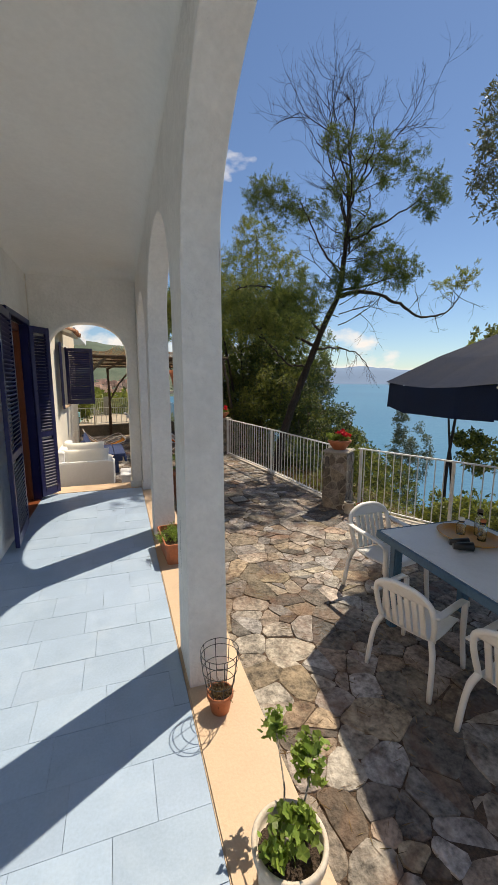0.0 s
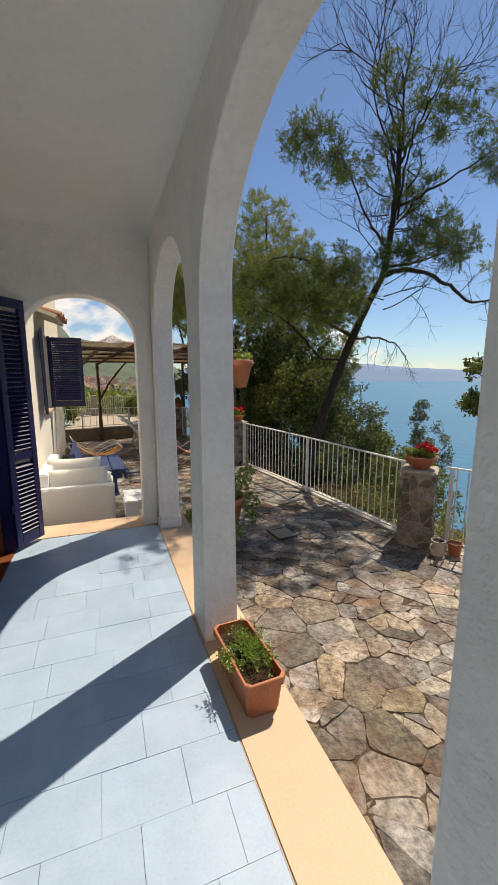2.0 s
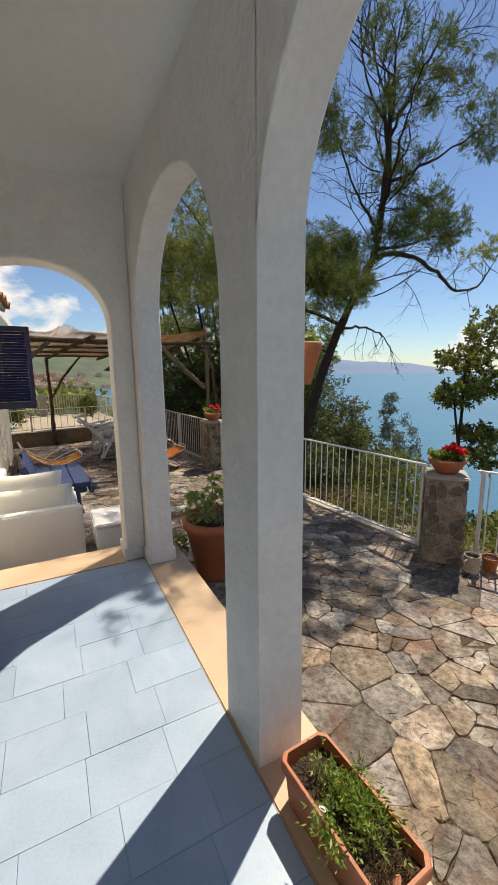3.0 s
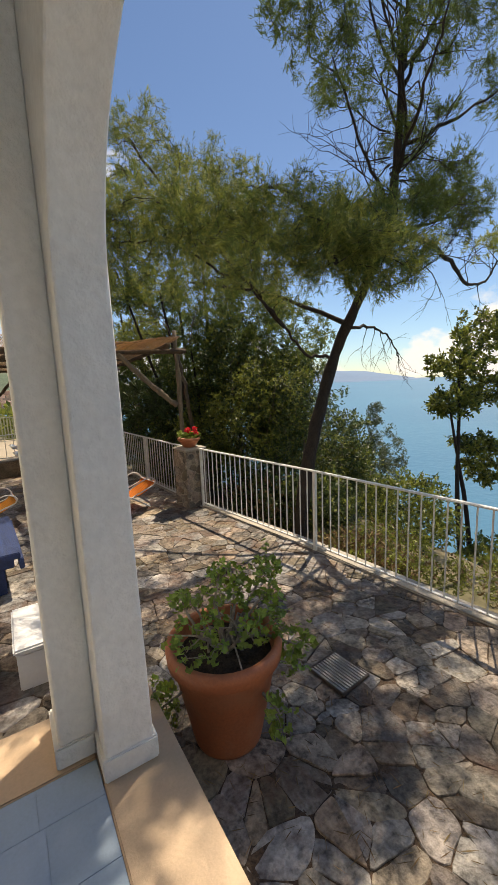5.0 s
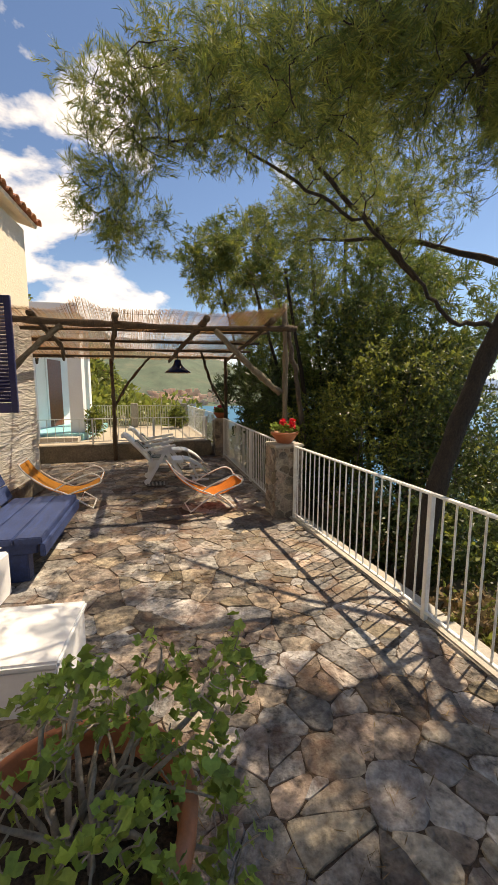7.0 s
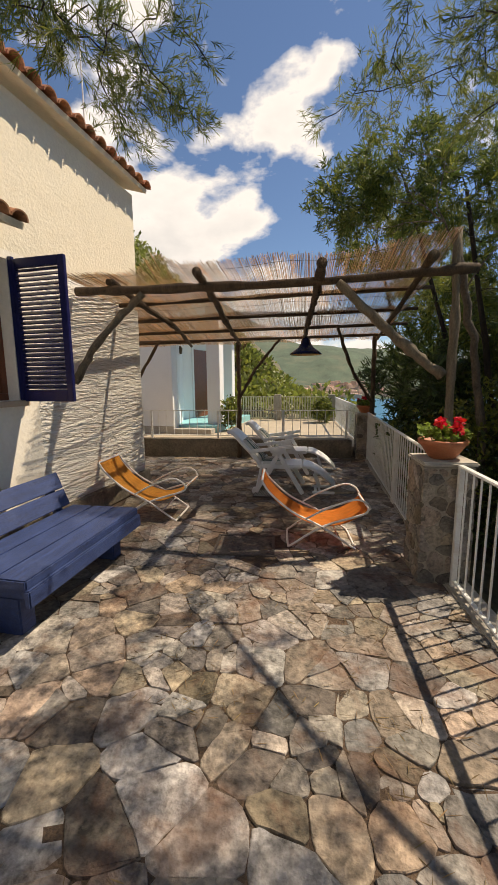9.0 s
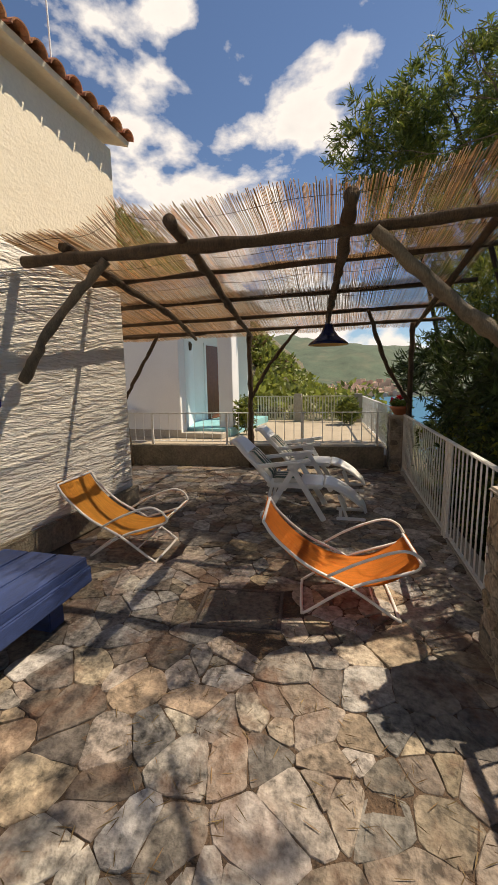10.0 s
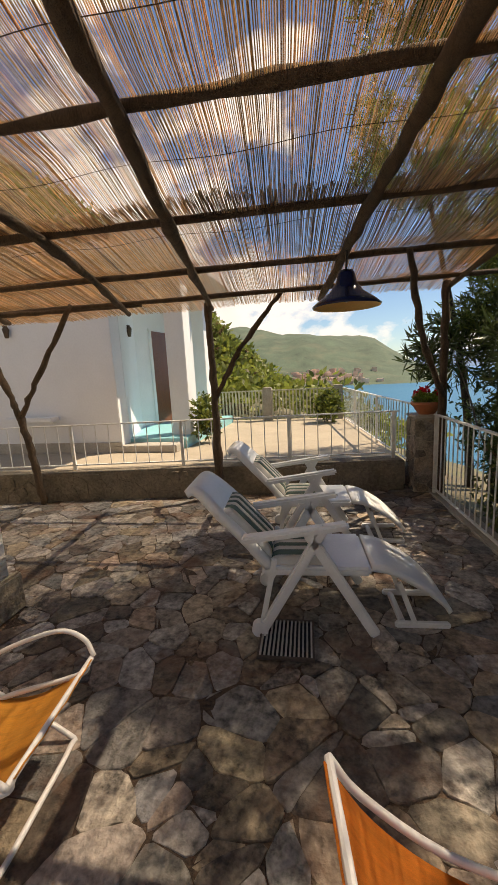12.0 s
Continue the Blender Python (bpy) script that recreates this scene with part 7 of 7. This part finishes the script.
part("bridge", box(-0.03, 0.03, -0.02, 0.02, 0.02, 0.04, 0.005), BLACK, bn)

# pine needles, twigs and leaves lying on the paving
rng = np.random.default_rng(44)
n = 6500
x, y = rng.uniform(0.6, 4.2, n), rng.uniform(0.3, 9.6, n)
m = np.array([a < rail_x(b_) - 0.1 for a, b_ in zip(x, y)])
x, y = x[m], y[m]
keep = np.array([noise.noise(Vector((a * 1.7, b_ * 1.7, 0))) > -0.12 for a, b_ in zip(x, y)])
x, y = x[keep], y[keep]
p = np.stack([x, y, np.full(len(x), T + 0.006)], 1)
d = rng.normal(size=(len(x), 3)) * np.array([1, 1, 0.02])
tagged(part("leaf_litter", blades(p, d, rng, 0.055, 0.0045, "leaf_litter", DRY, 0.02), None), "dry pine needles and twigs strewn over the paving", "litter", kind="stuff")

# ---- pieces of floors, last
rt = random.Random(12)
floor_ob = bpy.data.objects["floor"]
tile_full = {}
y = 2.53 - 0.231 * 24
row = 0
while y < 5.46:
    y1 = min(y + 0.231, 5.466)
    off = rt.uniform(0, 0.3)
    x = WALLX - 0.3 + off
    cuts = [WALLX + 0.002]
    while x < 0.245:
        if x > WALLX + 0.05:
            cuts.append(x)
        x += 0.302
    if 0.246 - cuts[-1] < 0.05:
        cuts.pop()
    cuts.append(0.246)
    if y > -3.0:
        for a, b in zip(cuts, cuts[1:]):
            w = round(b - a - 0.0018, 4)
            key = (w, round(y1 - y, 3))
            if key not in tile_full:
                me = mesh_of(box(0, w, 0, y1 - y - 0.0018, -0.003, 0.0), "tile")
                me.materials.append(BLUETILE)
                tile_full[key] = me
            ob = part("tile", tile_full[key], None, floor_ob)
            ob.location = (a + 0.00125, y + 0.00125, rt.uniform(-0.001, 0.001))
    y = y1 if y1 < 5.46 else 6
for poly in near:
    bm = bmesh.new()
    cx, cy = sum(p[0] for p in poly) / len(poly), sum(p[1] for p in poly) / len(poly)
    if add_stone(bm, [(px - cx, py - cy) for px, py in poly], T, rndp):
        part("stone", bm, STONE, terrace).location = (cx, cy, 0)
    else:
        bm.free()
